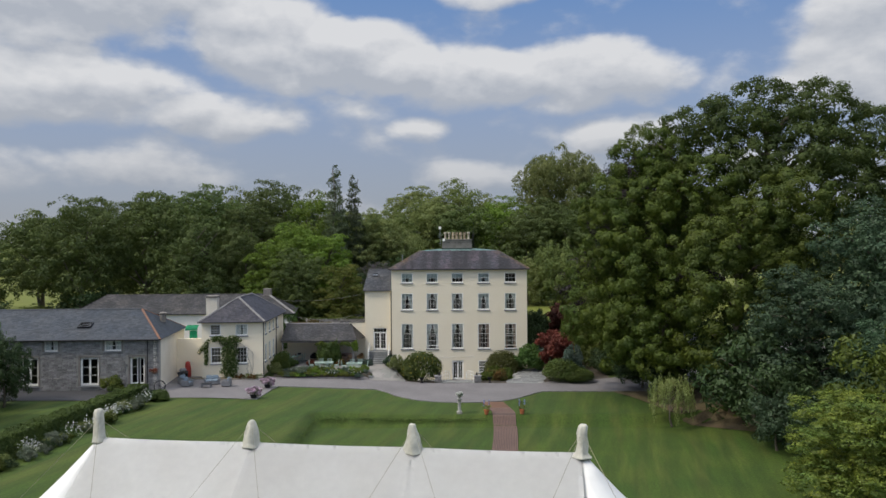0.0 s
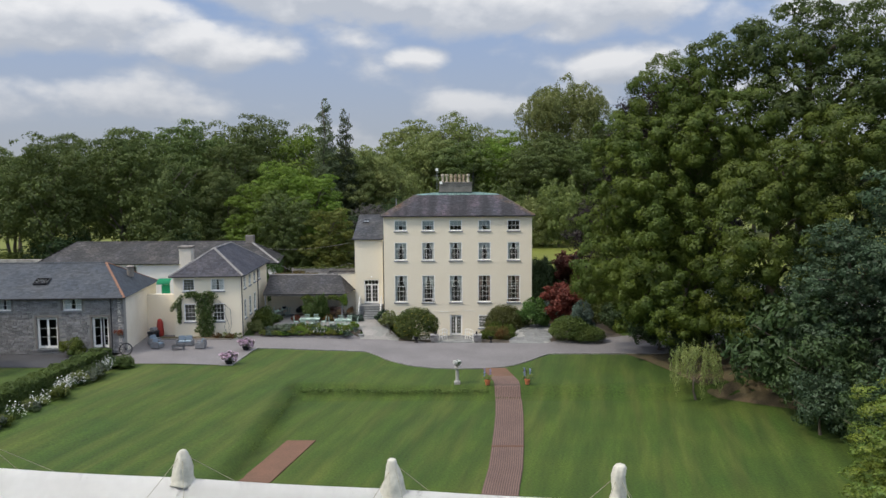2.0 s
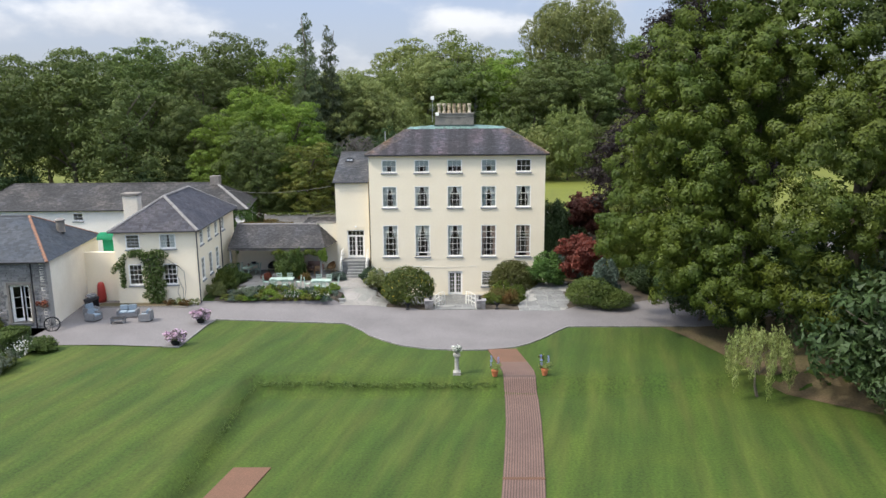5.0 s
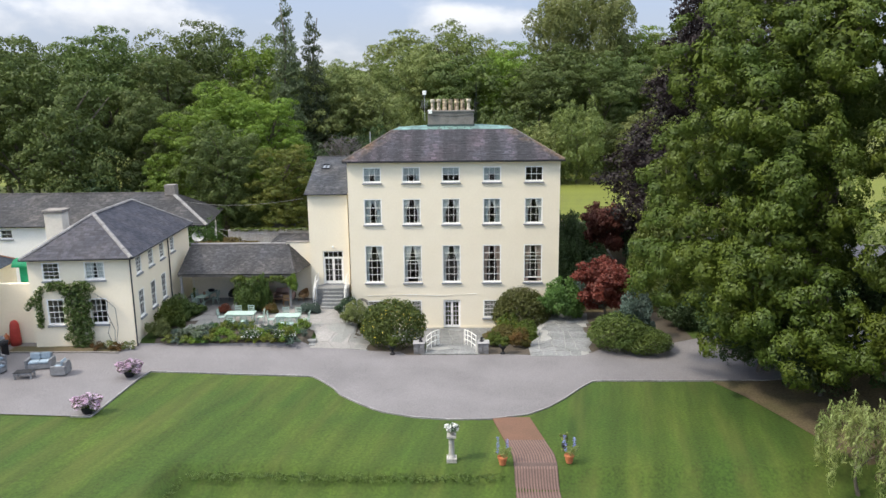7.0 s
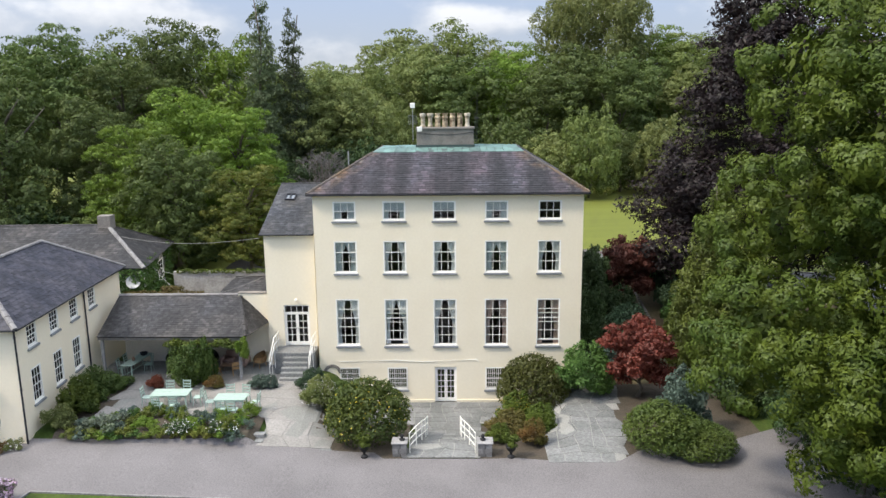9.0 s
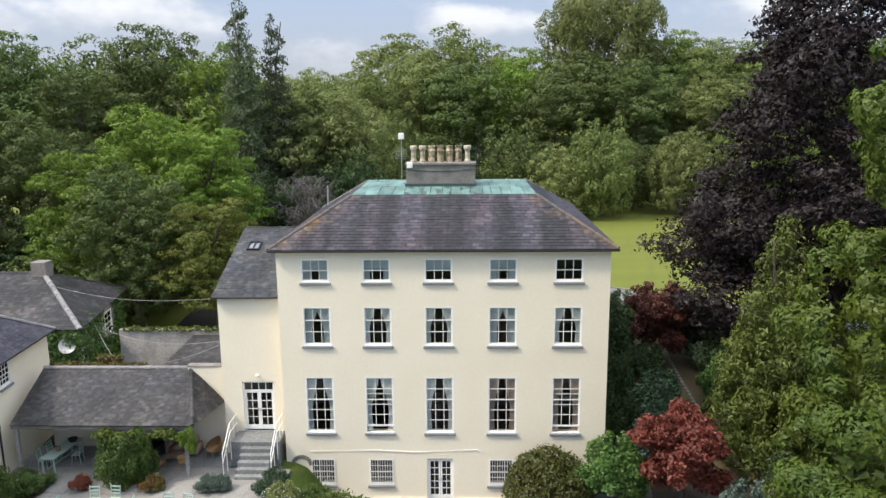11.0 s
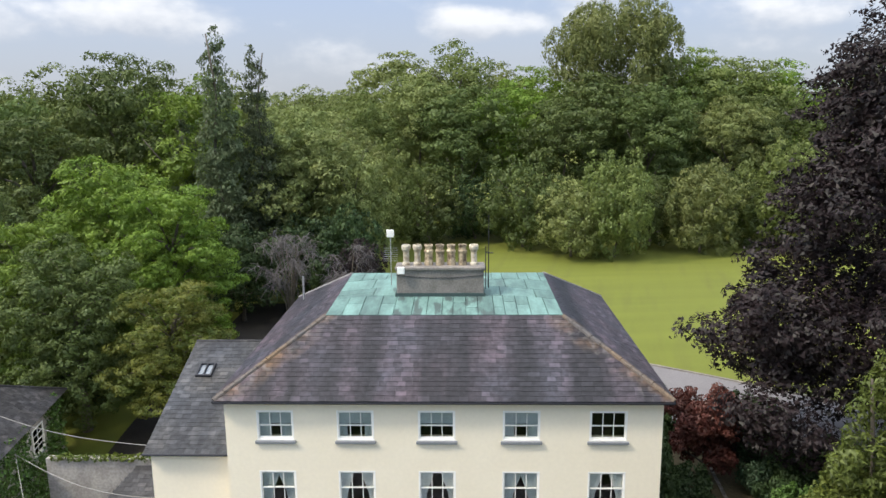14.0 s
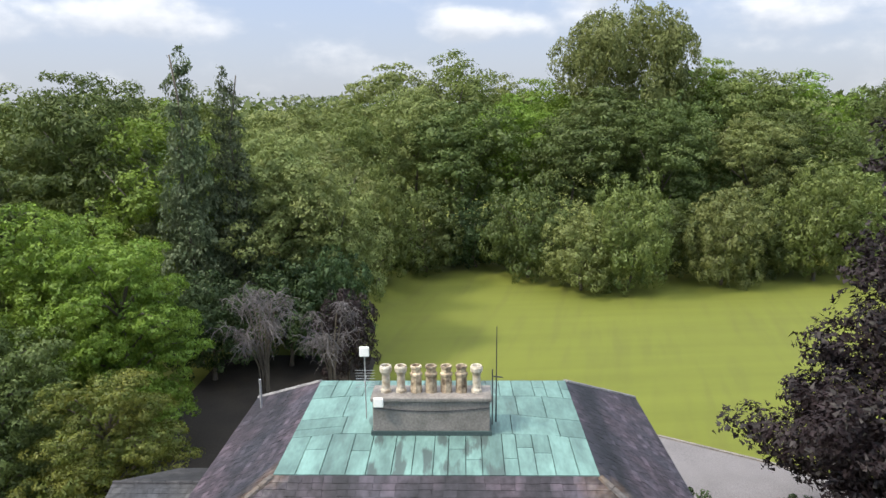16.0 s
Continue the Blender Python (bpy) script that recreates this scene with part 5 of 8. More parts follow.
for i, h in enumerate(sh):
    bm = bmesh.new()
    for q in ((h[0] - 0.15, h[0], h[2], h[3] + 0.18), (h[1], h[1] + 0.15, h[2], h[3] + 0.18), (h[0], h[1], h[3], h[3] + 0.18)):
        box(bm, q[0], q[1], -0.035, 0.1, q[2], q[3])
    part("surround", bm, M_CONC, sto)
    if h[3] > 4:
        sash_window(sto, I4, *h, 3, 2, 0.5, M_CURTAIN, pull=0.1, rear=0.15)
    else:
        french_door(sto, I4, *h, 1, 3, curtain=None, ajar=0.0 if i else 0.5, rear=0.15)
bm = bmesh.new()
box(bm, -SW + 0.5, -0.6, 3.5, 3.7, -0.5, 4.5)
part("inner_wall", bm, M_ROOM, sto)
RPT = (-3.4, 5.0, 7.0)
RPL = (-SW, 5.0, 7.0)
roof_plane(sto, [(-SW, -0.3, SZ), (0.25, -0.3, SZ), RPT, RPL], M_SLATE_B, w=0.32, e=0.24, seed=70)
roof_plane(sto, [(0.25, -0.3, SZ), (-0.9, 10.7, SZ), RPT, RPT], M_SLATE_B, w=0.32, e=0.24, seed=71)
roof_plane(sto, [(-0.9, 10.7, SZ), (-SW, 10.7, SZ), RPL, RPT], M_SLATE_B, w=0.32, e=0.3, seed=72)
ridge_cap(sto, RPT, RPL, M_SLATE_B, 0.1)
ridge_cap(sto, (0.25, -0.3, SZ), RPT, M_REDTILE, 0.085, "hip")
ridge_cap(sto, (-0.9, 10.7, SZ), RPT, M_REDTILE, 0.085, "hip")
gutter(sto, (-SW, -0.36, SZ - 0.03), (0.2, -0.36, SZ - 0.03), 0.06)
downpipe(sto, -1.0, -0.1, -0.3, SZ - 0.1)
rm = pose(-7.6, 2.0, 5.72, 24.4)
bm = bmesh.new()
for q in ((-0.6, 0.6, -0.45, -0.38), (-0.6, 0.6, 0.38, 0.45), (-0.6, -0.53, -0.38, 0.38), (0.53, 0.6, -0.38, 0.38)):
    box(bm, q[0], q[1], q[2], q[3], -0.05, 0.12, rm)
rl = part("roof_light", bm, M_GUTTER, sto)
bm = bmesh.new()
box(bm, -0.53, 0.53, -0.38, 0.38, 0.05, 0.07, rm)
part("pane", bm, M_GLASS, rl)
bm = bmesh.new()
lathe(bm, [(0.3, -0.35), (0.3, 0.45), (0.38, 0.5), (0.38, 0.58), (0.2, 0.66), (0.02, 0.7)], 14, (-1.7, 6.0, 5.95))
part("roof_vent", bm, M_CONC, sto)

# ---- the long rear range ----
rear = base("rear_range", pose(-35.2, 88.6, 0.8), "long white rear range with a lichened slate roof", "outbuilding")
bm = bmesh.new()
wall_panel(bm, I4, -11.8, 15.2, -0.5, 5.1, 0.4, [(-1.6, -0.6, 4.0, 4.8)])
part("front_wall", bm, M_LIMEWASH, rear)
GABLE = pose(15.2, 0, 0, 0, 0, 100.5)
for m_, a, b in ((GABLE, 0.02, 8.75), (pose(-11.8, 8.6, 0, 0, 0, -90), 0, 8.2)):
    bm = bmesh.new()
    wall_panel(bm, m_, a, b, -0.5, 5.1, 0.4, [(4.7, 6.1, 3.0, 4.5)] if m_.translation.x > 0 else ())
    part("side_wall", bm, M_OLDWALL, rear)
bm = bmesh.new()
wall_panel(bm, pose(13.1, 8.6, 0, 0, 0, 180), 0.0, 24.5, -0.5, 5.1, 0.4)
part("back_wall", bm, M_PALE, rear)
sash_window(rear, GABLE, 4.7, 6.1, 3.0, 4.5, 2, 4, 0.5, rear=-0.02)
sash_window(rear, I4, -1.6, -0.6, 4.0, 4.8, 2, 2, 0.5)
RF, RB, RA, RL = (15.5, -0.3, 5.1), (13.9, 8.9, 5.1), (11.1, 4.3, 7.2), (-9.6, 4.3, 7.2)
roof_plane(rear, [(-12.1, -0.3, 5.1), RF, RA, RL], M_SLATE_C, w=0.28, e=0.22, seed=80)
roof_plane(rear, [RF, RB, RA, RA], M_SLATE_C, w=0.28, e=0.22, seed=81)
roof_plane(rear, [(-12.1, 8.9, 5.1), (-12.1, -0.3, 5.1), RL, RL], M_SLATE_C, w=0.33, e=0.3, seed=83)
roof_plane(rear, [RB, (-12.1, 8.9, 5.1), RL, RA], M_SLATE_C, w=0.33, e=0.3, seed=82)
ridge_cap(rear, RA, RL, M_SLATE_C, 0.09)
ridge_cap(rear, RF, RA, M_RIDGE, 0.12, "hip")
ridge_cap(rear, RB, RA, M_SLATE_C, 0.08, "hip")
bm = bmesh.new()
box(bm, 10.6, 11.5, 3.9, 4.7, 6.7, 7.9)
bevel_all(bm, 0.02)
part("chimney", bm, M_CONC, rear)
# old yard wall beyond the range
bm = bmesh.new()
wall_panel(bm, pose(-70, 96.5, 0), 0, 21, -0.5, 5.6, 0.4)
tagged(part("boundary_wall", bm, M_OLDWALL), "old weathered boundary wall beyond the range", "wall", kind="structure")
# walled yard between the ranges
yard = base("yard_wall", pose(-15.2, 91.0, 0.8), "weathered pale yard wall with a slate lean-to", "wall")
bm = bmesh.new()
wall_panel(bm, I4, -3.7, 4.3, -0.5, 4.2, 0.35)
part("wall", bm, M_OLDWALL, yard)
roof_plane(yard, [(-0.9, -3.6, 2.2), (4.4, -3.6, 2.2), (4.4, -0.05, 3.9), (0.7, -0.05, 3.9)], M_SLATE_C, w=0.3, e=0.22, seed=90)
for a, b, sag in (((-5.0, -0.2, 4.6), (-0.8, -6.2, 4.25), 0.15), ((-5.0, -0.2, 4.5), (4.0, -5.4, 5.3), 0.55), ((-1.0, -4.0, 3.5), (4.0, -5.4, 5.1), 0.25), ((-8.9, 1.6, 6.6), (3.9, -5.3, 7.5), 0.5)):
    a, b = Vector(a), Vector(b)
    bm = bmesh.new()
    tube(bm, [a.lerp(b, i / 12) - Vector((0, 0, sag * math.sin(math.pi * i / 12))) for i in range(13)], 0.014, 4)
    part("cable", bm, M_CABLE, yard)
# satellite dish on the rear gable
bm = bmesh.new()
dm = pose(-20.5, 88.3, 4.95, 62, 0, 14)
for k in range(6):
    r0, r1 = 0.45 * k / 6, 0.45 * (k + 1) / 6
    for i in range(20):
        t0, t1 = 2 * math.pi * i / 20, 2 * math.pi * (i + 1) / 20
        q = [(r0 * math.cos(t0), r0 * math.sin(t0), 0.5 * r0 * r0), (r1 * math.cos(t0), r1 * math.sin(t0), 0.5 * r1 * r1), (r1 * math.cos(t1), r1 * math.sin(t1), 0.5 * r1 * r1), (r0 * math.cos(t1), r0 * math.sin(t1), 0.5 * r0 * r0)]
        bm.faces.new([bm.verts.new(dm @ Vector(p)) for p in (q if k else q[1:])])
bmesh.ops.remove_doubles(bm, verts=bm.verts[:], dist=1e-4)
bmesh.ops.solidify(bm, geom=bm.faces[:], thickness=0.02)
dish = part("satellite_dish", bm, M_DISH)
tagged(dish, "round grey satellite dish on the rear wall", "dish")
bm = bmesh.new()
tube(bm, [(-20.5, 88.36, 4.92), (-20.5, 88.4, 4.4), (-20.5, 88.62, 4.3)], 0.03, 6)
tube(bm, [(-20.5, 88.2, 4.55), (-20.5, 87.85, 4.8)], 0.02, 6)
part("bracket", bm, M_STEEL, dish)


# ---- trees and shrubs ----
def leaf_mesh(name, lobes, count, size, mt, seed, jitter=0.75, inner=0.25, aspect=0.62, droop=0.0, spray=1, warp=0.0):
    """Crown of separate leaf sprays spread over lobes given as (x, y, z, rx, ry, rz)."""
    rs = np.random.RandomState(seed)
    lobes = np.array(lobes, float)
    total, count = count // spray * spray, count // spray
    wgt = lobes[:, 3] * lobes[:, 5]
    got_p, got_n, have = [], [], 0
    while have < count:
        k = rs.choice(len(lobes), count, p=wgt / wgt.sum())
        d = rs.normal(size=(count, 3))
        d /= np.linalg.norm(d, axis=1)[:, None]
        ins = rs.rand(count) < inner
        rad = np.where(ins, rs.uniform(0.45, 0.85, count), rs.uniform(0.78, 1.2, count))
        p = lobes[k, :3] + d * lobes[k, 3:] * rad[:, None]
        # drop sprays buried deep in a neighbouring lobe
        q = np.full(count, 9.0)
        for L in lobes:
            q = np.minimum(q, (((p - L[:3]) / L[3:]) ** 2).sum(1))
        keep = (q > 0.5) | (ins & (q > 0.12))
        got_p.append(p[keep]), got_n.append(d[keep] / lobes[k[keep], 3:])
        have += keep.sum()
    p, n = np.concatenate(got_p)[:count], np.concatenate(got_n)[:count]
    n /= np.linalg.norm(n, axis=1)[:, None]
    if spray > 1:
        # each twig end carries a small flat fan of leaves
        p, n = np.repeat(p, spray, 0), np.repeat(n, spray, 0)
        count = total
        off = rs.normal(size=(count, 3)) * size * 0.95
        off[:, 2] *= 0.55
        p = p + off
    for k in range(3 if warp else 0):
        w = rs.normal(size=3) * (1.1, 1.1, 1.5) * (0.9 + 0.9 * k) / (size * 9)
        d = rs.normal(size=3)
        p = p + np.sin(p @ w + k)[:, None] * d / np.linalg.norm(d) * warp * size / (1 + 0.5 * k)
    n = n * 0.8 + np.array((0, 0, 0.35)) + rs.normal(size=(count, 3)) * jitter * 0.75
    n /= np.linalg.norm(n, axis=1)[:, None]
    r = rs.normal(size=(count, 3))
    r[:, 2] -= droop
    u = r - (r * n).sum(1)[:, None] * n
    u /= np.linalg.norm(u, axis=1)[:, None]
    v = np.cross(n, u)
    s = size * rs.uniform(0.6, 1.35, count)[:, None]
    tri = np.stack([p - u * s + v * s * aspect, p - u * s - v * s * aspect, p + u * s * 1.25 + n * s * 0.2], 1).reshape(-1, 3)
    return tri_mesh(name, tri, mt)


def tree_masses(seed, n, R, z0, z1, widest=0.45, size=0.4, tall=0.85):
    """Limb masses of a crown of radius R between heights z0 and z1, each (x, y, z, half-width, half-height)."""
    rs = random.Random(seed)
    zc = lerp(z0, z1, widest)
    out = [(0, 0, zc, R * 0.5, (z1 - z0) * 0.36)]
    for i in range(n):
        h = lerp(-0.8, 0.95, (i + rs.random() * 0.8) / n)
        a = i * 2.399963 + rs.uniform(-0.4, 0.4)
        r = R * size * rs.uniform(0.75, 1.2)
        rad = math.sqrt(1 - h * h) * (R - r * 0.8) * rs.uniform(0.75, 1.08)
        z = zc + (h * (z1 - zc - r * tall * 0.9) if h > 0 else h * (zc - z0 - r * tall * 0.8))
        out.append((rad * math.cos(a), rad * math.sin(a), z, r, r * tall))
    return out


def clump_mesh(name, masses, cr, leaves, size, mt, seed, flat=0.8, thin=0.1, droop=0.0, jitter=0.36, aspect=0.6, ragged=0.12, pack=3.1, core=34):
    """Crown of many leaf clumps of radius cr, set over the outer faces of its limb masses, with dark hollows between."""
    rs = np.random.RandomState(seed)
    ms = np.array(masses, float)
    cen, ax, rad = [], [], []
    for i, (x, y, z, r, h) in enumerate(ms):
        n = max(6, int(pack * r * max(r, h) / cr ** 2))
        k = np.arange(n) + 0.5
        dz = 1 - 2 * k / n
        a = k * 2.399963 + rs.uniform(0, 6)
        d = np.stack([np.sqrt(1 - dz * dz) * np.cos(a), np.sqrt(1 - dz * dz) * np.sin(a), dz], 1) + rs.normal(size=(n, 3)) * 0.16
        d /= np.linalg.norm(d, axis=1)[:, None]
        p = (x, y, z) + d * (r, r, h) * rs.uniform(1 - ragged * 1.6, 1 + ragged, n)[:, None]
        q = np.full(n, 9.0)
        for j, o in enumerate(ms):
            if j != i:
                q = np.minimum(q, (((p - o[:3]) / (o[3], o[3], o[4])) ** 2).sum(1))
        keep = (q > 0.62) & (rs.rand(n) > thin) & (d[:, 2] > -0.8)
        d = d + (0, 0, 0.45)
        cen.append(p[keep]), ax.append((d / np.linalg.norm(d, axis=1)[:, None])[keep])
        rad.append(cr * rs.uniform(0.6, 1.35, keep.sum()))
    cen, ax, rad = np.concatenate(cen), np.concatenate(ax), np.concatenate(rad)
    m = np.maximum(8, leaves * (rad / cr) ** 2).astype(int)
    own = np.repeat(np.arange(len(cen)), m)
    d = rs.normal(size=(len(own), 3))
    d /= np.linalg.norm(d, axis=1)[:, None]
    dot = (d * ax[own]).sum(1)
    d = np.where((dot < -0.2)[:, None], d - 2 * dot[:, None] * ax[own], d)
    bumps = 1 + 0.16 * np.sin(d @ rs.normal(size=3) * 5 + own) + 0.12 * np.sin(d @ rs.normal(size=3) * 8 + own * 1.7)
    p = cen[own] + d * (1, 1, flat) * (rad[own] * rs.uniform(0.72, 1.06, len(own)) * bumps)[:, None]
    n = d + ax[own] * 0.15 + rs.normal(size=d.shape) * jitter
    s = size * rs.uniform(0.6, 1.35, len(own))
    # oversized inner leaves added in each mass to block light and darken the hollows
    for x, y, z, r, h in ms:
        k = int(core * r * h / max(0.3, cr) + 10)
        e = rs.normal(size=(k, 3))
        e /= np.linalg.norm(e, axis=1)[:, None]
        p = np.concatenate([p, (x, y, z) + e * (r, r, h) * rs.uniform(0.3, 0.66, k)[:, None]])
        n = np.concatenate([n, e + rs.normal(size=(k, 3)) * 0.4])
        s = np.concatenate([s, cr * rs.uniform(0.2, 0.34, k)])
    count, s = len(p), s[:, None]
    n /= np.linalg.norm(n, axis=1)[:, None]
    r = rs.normal(size=(count, 3))
    r[:, 2] -= droop
    u = r - (r * n).sum(1)[:, None] * n
    u /= np.linalg.norm(u, axis=1)[:, None]
    v = np.cross(n, u)
    tri = np.stack([p - u * s + v * s * aspect, p - u * s - v * s * aspect, p + u * s * 1.25 + n * s * 0.2], 1).reshape(-1, 3)
    return tri_mesh(name, tri, mt)


def tri_mesh(name, tri, mt):
    count = len(tri) // 3
    me = bpy.data.meshes.new(name)
    me.vertices.add(count * 3), me.loops.add(count * 3), me.polygons.add(count)
    me.vertices.foreach_set("co", tri.ravel())
    me.loops.foreach_set("vertex_index", np.arange(count * 3, dtype=np.int32))
    me.polygons.foreach_set("loop_start", np.arange(0, count * 3, 3, dtype=np.int32))
    me.update(calc_edges=True)
    me.materials.append(mt)
    return me


def limb_meshes(masses, height, r, lean=(0, 0)):
    """A trunk and one limb reaching into each mass."""
    bm = bmesh.new()
    axis = [(lean[0] * t * t, lean[1] * t * t, height * t) for t in (0, 0.25, 0.5, 0.75, 1.0)]
    tube(bm, [(0, 0, -0.6)] + axis, [r * 1.5, r * 1.25, r, r * 0.8, r * 0.55, r * 0.2], 10)
    out = [("trunk", bm)]
    for x, y, z, mr, mh in masses:
        bm = bmesh.new()
        t = min(0.9, max(0.22, (z - 0.45 * math.hypot(x, y)) / height))
        p0 = Vector((lean[0] * t * t, lean[1] * t * t, height * t))
        p3 = Vector((x * 1.1, y * 1.1, z + mh * 0.3))
        p1, p2 = p0.lerp(p3, 0.35) + Vector((0, 0, 0.06 * height)), p0.lerp(p3, 0.7) + Vector((0, 0, 0.05 * height))
        tube(bm, [p0, p1, p2, p3], [r * 0.42, r * 0.3, r * 0.2, r * 0.06], 6)
        out.append(("limb", bm))
    made = []
    for nm, b in out:
        me = bpy.data.meshes.new(nm)
        b.to_mesh(me), b.free()
        me.materials.append(M_BARK)
        for q in me.polygons:
            q.use_smooth = True
        made.append(me)
    return made


def clump_kind(key, masses, cr, leaves, size, height, r, mt, seed, split=False, **kw):
    trunk = limb_meshes(masses[1:] if split else masses[1:5], height, r) if split else trunk_mesh(seed, height, r, 2, 5.5, 7)
    STOCK[key] = (clump_mesh("crown", masses, cr, leaves, size, mt, seed, **kw), trunk)


def crown_lobes(seed, n, R, z0, z1, widest=0.45, lobe=0.2, ragged=0.3, flat=0.85):
    """Lobes of a crown of radius R between heights z0 and z1: limb masses, each carrying layered sprays."""
    rs = random.Random(seed)
    zc = lerp(z0, z1, widest)
    out = []
    masses = max(6, n // 8)
    for i in range(masses):
        h = lerp(-0.85, 0.9, (i + rs.random()) / masses)
        a = i * 2.399963 + rs.uniform(-0.5, 0.5)
        rad = math.sqrt(1 - h * h) * R * rs.uniform(0.38, 0.72 + ragged * 0.25)
        mr = R * rs.uniform(0.24, 0.4)
        z = zc + (h * (z1 - zc - mr * 0.6) if h > 0 else h * (zc - z0 - mr * 0.3))
        c = Vector((rad * math.cos(a), rad * math.sin(a), z))
        out.append((*c, mr * 0.78, mr * 0.78, mr * 0.62))
        for j in range(max(3, n // masses)):
            d = Vector((rs.gauss(0, 1) + 0.7 * math.cos(a), rs.gauss(0, 1) + 0.7 * math.sin(a), rs.gauss(0.35, 0.8))).normalized()
            l = R * lobe * rs.uniform(0.55, 1.3)
            q = c + d * mr * rs.uniform(0.7, 1.1)
            out.append((q.x, q.y, max(z0 + l * 0.3, q.z), l, l, l * flat * rs.uniform(0.7, 1.2)))
    out.append((0, 0, zc, R * 0.42, R * 0.42, (z1 - z0) * 0.33))
    return out


def trunk_mesh(seed, height, r, z0, R, limbs=6, split=False):
    """Meshes of a trunk and its limbs; the limbs stay with the trunk unless split."""
    rs = random.Random(seed)
    bm = bmesh.new()
    pts = [(0, 0, -0.6), (0.02, 0, 0.0)] + [(rs.uniform(-0.2, 0.2) * k, rs.uniform(-0.2, 0.2) * k, height * k / 5) for k in range(1, 6)]
    tube(bm, pts, [r * 1.5, r * 1.25] + [r * (1 - 0.16 * k) for k in range(1, 6)], 9)
    out = [("trunk", bm)]
    for i in range(limbs):
        if split:
            bm = bmesh.new()
            out.append(("limb", bm))
        a, k = i * 2.4 + rs.uniform(-0.3, 0.3), rs.uniform(0.35, 0.95)
        zb = height * k
        d = R * rs.uniform(0.5, 0.75)
        mid = (d * 0.45 * math.cos(a), d * 0.45 * math.sin(a), zb + height * 0.14)
        tube(bm, [(0, 0, zb), mid, (d * math.cos(a), d * math.sin(a), zb + height * rs.uniform(0.22, 0.4))], [r * 0.45, r * 0.3, r * 0.1], 6)
    made = []
    for nm, b in out:
        me = bpy.data.meshes.new(nm)
        b.to_mesh(me), b.free()
        me.materials.append(M_BARK)
        for q in me.polygons:
            q.use_smooth = True
        made.append(me)
    return made


STOCK = {}


def tree_kind(key, lobes, count, size, trunk, mt, seed, **kw):
    STOCK[key] = (leaf_mesh("crown", lobes, count, size, mt, seed, **kw), trunk_mesh(seed, *trunk, split=key in ("beech", "maple")) if trunk else None)


def plant(name, key, x, y, sx, sz, label, category, mt=None, rz=None, group="", z=None, sy=None):
    """One tree or shrub: crown and trunk meshes shared by its kind, placed, turned and scaled."""
    zz = land(x, y) if z is None else z
    rz = (x * 37.7 + y * 13.1) % 360 if rz is None else rz
    ob = base(name, pose(x, y, zz, 0, 0, rz) @ Matrix.Diagonal((sx, sy or sx, sz, 1)), label, category, group)
    crown, trunk = STOCK[key]
    c = new("crown" if trunk else "foliage", crown)
    c.parent = ob
    if mt:
        c.material_slots[0].link, c.material_slots[0].material = "OBJECT", mt
    for me in trunk or ():
        t = new(me.name.split(".")[0], me)
        t.parent = ob
    return ob


# kinds, each about 20 m tall and 7 m in radius before scaling
clump_kind("near_a", tree_masses(1, 17, 7.0, 0.6, 21.5, 0.36), 0.78, 86, 0.135, 15, 0.42, F_OAK, 11, split=True)
clump_kind("near_b", tree_masses(2, 16, 7.0, 1.6, 21.5, 0.5), 0.8, 86, 0.135, 15, 0.42, F_OAK, 12, split=True)
clump_kind("layered", tree_masses(5, 22, 7.0, 1.4, 21.3, 0.5, 0.34, 0.5), 0.8, 76, 0.135, 15, 0.4, F_OAK, 14, split=True, flat=0.5)
for i, k in enumerate(("far_a", "far_b", "far_c", "far_d")):
    clump_kind(k, tree_masses(20 + i, 11 + i, 6.4, (0.8, 4.5, 2.0, 3.5)[i], 20.6, (0.44, 0.6, 0.5, 0.62)[i], 0.38, (1.15, 0.8, 1.0, 0.7)[i]), 0.86, 56, 0.15, 14, 0.35, F_WOOD, 31 + i, flat=(0.85, 0.7, 0.8, 0.6)[i], thin=0.16, ragged=0.18)
clump_kind("far_dome", tree_masses(29, 34, 9.6, 7.0, 20.8, 0.66, 0.25, 0.8), 0.86, 52, 0.15, 13, 0.4, F_WOOD, 39, flat=0.8, thin=0.12)
clump_kind("skirt", tree_masses(40, 11, 5.0, 0.2, 10.0, 0.42, 0.4, 1.0), 0.66, 50, 0.135, 6, 0.22, F_ASH, 41)
clump_kind("skirt_b", tree_masses(43, 12, 5.0, 0.2, 10.0, 0.5, 0.38, 1.0), 0.66, 50, 0.135, 6, 0.22, F_ASH, 42)
clump_kind("thicket", tree_masses(44, 8, 5.0, 0.1, 9.9, 0.42, 0.45, 0.9), 0.95, 34, 0.22, 6, 0.22, F_ASH, 43)
tree_kind("bush", crown_lobes(50, 90, 1.5, 0.0, 2.1, 0.4, 0.2, 0.1, 0.9), 7000, 0.066, None, F_DARK, 51)


def dome_lobes(seed, n, R, h):
    """Small lobes over a clipped dome."""
    rs = random.Random(seed)
    out = [(0, 0, h * 0.42, R * 0.8, R * 0.8, h * 0.45)]
    for i in range(n):
        zt = 1 - (i + 0.5) / n * 1.25
        a = i * 2.399963
        rr = math.sqrt(max(0.0, 1 - zt * zt))
        l = R * rs.uniform(0.12, 0.2)
        out.append((rr * R * 0.88 * math.cos(a), rr * R * 0.88 * math.sin(a), h * (0.42 + 0.5 * zt), l, l, l))
    return out


tree_kind("dome", dome_lobes(57, 110, 1.5, 2.1), 11000, 0.05, None, F_DOME, 56, inner=0.1)
tree_kind("bush_b", crown_lobes(52, 80, 1.5, 0.0, 2.1, 0.45, 0.17, 0.35), 6600, 0.07, None, F_DARK, 52)
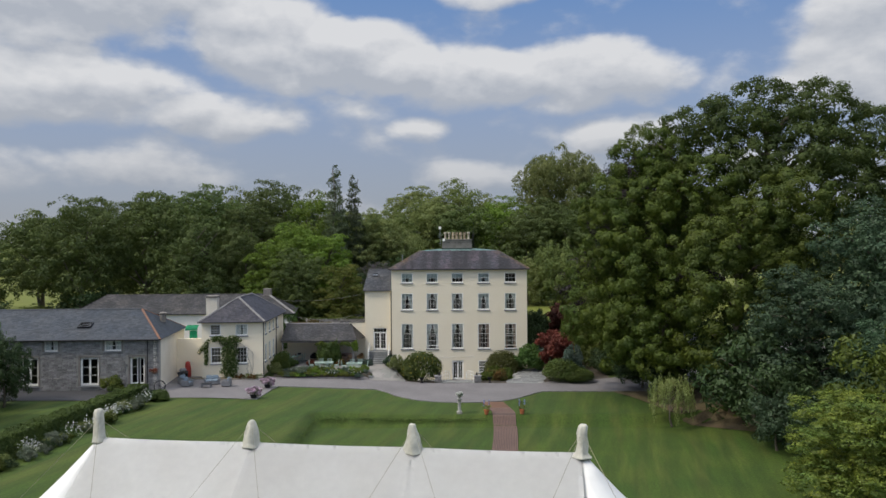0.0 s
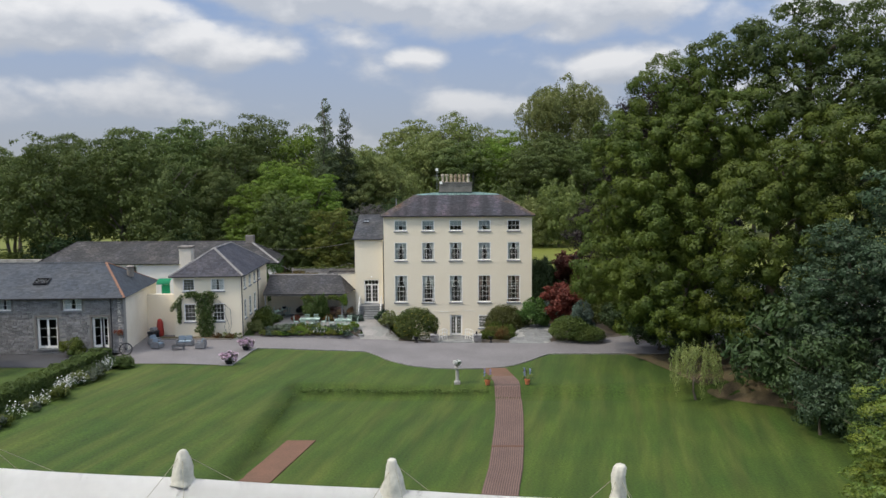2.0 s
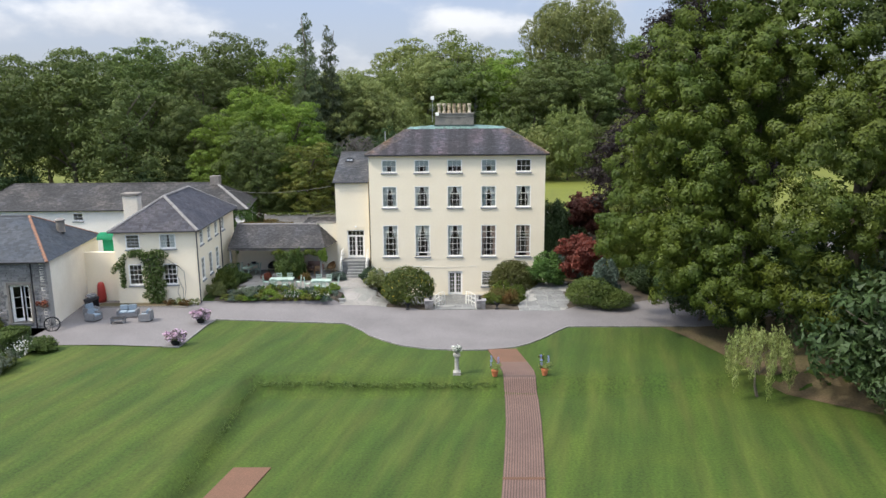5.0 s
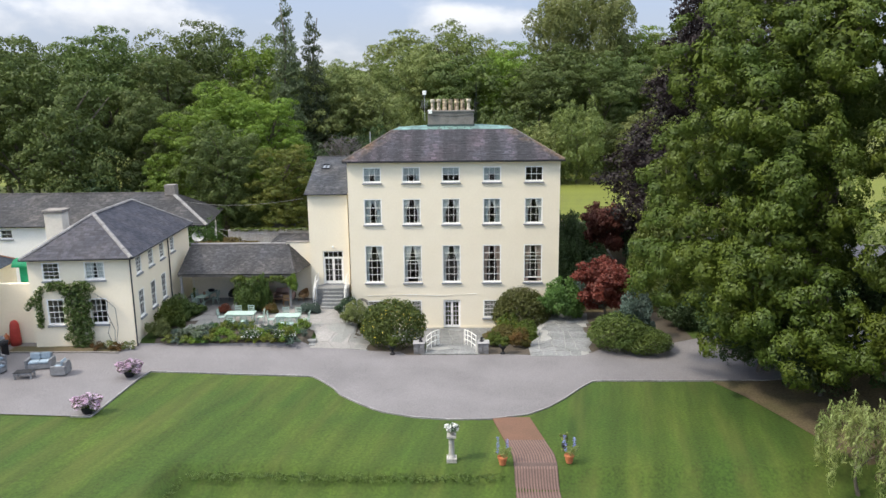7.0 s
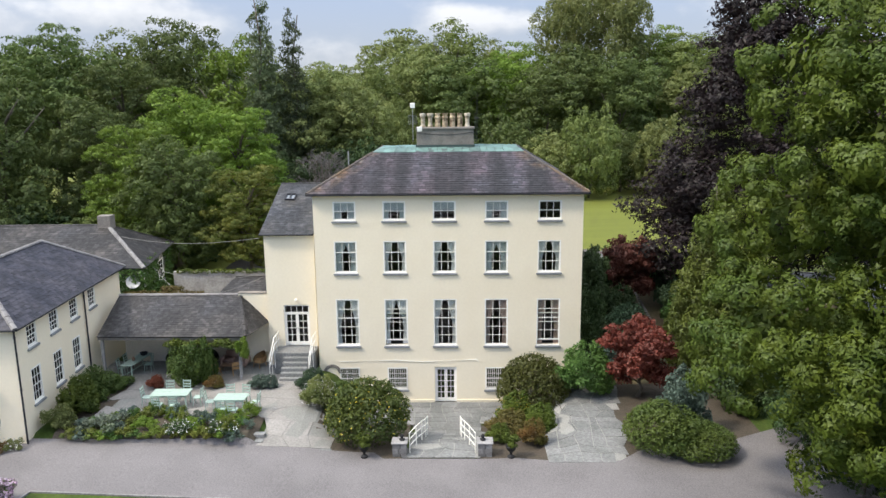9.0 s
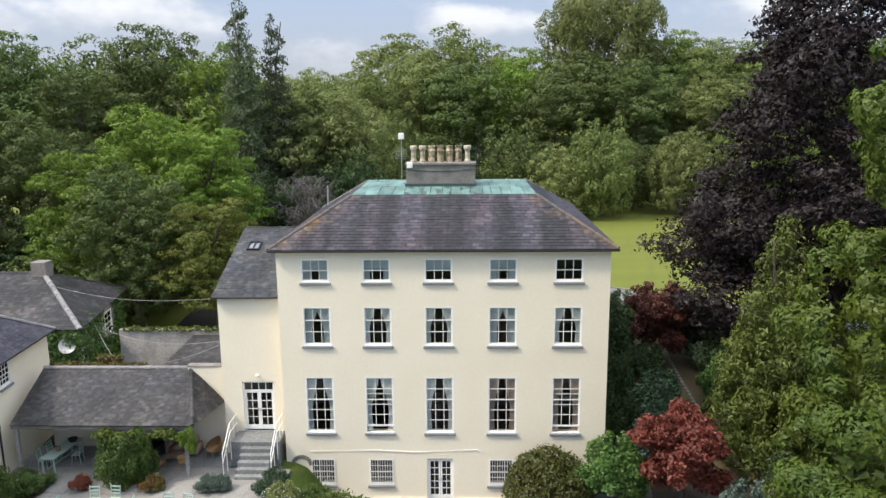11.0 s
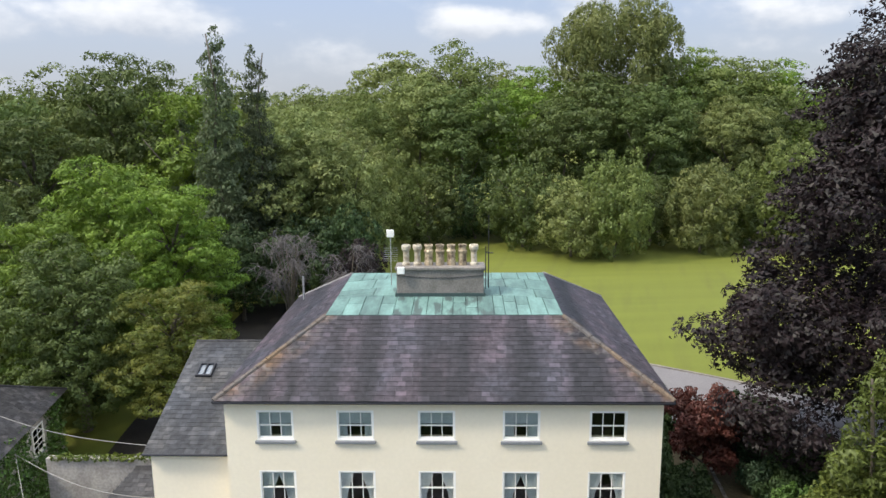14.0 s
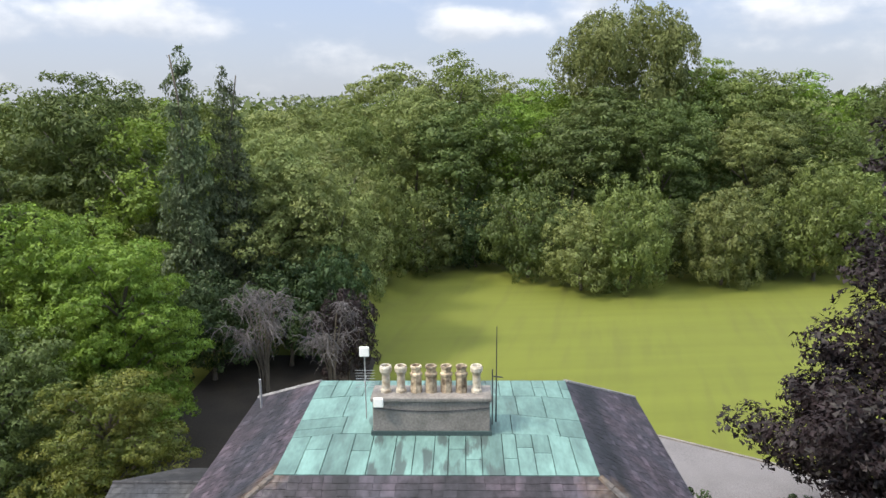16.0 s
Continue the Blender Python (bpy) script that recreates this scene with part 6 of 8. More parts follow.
tree_kind("grassy", crown_lobes(55, 26, 0.55, 0.0, 0.95, 0.45, 0.22, 0.4), 1300, 0.055, None, F_ASH, 56, droop=-1.6, aspect=0.22)
tree_kind("clump", crown_lobes(54, 30, 0.6, 0.0, 0.8, 0.5, 0.25, 0.4), 1200, 0.045, None, F_ASH, 53, droop=-0.8)
tree_kind("bloom", crown_lobes(55, 24, 0.6, 0.1, 0.85, 0.5, 0.3, 0.4), 90, 0.045, None, F_WHITE, 55, inner=0.0, aspect=0.9)
tree_kind("maple", crown_lobes(56, 110, 2.6, 0.5, 4.7, 0.55, 0.16, 0.4, 0.6), 12000, 0.105, (2.5, 0.14, 1, 2.2, 7), F_MAPLE, 54)
# conifers: tiers of drooping sprays


def conifer_lobes(seed, h, r, tiers, z0=0.6, taper=0.9, gappy=0.0, tuft=1.0):
    rs = random.Random(seed)
    out = []
    for k in range(tiers):
        t = (k + 0.5) / tiers
        z = lerp(z0, h, t)
        rr = r * (1 - t) ** taper + 0.15
        n = max(3, int(4 + rr * 4))
        for i in range(n):
            if rs.random() < gappy:
                continue
            a = i * 2 * math.pi / n + k * 1.3 + rs.uniform(-0.3, 0.3)
            q = rr * rs.uniform(0.62, 0.95)
            s = (0.24 * rr + 0.22) * tuft
            out.append((q * math.cos(a), q * math.sin(a), z + rs.uniform(-0.2, 0.2), s * 1.2, s * 1.2, s))
    out.append((0, 0, h * 0.4, r * 0.45, r * 0.45, h * 0.35))
    return out


cone = []
rng = random.Random(60)
for k in range(15):
    z = 0.7 + 0.74 * k
    r = 2.75 * (1 - (z / 12.0) ** 1.5) + 0.12
    for i in range(max(1, int(r * 3.2))):
        a = i * 2 * math.pi / max(1, int(r * 3.2)) + k * 1.9
        q = r * rng.uniform(0.5, 0.74)
        cone.append((q * math.cos(a), q * math.sin(a), z + rng.uniform(-0.3, 0.3), max(0.26, r * 0.36), max(0.42, r * 0.32)))
STOCK["golden_conifer"] = (clump_mesh("crown", cone, 0.34, 46, 0.098, F_CYPRESS, 61, flat=1.3, droop=1.6, aspect=0.45, jitter=0.4, thin=0.08, ragged=0.25), trunk_mesh(61, 11, 0.2, 1, 0.5, 0))
tree_kind("spruce", conifer_lobes(62, 27, 2.9, 26, 4, 0.6, 0.42, 1.1), 24000, 0.165, (26.5, 0.35, 1, 0.5, 0), F_DARK, 62, droop=2.4, spray=4, warp=3.0, aspect=0.52)
tree_kind("beech", crown_lobes(64, 300, 9.0, 2.6, 24.5, 0.26, 0.115, 0.55, 0.55) + [(-6.0 - 1.0 * (i % 5) + 0.3 * math.sin(i * 5), -5 + 1.7 * (i % 6), 2.6 + 0.9 * (i // 5) - 0.3 * (i % 5), 1.5, 1.5, 0.7) for i in range(30)] + [(-4.3 + 1.2 * math.sin(i * 2.7), -2.5 + 0.45 * i, 13.5 + 0.75 * (i * 5 % 9), 1.3, 1.3, 0.9) for i in range(13)], 140000, 0.115, (18, 0.5, 2, 8, 11), F_BEECH, 65, spray=4, warp=2.0, aspect=0.62, jitter=0.5, inner=0.4)
tree_kind("weeping", [(q * math.cos(a), q * math.sin(a), z - h * (0.5 + 0.4 * math.sin(5 * a)), 0.2 + 0.04 * h, 0.2 + 0.04 * h, h) for q, z, n, h in ((0.4, 3.7, 5, 0.3), (1.0, 3.6, 8, 0.5), (1.5, 3.2, 11, 0.9), (1.9, 2.7, 11, 1.1)) for a in [i * 2 * math.pi / n + q for i in range(n)]], 5200, 0.1, (3, 0.09, 1, 1, 4), F_ASH, 66, droop=2.5, aspect=0.28)

# the great lime and the tall trees beside the lawn; limb masses by place, height and half-sizes
GREAT = {
    "lime": ((20.5, 70.5), 0.75, 23, [(13.2, 69.6, 7.0, 3.0, 3.4), (14.6, 66.9, 3.7, 1.7, 1.4), (14.3, 71.5, 11.5, 2.9, 3.2), (15.8, 65.2, 6.6, 2.6, 3.2), (16.2, 65.4, 10.8, 3.0, 3.0), (15.2, 66.4, 14.2, 2.9, 2.4),
                                     (14.3, 69.0, 17.3, 3.0, 2.7), (18.6, 70.0, 21.8, 3.6, 3.0), (18.5, 66.5, 17.6, 3.0, 2.5), (22.5, 67.0, 19.0, 3.2, 2.6), (21.5, 73.0, 15.0, 4.0, 5.0), (17.4, 62.9, 4.6, 2.0, 2.6), (18.6, 70.2, 9.0, 2.9, 4.6)]),
    "oak": ((29.5, 70.0), 0.7, 24, [(23.5, 70.0, 24.3, 3.6, 2.7), (28.0, 69.0, 25.4, 4.2, 3.2), (32.8, 68.5, 25.4, 4.0, 3.0), (37.2, 68.0, 22.6, 4.2, 3.4), (26.5, 66.5, 20.5, 3.2, 2.6), (31.5, 65.0, 21.0, 3.6, 2.8),
                                    (36.0, 64.5, 18.0, 3.8, 3.0), (29.5, 70.0, 15.0, 5.0, 5.5), (40.5, 67.0, 16.0, 4.5, 5.0)]),
    "edge": ((24.0, 63.0), 0.5, 15, [(20.8, 60.4, 13.4, 2.9, 2.3), (20.0, 59.2, 9.6, 2.8, 2.8), (20.6, 59.2, 5.6, 2.4, 2.6), (24.0, 60.5, 15.2, 2.6, 2.2), (26.6, 60.8, 11.5, 3.0, 2.6), (24.5, 58.8, 8.4, 2.4, 2.2), (28.0, 61.5, 17.0, 3.2, 2.6)]),
}
BIG = "big trees beside the lawn"
for k, nm, lab, mt, lv, sz, cr in (("lime", "lime_tree", "huge lime with yellow-green foliage sweeping to the drive", F_LIME, 270, 0.076, 0.6),
                                   ("oak", "tree", "tall broad oak with a dense domed crown", F_OAK, 105, 0.115, 0.66),
                                   ("edge", "lime_tree", "tall leafy lime billowing over the lawn edge", F_LIME, 210, 0.086, 0.6)):
    (tx, ty), tr, th, ms = GREAT[k]
    local = [(x - tx, y - ty, z - land(tx, ty), r, h) for x, y, z, r, h in ms]
    STOCK[k] = (clump_mesh("crown", local, cr, lv, sz, mt, 200 + len(ms), flat=0.85, thin=0.04 if k == "oak" else 0.1, ragged=0.12, jitter=0.27, pack=3.0, core=58), limb_meshes(local, th, tr))
    plant(nm, k, tx, ty, 1.0, 1.0, lab, "tree", group=BIG, rz=0)
for k, x, y, sx, sz, mt, lab in (
        ("near_b", 44.0, 66, 1.05, 0.85, F_OAK, "tall broad oak with a dense green crown"),
        ("near_b", 33.0, 57.0, 0.9, 0.80, F_BLUE, "leafy blue-green tree at the lawn edge"),
        ("near_b", 26.0, 55.0, 0.72, 0.56, F_BLUE, "low blue-green tree at the lawn edge"),
        ("near_a", 29.5, 46.5, 0.70, 0.50, F_BLUE, "low leafy tree at the lawn edge")):
    plant("tree", k, x, y, sx, sz, lab, "tree", mt, group=BIG)
plant("tree", "near_a", 21.2, 38.5, 0.6, 0.33, "bright yellow-green shrub tree beside the lawn", "tree", F_BRIGHT)
plant("tree", "skirt", 25.6, 39.6, 0.95, 1.15, "yellow-green shrub tree beside the lawn", "tree", F_LIME)
for x, y, s, mt in ((17.6, 70.5, 0.5, F_DARK), (19.2, 66.5, 0.42, F_DARK), (22.3, 56.0, 0.8, F_DARK), (23.0, 62.5, 0.6, F_DARK), (20.5, 72.5, 0.6, F_DARK), (24.5, 70.5, 0.65, F_DARK), (17.5, 75.5, 0.35, F_DARK), (22.6, 52.0, 0.6, F_DARK), (25.5, 47.5, 0.6, F_BLUE), (21.6, 50.2, 0.40, F_BLUE), (22.8, 46.8, 0.40, F_DARK), (24.2, 44.2, 0.4, F_BLUE)):
    plant("laurel", "thicket", x, y, s, s * 1.05, "dense dark laurel under the tall trees", "shrub", mt, group="laurels")
plant("weeping_tree", "weeping", 16.9, 58.4, 0.85, 1.0, "small weeping tree with trailing pale foliage", "tree", F_PALE)
plant("tree", "skirt_b", -37.6, 60.0, 0.42, 0.6, "dark leafy shrub tree beside the hedge", "tree", F_DARK)
# beside and behind the house
plant("copper_beech", "beech", 26.2, 98.5, 1.1, 1.12, "large copper beech with dark purple leaves", "tree", F_BEECH, rz=0)
plant("conifer", "golden_conifer", 16.3, 85.0, 1.12, 1.03, "golden-green conical conifer beside the house", "tree", F_CYPRESS)
plant("japanese_maple", "maple", 10.8, 81.0, 0.85, 0.95, "rounded red Japanese maple", "tree", F_MAPLE)
plant("japanese_maple", "maple", 14.0, 96.8, 0.85, 1.12, "upright red Japanese maple behind the house", "tree", F_CRIMSON)
plant("purple_plum", "skirt_b", -7.8, 120.5, 0.5, 0.78, "purple-leaved plum tree behind the house", "tree", F_BEECH)
# dark foliage added as the hollow's back wall, where only shade lies
for x, y, sx, sz in ((-13.2, 124.5, 0.8, 0.9), (-18.5, 121.5, 0.8, 0.9), (-9.8, 126.0, 0.7, 1.0)):
    plant("laurel", "skirt_b", x, y, sx, sz, "dark foliage put in to deepen the shade behind the house", "shrub", F_DARK, group="rear laurels")
plant("tree", "layered", -19.5, 109.5, 0.62, 0.66, "bright layered tree over the shaded hollow", "tree", F_GOLD)
# hollow floor, with the canopy's shade put into its colour
sheet("leaf_litter", [-19.5 + i for i in range(14)], lambda x: 97.5, lambda x: 127.0, 24, 0.06, M_HOLLOW, "ground under the trees, coloured near-black for their shade", "soil")
# woods behind, in ragged rows
rng = random.Random(3)
# leaf colours carry light and shade: darker on set-back trees, paler in front
WOOD = [(-4, 160, 12, F_WOODDARK), (2.5, 163, 11, F_DARK), (-9, 151, 15, F_WOOD), (9, 157, 14, F_WOODDARK), (14.5, 151, 11, F_ASH), (20, 150.5, 15, F_WOOD), (26, 157, 11, F_WOODDARK), (31.5, 153, 13, F_ASH), (37.5, 158, 12, F_WOODDARK), (43, 155, 16, F_WOOD), (50, 160, 14, F_WOOD)]
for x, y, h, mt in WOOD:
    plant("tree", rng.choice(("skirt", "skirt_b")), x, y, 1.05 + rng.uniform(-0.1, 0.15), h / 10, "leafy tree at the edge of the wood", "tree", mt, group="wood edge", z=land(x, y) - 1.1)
TALL = [(-14, 166, 23), (-6, 172, 26), (1, 168, 24), (8, 174, 25), (15, 165, 22), (21, 172, 26), (27, 166, 24), (33, 172, 26), (40, 168, 22), (47, 174, 22), (55, 168, 20), (63, 174, 28), (44, 182, 29),
        (-10, 188, 30), (-1, 186, 33), (7, 190, 29), (14, 188, 28), (31, 190, 31), (39, 188, 31), (48, 190, 28), (58, 192, 29), (72, 186, 26), (-33, 214, 25), (-43, 211, 23), (-24, 219, 24), (84, 190, 22), (96, 186, 24)]
# alternate front-row trees get darker leaves, standing for shade between crowns
for x, y, h in TALL:
    k = ("far_a", "far_b", "far_c", "far_d")[int(rng.random() * 4)]
    plant("tree", k, x, y, h / 22 * rng.uniform(0.95, 1.2) * (1.1 if h > 38 else 1), h / 23, "tall woodland tree with a full summer crown", "tree", F_WOODDARK if y < 180 and int(x) % 2 else rng.choice((F_WOOD, F_ASH, F_ASH, F_GOLD)), group="woods")
plant("tree", "far_dome", 26, 181, 1.1, 1.68, "great domed tree above the woods", "tree", F_ASH, group="woods")
LEFT = [(-15.9, 99.5, 10.5, F_TURN), (-22, 100.5, 13, F_WOODDARK), (-26, 103, 14, F_GOLD), (-31, 107, 16, F_WOOD), (-38, 104, 19, F_WOOD), (-46, 108, 21, F_WOOD), (-54, 104, 20, F_ASH), (-62, 108, 18, F_WOOD), (-71, 106, 16, F_WOOD),
        (-24, 112, 17, F_GOLD), (-33, 117, 20, F_GOLD), (-42, 120, 23, F_WOOD), (-50, 118, 22, F_WOOD), (-60, 120, 21, F_WOOD), (-70, 122, 19, F_ASH), (-82, 116, 17, F_WOOD), (-94, 122, 17, F_WOOD),
        (-14.5, 129, 17, F_DARK), (-10.0, 130, 16, F_WOOD), (-15, 131, 19, F_WOOD), (-26, 132, 23, F_GOLD), (-34, 136, 25, F_ASH), (-44, 138, 24, F_WOOD), (-54, 136, 22, F_WOOD), (-12, 142, 18, F_ASH), (-20, 146, 19, F_WOOD), (-30, 150, 24, F_WOOD),
        (-17, 158, 18, F_ASH), (-66, 138, 20, F_WOOD), (-80, 140, 18, F_WOOD), (-42, 156, 24, F_WOOD), (-26, 170, 19, F_WOOD), (-38, 176, 20, F_ASH), (-52, 160, 20, F_WOOD)]
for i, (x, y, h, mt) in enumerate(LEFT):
    # darker leaves on the left, paler ones behind on the right
    mt = F_WOODDARK if x < -30 and (y < 121 or i % 2) else F_ASH if x > -24 and y > 122 else mt
    near = i < 4 or i in (9, 10)
    plant("tree", ("layered", "near_a")[i % 2] if near else ("far_a", "far_b", "far_c", "far_d")[i % 4], x, y, h / 20 * rng.uniform(0.85, 1.1) * (0.88 if near else 1), h / 21.4 * (0.95 if near else 1), "woodland tree with a full summer crown", "tree", mt, group="woods")
for x, y, s in ((-20.8, 124.7, 1.0), (-17.9, 127.0, 0.94), (-25.5, 129, 0.72)):
    plant("spruce", "spruce", x, y, s * 0.8, s * 0.94, "tall ragged spruce with drooping branches", "tree", F_SPRUCE, group="spruces")
# low cover that closes the feet of the woods
for i in range(-6, 11):
    x = -78 + i * 5.4
    plant("undergrowth", "thicket", x, 99 + 3 * math.sin(i * 2.1) + (6 if x < -30 else 3), 0.75, 0.55 + 0.15 * math.sin(i * 1.7), "dark undergrowth at the foot of the wood", "shrub", F_DARK if i % 3 else F_WOOD, group="undergrowth")
# distant woods on the skyline
rs = np.random.RandomState(8)
far = [(x, y, 8 + step01(y, 260, 1700) * 20, rs.uniform(9, 18), rs.uniform(9, 18), rs.uniform(12, 19)) for x, y in zip(np.linspace(-620, 620, 130), rs.uniform(330, 520, 130))]
far += [(x, y, 8 + step01(y, 260, 1700) * 20, rs.uniform(30, 60), rs.uniform(20, 40), rs.uniform(10, 17)) for x, y in zip(np.linspace(-1500, 1500, 90), rs.uniform(900, 1500, 90))]
me = leaf_mesh("distant_woods", far, 32000, 3.0, F_WOODDARK, 77, inner=0.0)
tagged(new("distant_woods", me), "distant wooded skyline beyond the fields", "woods", kind="stuff")

# ---- the marquee ----
tent = base("marquee", pose(-4.5, 28.3, -0.75, 0, 0, -7.1), "large white canvas marquee with four peaks", "marquee")
TX = (-10.18, -3.67, 2.82, 9.13)
RH, EH, DY = 6.55, 2.4, 5.6


def canvas(x0, x1, side):
    bm = bmesh.new()
    n, k = 30, 24
    rows = []
    for j in range(k + 1):
        t = j / k
        row = []
        for i in range(n + 1):
            s = i / n
            sag = 0.035 * math.sin(math.pi * s) * (1 - t) + 0.22 * math.sin(math.pi * t) * (0.6 + 0.4 * math.sin(math.pi * s))
            row.append(bm.verts.new((lerp(x0, x1, s), side * DY * t, lerp(RH, EH, t) - sag - (0.05 if side > 0 else 0))))
        rows.append(row)
    for a, b in zip(rows, rows[1:]):
        for i in range(n):
            bm.faces.new((a[i], a[i + 1], b[i + 1], b[i])[::-side])
    bmesh.ops.solidify(bm, geom=bm.faces[:], thickness=0.03)
    smooth(part("roof_panel", bm, M_CANVAS, tent))


for a, b in zip(TX, TX[1:]):
    canvas(a, b, -1), canvas(a, b, 1)
for x, s in ((TX[0], -1), (TX[-1], 1)):
    bm = bmesh.new()
    n, k = 12, 8
    rows = []
    for j in range(k + 1):
        t = j / k
        rows.append([bm.verts.new((x + s * (5.0 * t * math.sin(math.pi * i / n) ** 0.7), -DY * t * math.cos(math.pi * i / n), lerp(RH, EH, t) - 0.5 * math.sin(math.pi * t))) for i in range(n + 1)])
    for a, b in zip(rows, rows[1:]):
        for i in range(n):
            bm.faces.new((a[i], a[i + 1], b[i + 1], b[i]))
    bmesh.ops.remove_doubles(bm, verts=bm.verts[:], dist=1e-4)
    bmesh.ops.solidify(bm, geom=bm.faces[:], thickness=0.03)
    smooth(part("roof_end", bm, M_CANVAS, tent))
bm = bmesh.new()
out = [(TX[0], -DY), (TX[-1], -DY)] + [(TX[-1] + 5 * math.sin(math.pi * i / 10) ** 0.7, -DY * math.cos(math.pi * i / 10)) for i in range(1, 10)] + [(TX[-1], DY), (TX[0], DY)] + [(TX[0] - 5 * math.sin(math.pi * i / 10) ** 0.7, DY * math.cos(math.pi * i / 10)) for i in range(1, 10)]
lo, hi = [bm.verts.new((x, y, 0)) for x, y in out], [bm.verts.new((x, y, EH - 0.03)) for x, y in out]
for i in range(len(out)):
    j = (i + 1) % len(out)
    bm.faces.new((lo[i], lo[j], hi[j], hi[i]))
bmesh.ops.solidify(bm, geom=bm.faces[:], thickness=0.03)
part("side_canvas", bm, M_CANVAS, tent)
SLEEVES = ([(0.30, -0.16), (0.28, -0.13), (0.23, 0.1), (0.20, 0.45), (0.19, 0.8), (0.18, 1.02), (0.13, 1.13), (0.03, 1.17)],
           [(0.37, -0.16), (0.34, -0.13), (0.31, 0.02), (0.27, 0.3), (0.20, 0.6), (0.14, 0.78), (0.08, 0.86), (0.03, 0.88)],
           [(0.38, -0.2), (0.35, -0.17), (0.34, 0.0), (0.27, 0.3), (0.19, 0.62), (0.12, 0.84), (0.10, 0.88), (0.03, 0.86)],
           [(0.38, -0.16), (0.34, -0.13), (0.22, 0.0), (0.19, 0.3), (0.18, 0.7), (0.16, 0.95), (0.10, 1.04), (0.03, 1.03)])
for k, x in enumerate(TX):
    bm = bmesh.new()
    lathe(bm, SLEEVES[k], 24, (x, 0, RH))
    for v in bm.verts:
        th = math.atan2(v.co.y, v.co.x - x)
        g = 1 + 0.10 * math.sin(5 * th + k + 3 * v.co.z) + 0.07 * math.sin(9 * th - 2 * k + 5 * v.co.z)
        v.co.x, v.co.y = x + (v.co.x - x) * g, v.co.y * g
        v.co.x += 0.025 * math.sin(v.co.z * 9 + k) + 0.02 * math.sin(v.co.y * 30 + k) + 0.06 * math.sin(k * 2.3) * max(0, v.co.z - RH)
    smooth(part("peak_cover", bm, M_SLEEVE, tent, "gathered canvas sleeve round the pole head"))
    bm = bmesh.new()
    tube(bm, [(x, 0, 0), (x, 0, RH - 0.3)], 0.06, 8)
    part("pole", bm, M_WOOD, tent)
    for sx in (-1, 1):
        bm = bmesh.new()
        tube(bm, [(x, 0, RH + 0.75), (x + sx * 2.6, -DY + 0.6, EH + 0.55), (x + sx * 3.0, -DY - 1.2, 0)], 0.008, 4)
        part("guy_rope", bm, M_ROPE, tent)
    for sx in (-1, 1):
        bm = bmesh.new()
        tube(bm, [(x, 0, RH + 0.75), (x + sx * 3.0, DY + 3.4, 0)], 0.011, 4)
        part("guy_rope", bm, M_ROPE, tent)

# ---- drive edging, paths and paving ----
bm = bmesh.new()
prev = None
for i in range(200):
    x = -18.6 + i * 0.2
    y = curve_at(LAWN_EDGE, x)
    p = Vector((x, y, land(x, y)))
    if prev:
        d = (p - prev).normalized()
        s = Vector((-d.y, d.x, 0)) * 0.04
        lo = [bm.verts.new(q + Vector((0, 0, -0.1))) for q in (prev - s, p - s, p + s, prev + s)]
        hi = [bm.verts.new(q + Vector((0, 0, 0.075))) for q in (prev - s, p - s, p + s, prev + s)]
        bm.faces.new(hi)
        for k in range(4):
            bm.faces.new((lo[k], lo[(k + 1) % 4], hi[(k + 1) % 4], hi[k]))
    prev = p
tagged(part("kerb", bm, M_RIDGE), "low pale stone kerb along the lawn", "kerb", kind="structure")

MAT_MID = [(28, 0.6), (36, 1.35), (40, 1.85), (43.6, 2.35), (46, 2.72), (49, 3.02), (52, 3.3), (55, 3.55), (58, 3.72), (60.5, 3.72), (62.5, 3.35), (64.5, 2.98)]


def strip(name, y0, y1, mid, half, lift, mt, label, category):
    n = max(2, int((y1 - y0) / 0.25))
    me = bpy.data.meshes.new(name)
    vs, fs = [], []
    for i in range(n + 1):
        y = lerp(y0, y1, i / n)
        for s in (-1, 1):
            x = mid(y) + s * half
            vs += [(x, y, land(x, y) + lift), (x, y, land(x, y) - 0.02)]
        if i:
            a, b = 4 * i - 4, 4 * i
            fs += [(a, a + 2, b + 2, b), (a + 1, a, b, b + 1), (a + 2, a + 3, b + 3, b + 2)]
    me.from_pydata(vs, [], fs)
    me.materials.append(mt)
    return tagged(new(name, me), label, category, kind="structure")


runner = strip("path_runner", 30, 61.9, lambda y: curve_at(MAT_MID, y), 0.93, 0.05, M_COIRB, "ribbed reddish-brown matting laid over the lawn", "path")
strip("path_mat", 61.9, 64.4, lambda y: curve_at(MAT_MID, y), 0.93, 0.055, M_COIR, "plain brown coir mat at the drive", "path")
strip("lawn_mat", 38, 50.1, lambda y: lerp(-9.25, -11.0, (50.1 - y) / 9.2), 0.86, 0.05, M_COIR, "plain brown coir mat on the lawn", "mat")
# ribs of the matting, along its length
vs, fs = [], []
for r in range(15):
    off = lerp(-0.86, 0.86, r / 14)
    for i in range(66):
        y0, y1 = 30 + i * 0.49, 30 + (i + 1) * 0.49
        if y1 > 61.9:
            break
        k = len(vs)
        for y in (y0, y1):
            for dx, dz in ((-0.036, 0.055), (0.036, 0.055), (-0.03, 0.085), (0.03, 0.085)):
                x = curve_at(MAT_MID, y) + off + dx
                vs.append((x, y, land(x, y) + dz))
        fs += [(k + 2, k + 3, k + 7, k + 6), (k, k + 2, k + 6, k + 4), (k + 3, k + 1, k + 5, k + 7)]
me = bpy.data.meshes.new("matting_ribs")
me.from_pydata(vs, [], fs)
me.materials.append(M_RIB)
ob = new("matting_ribs", me)
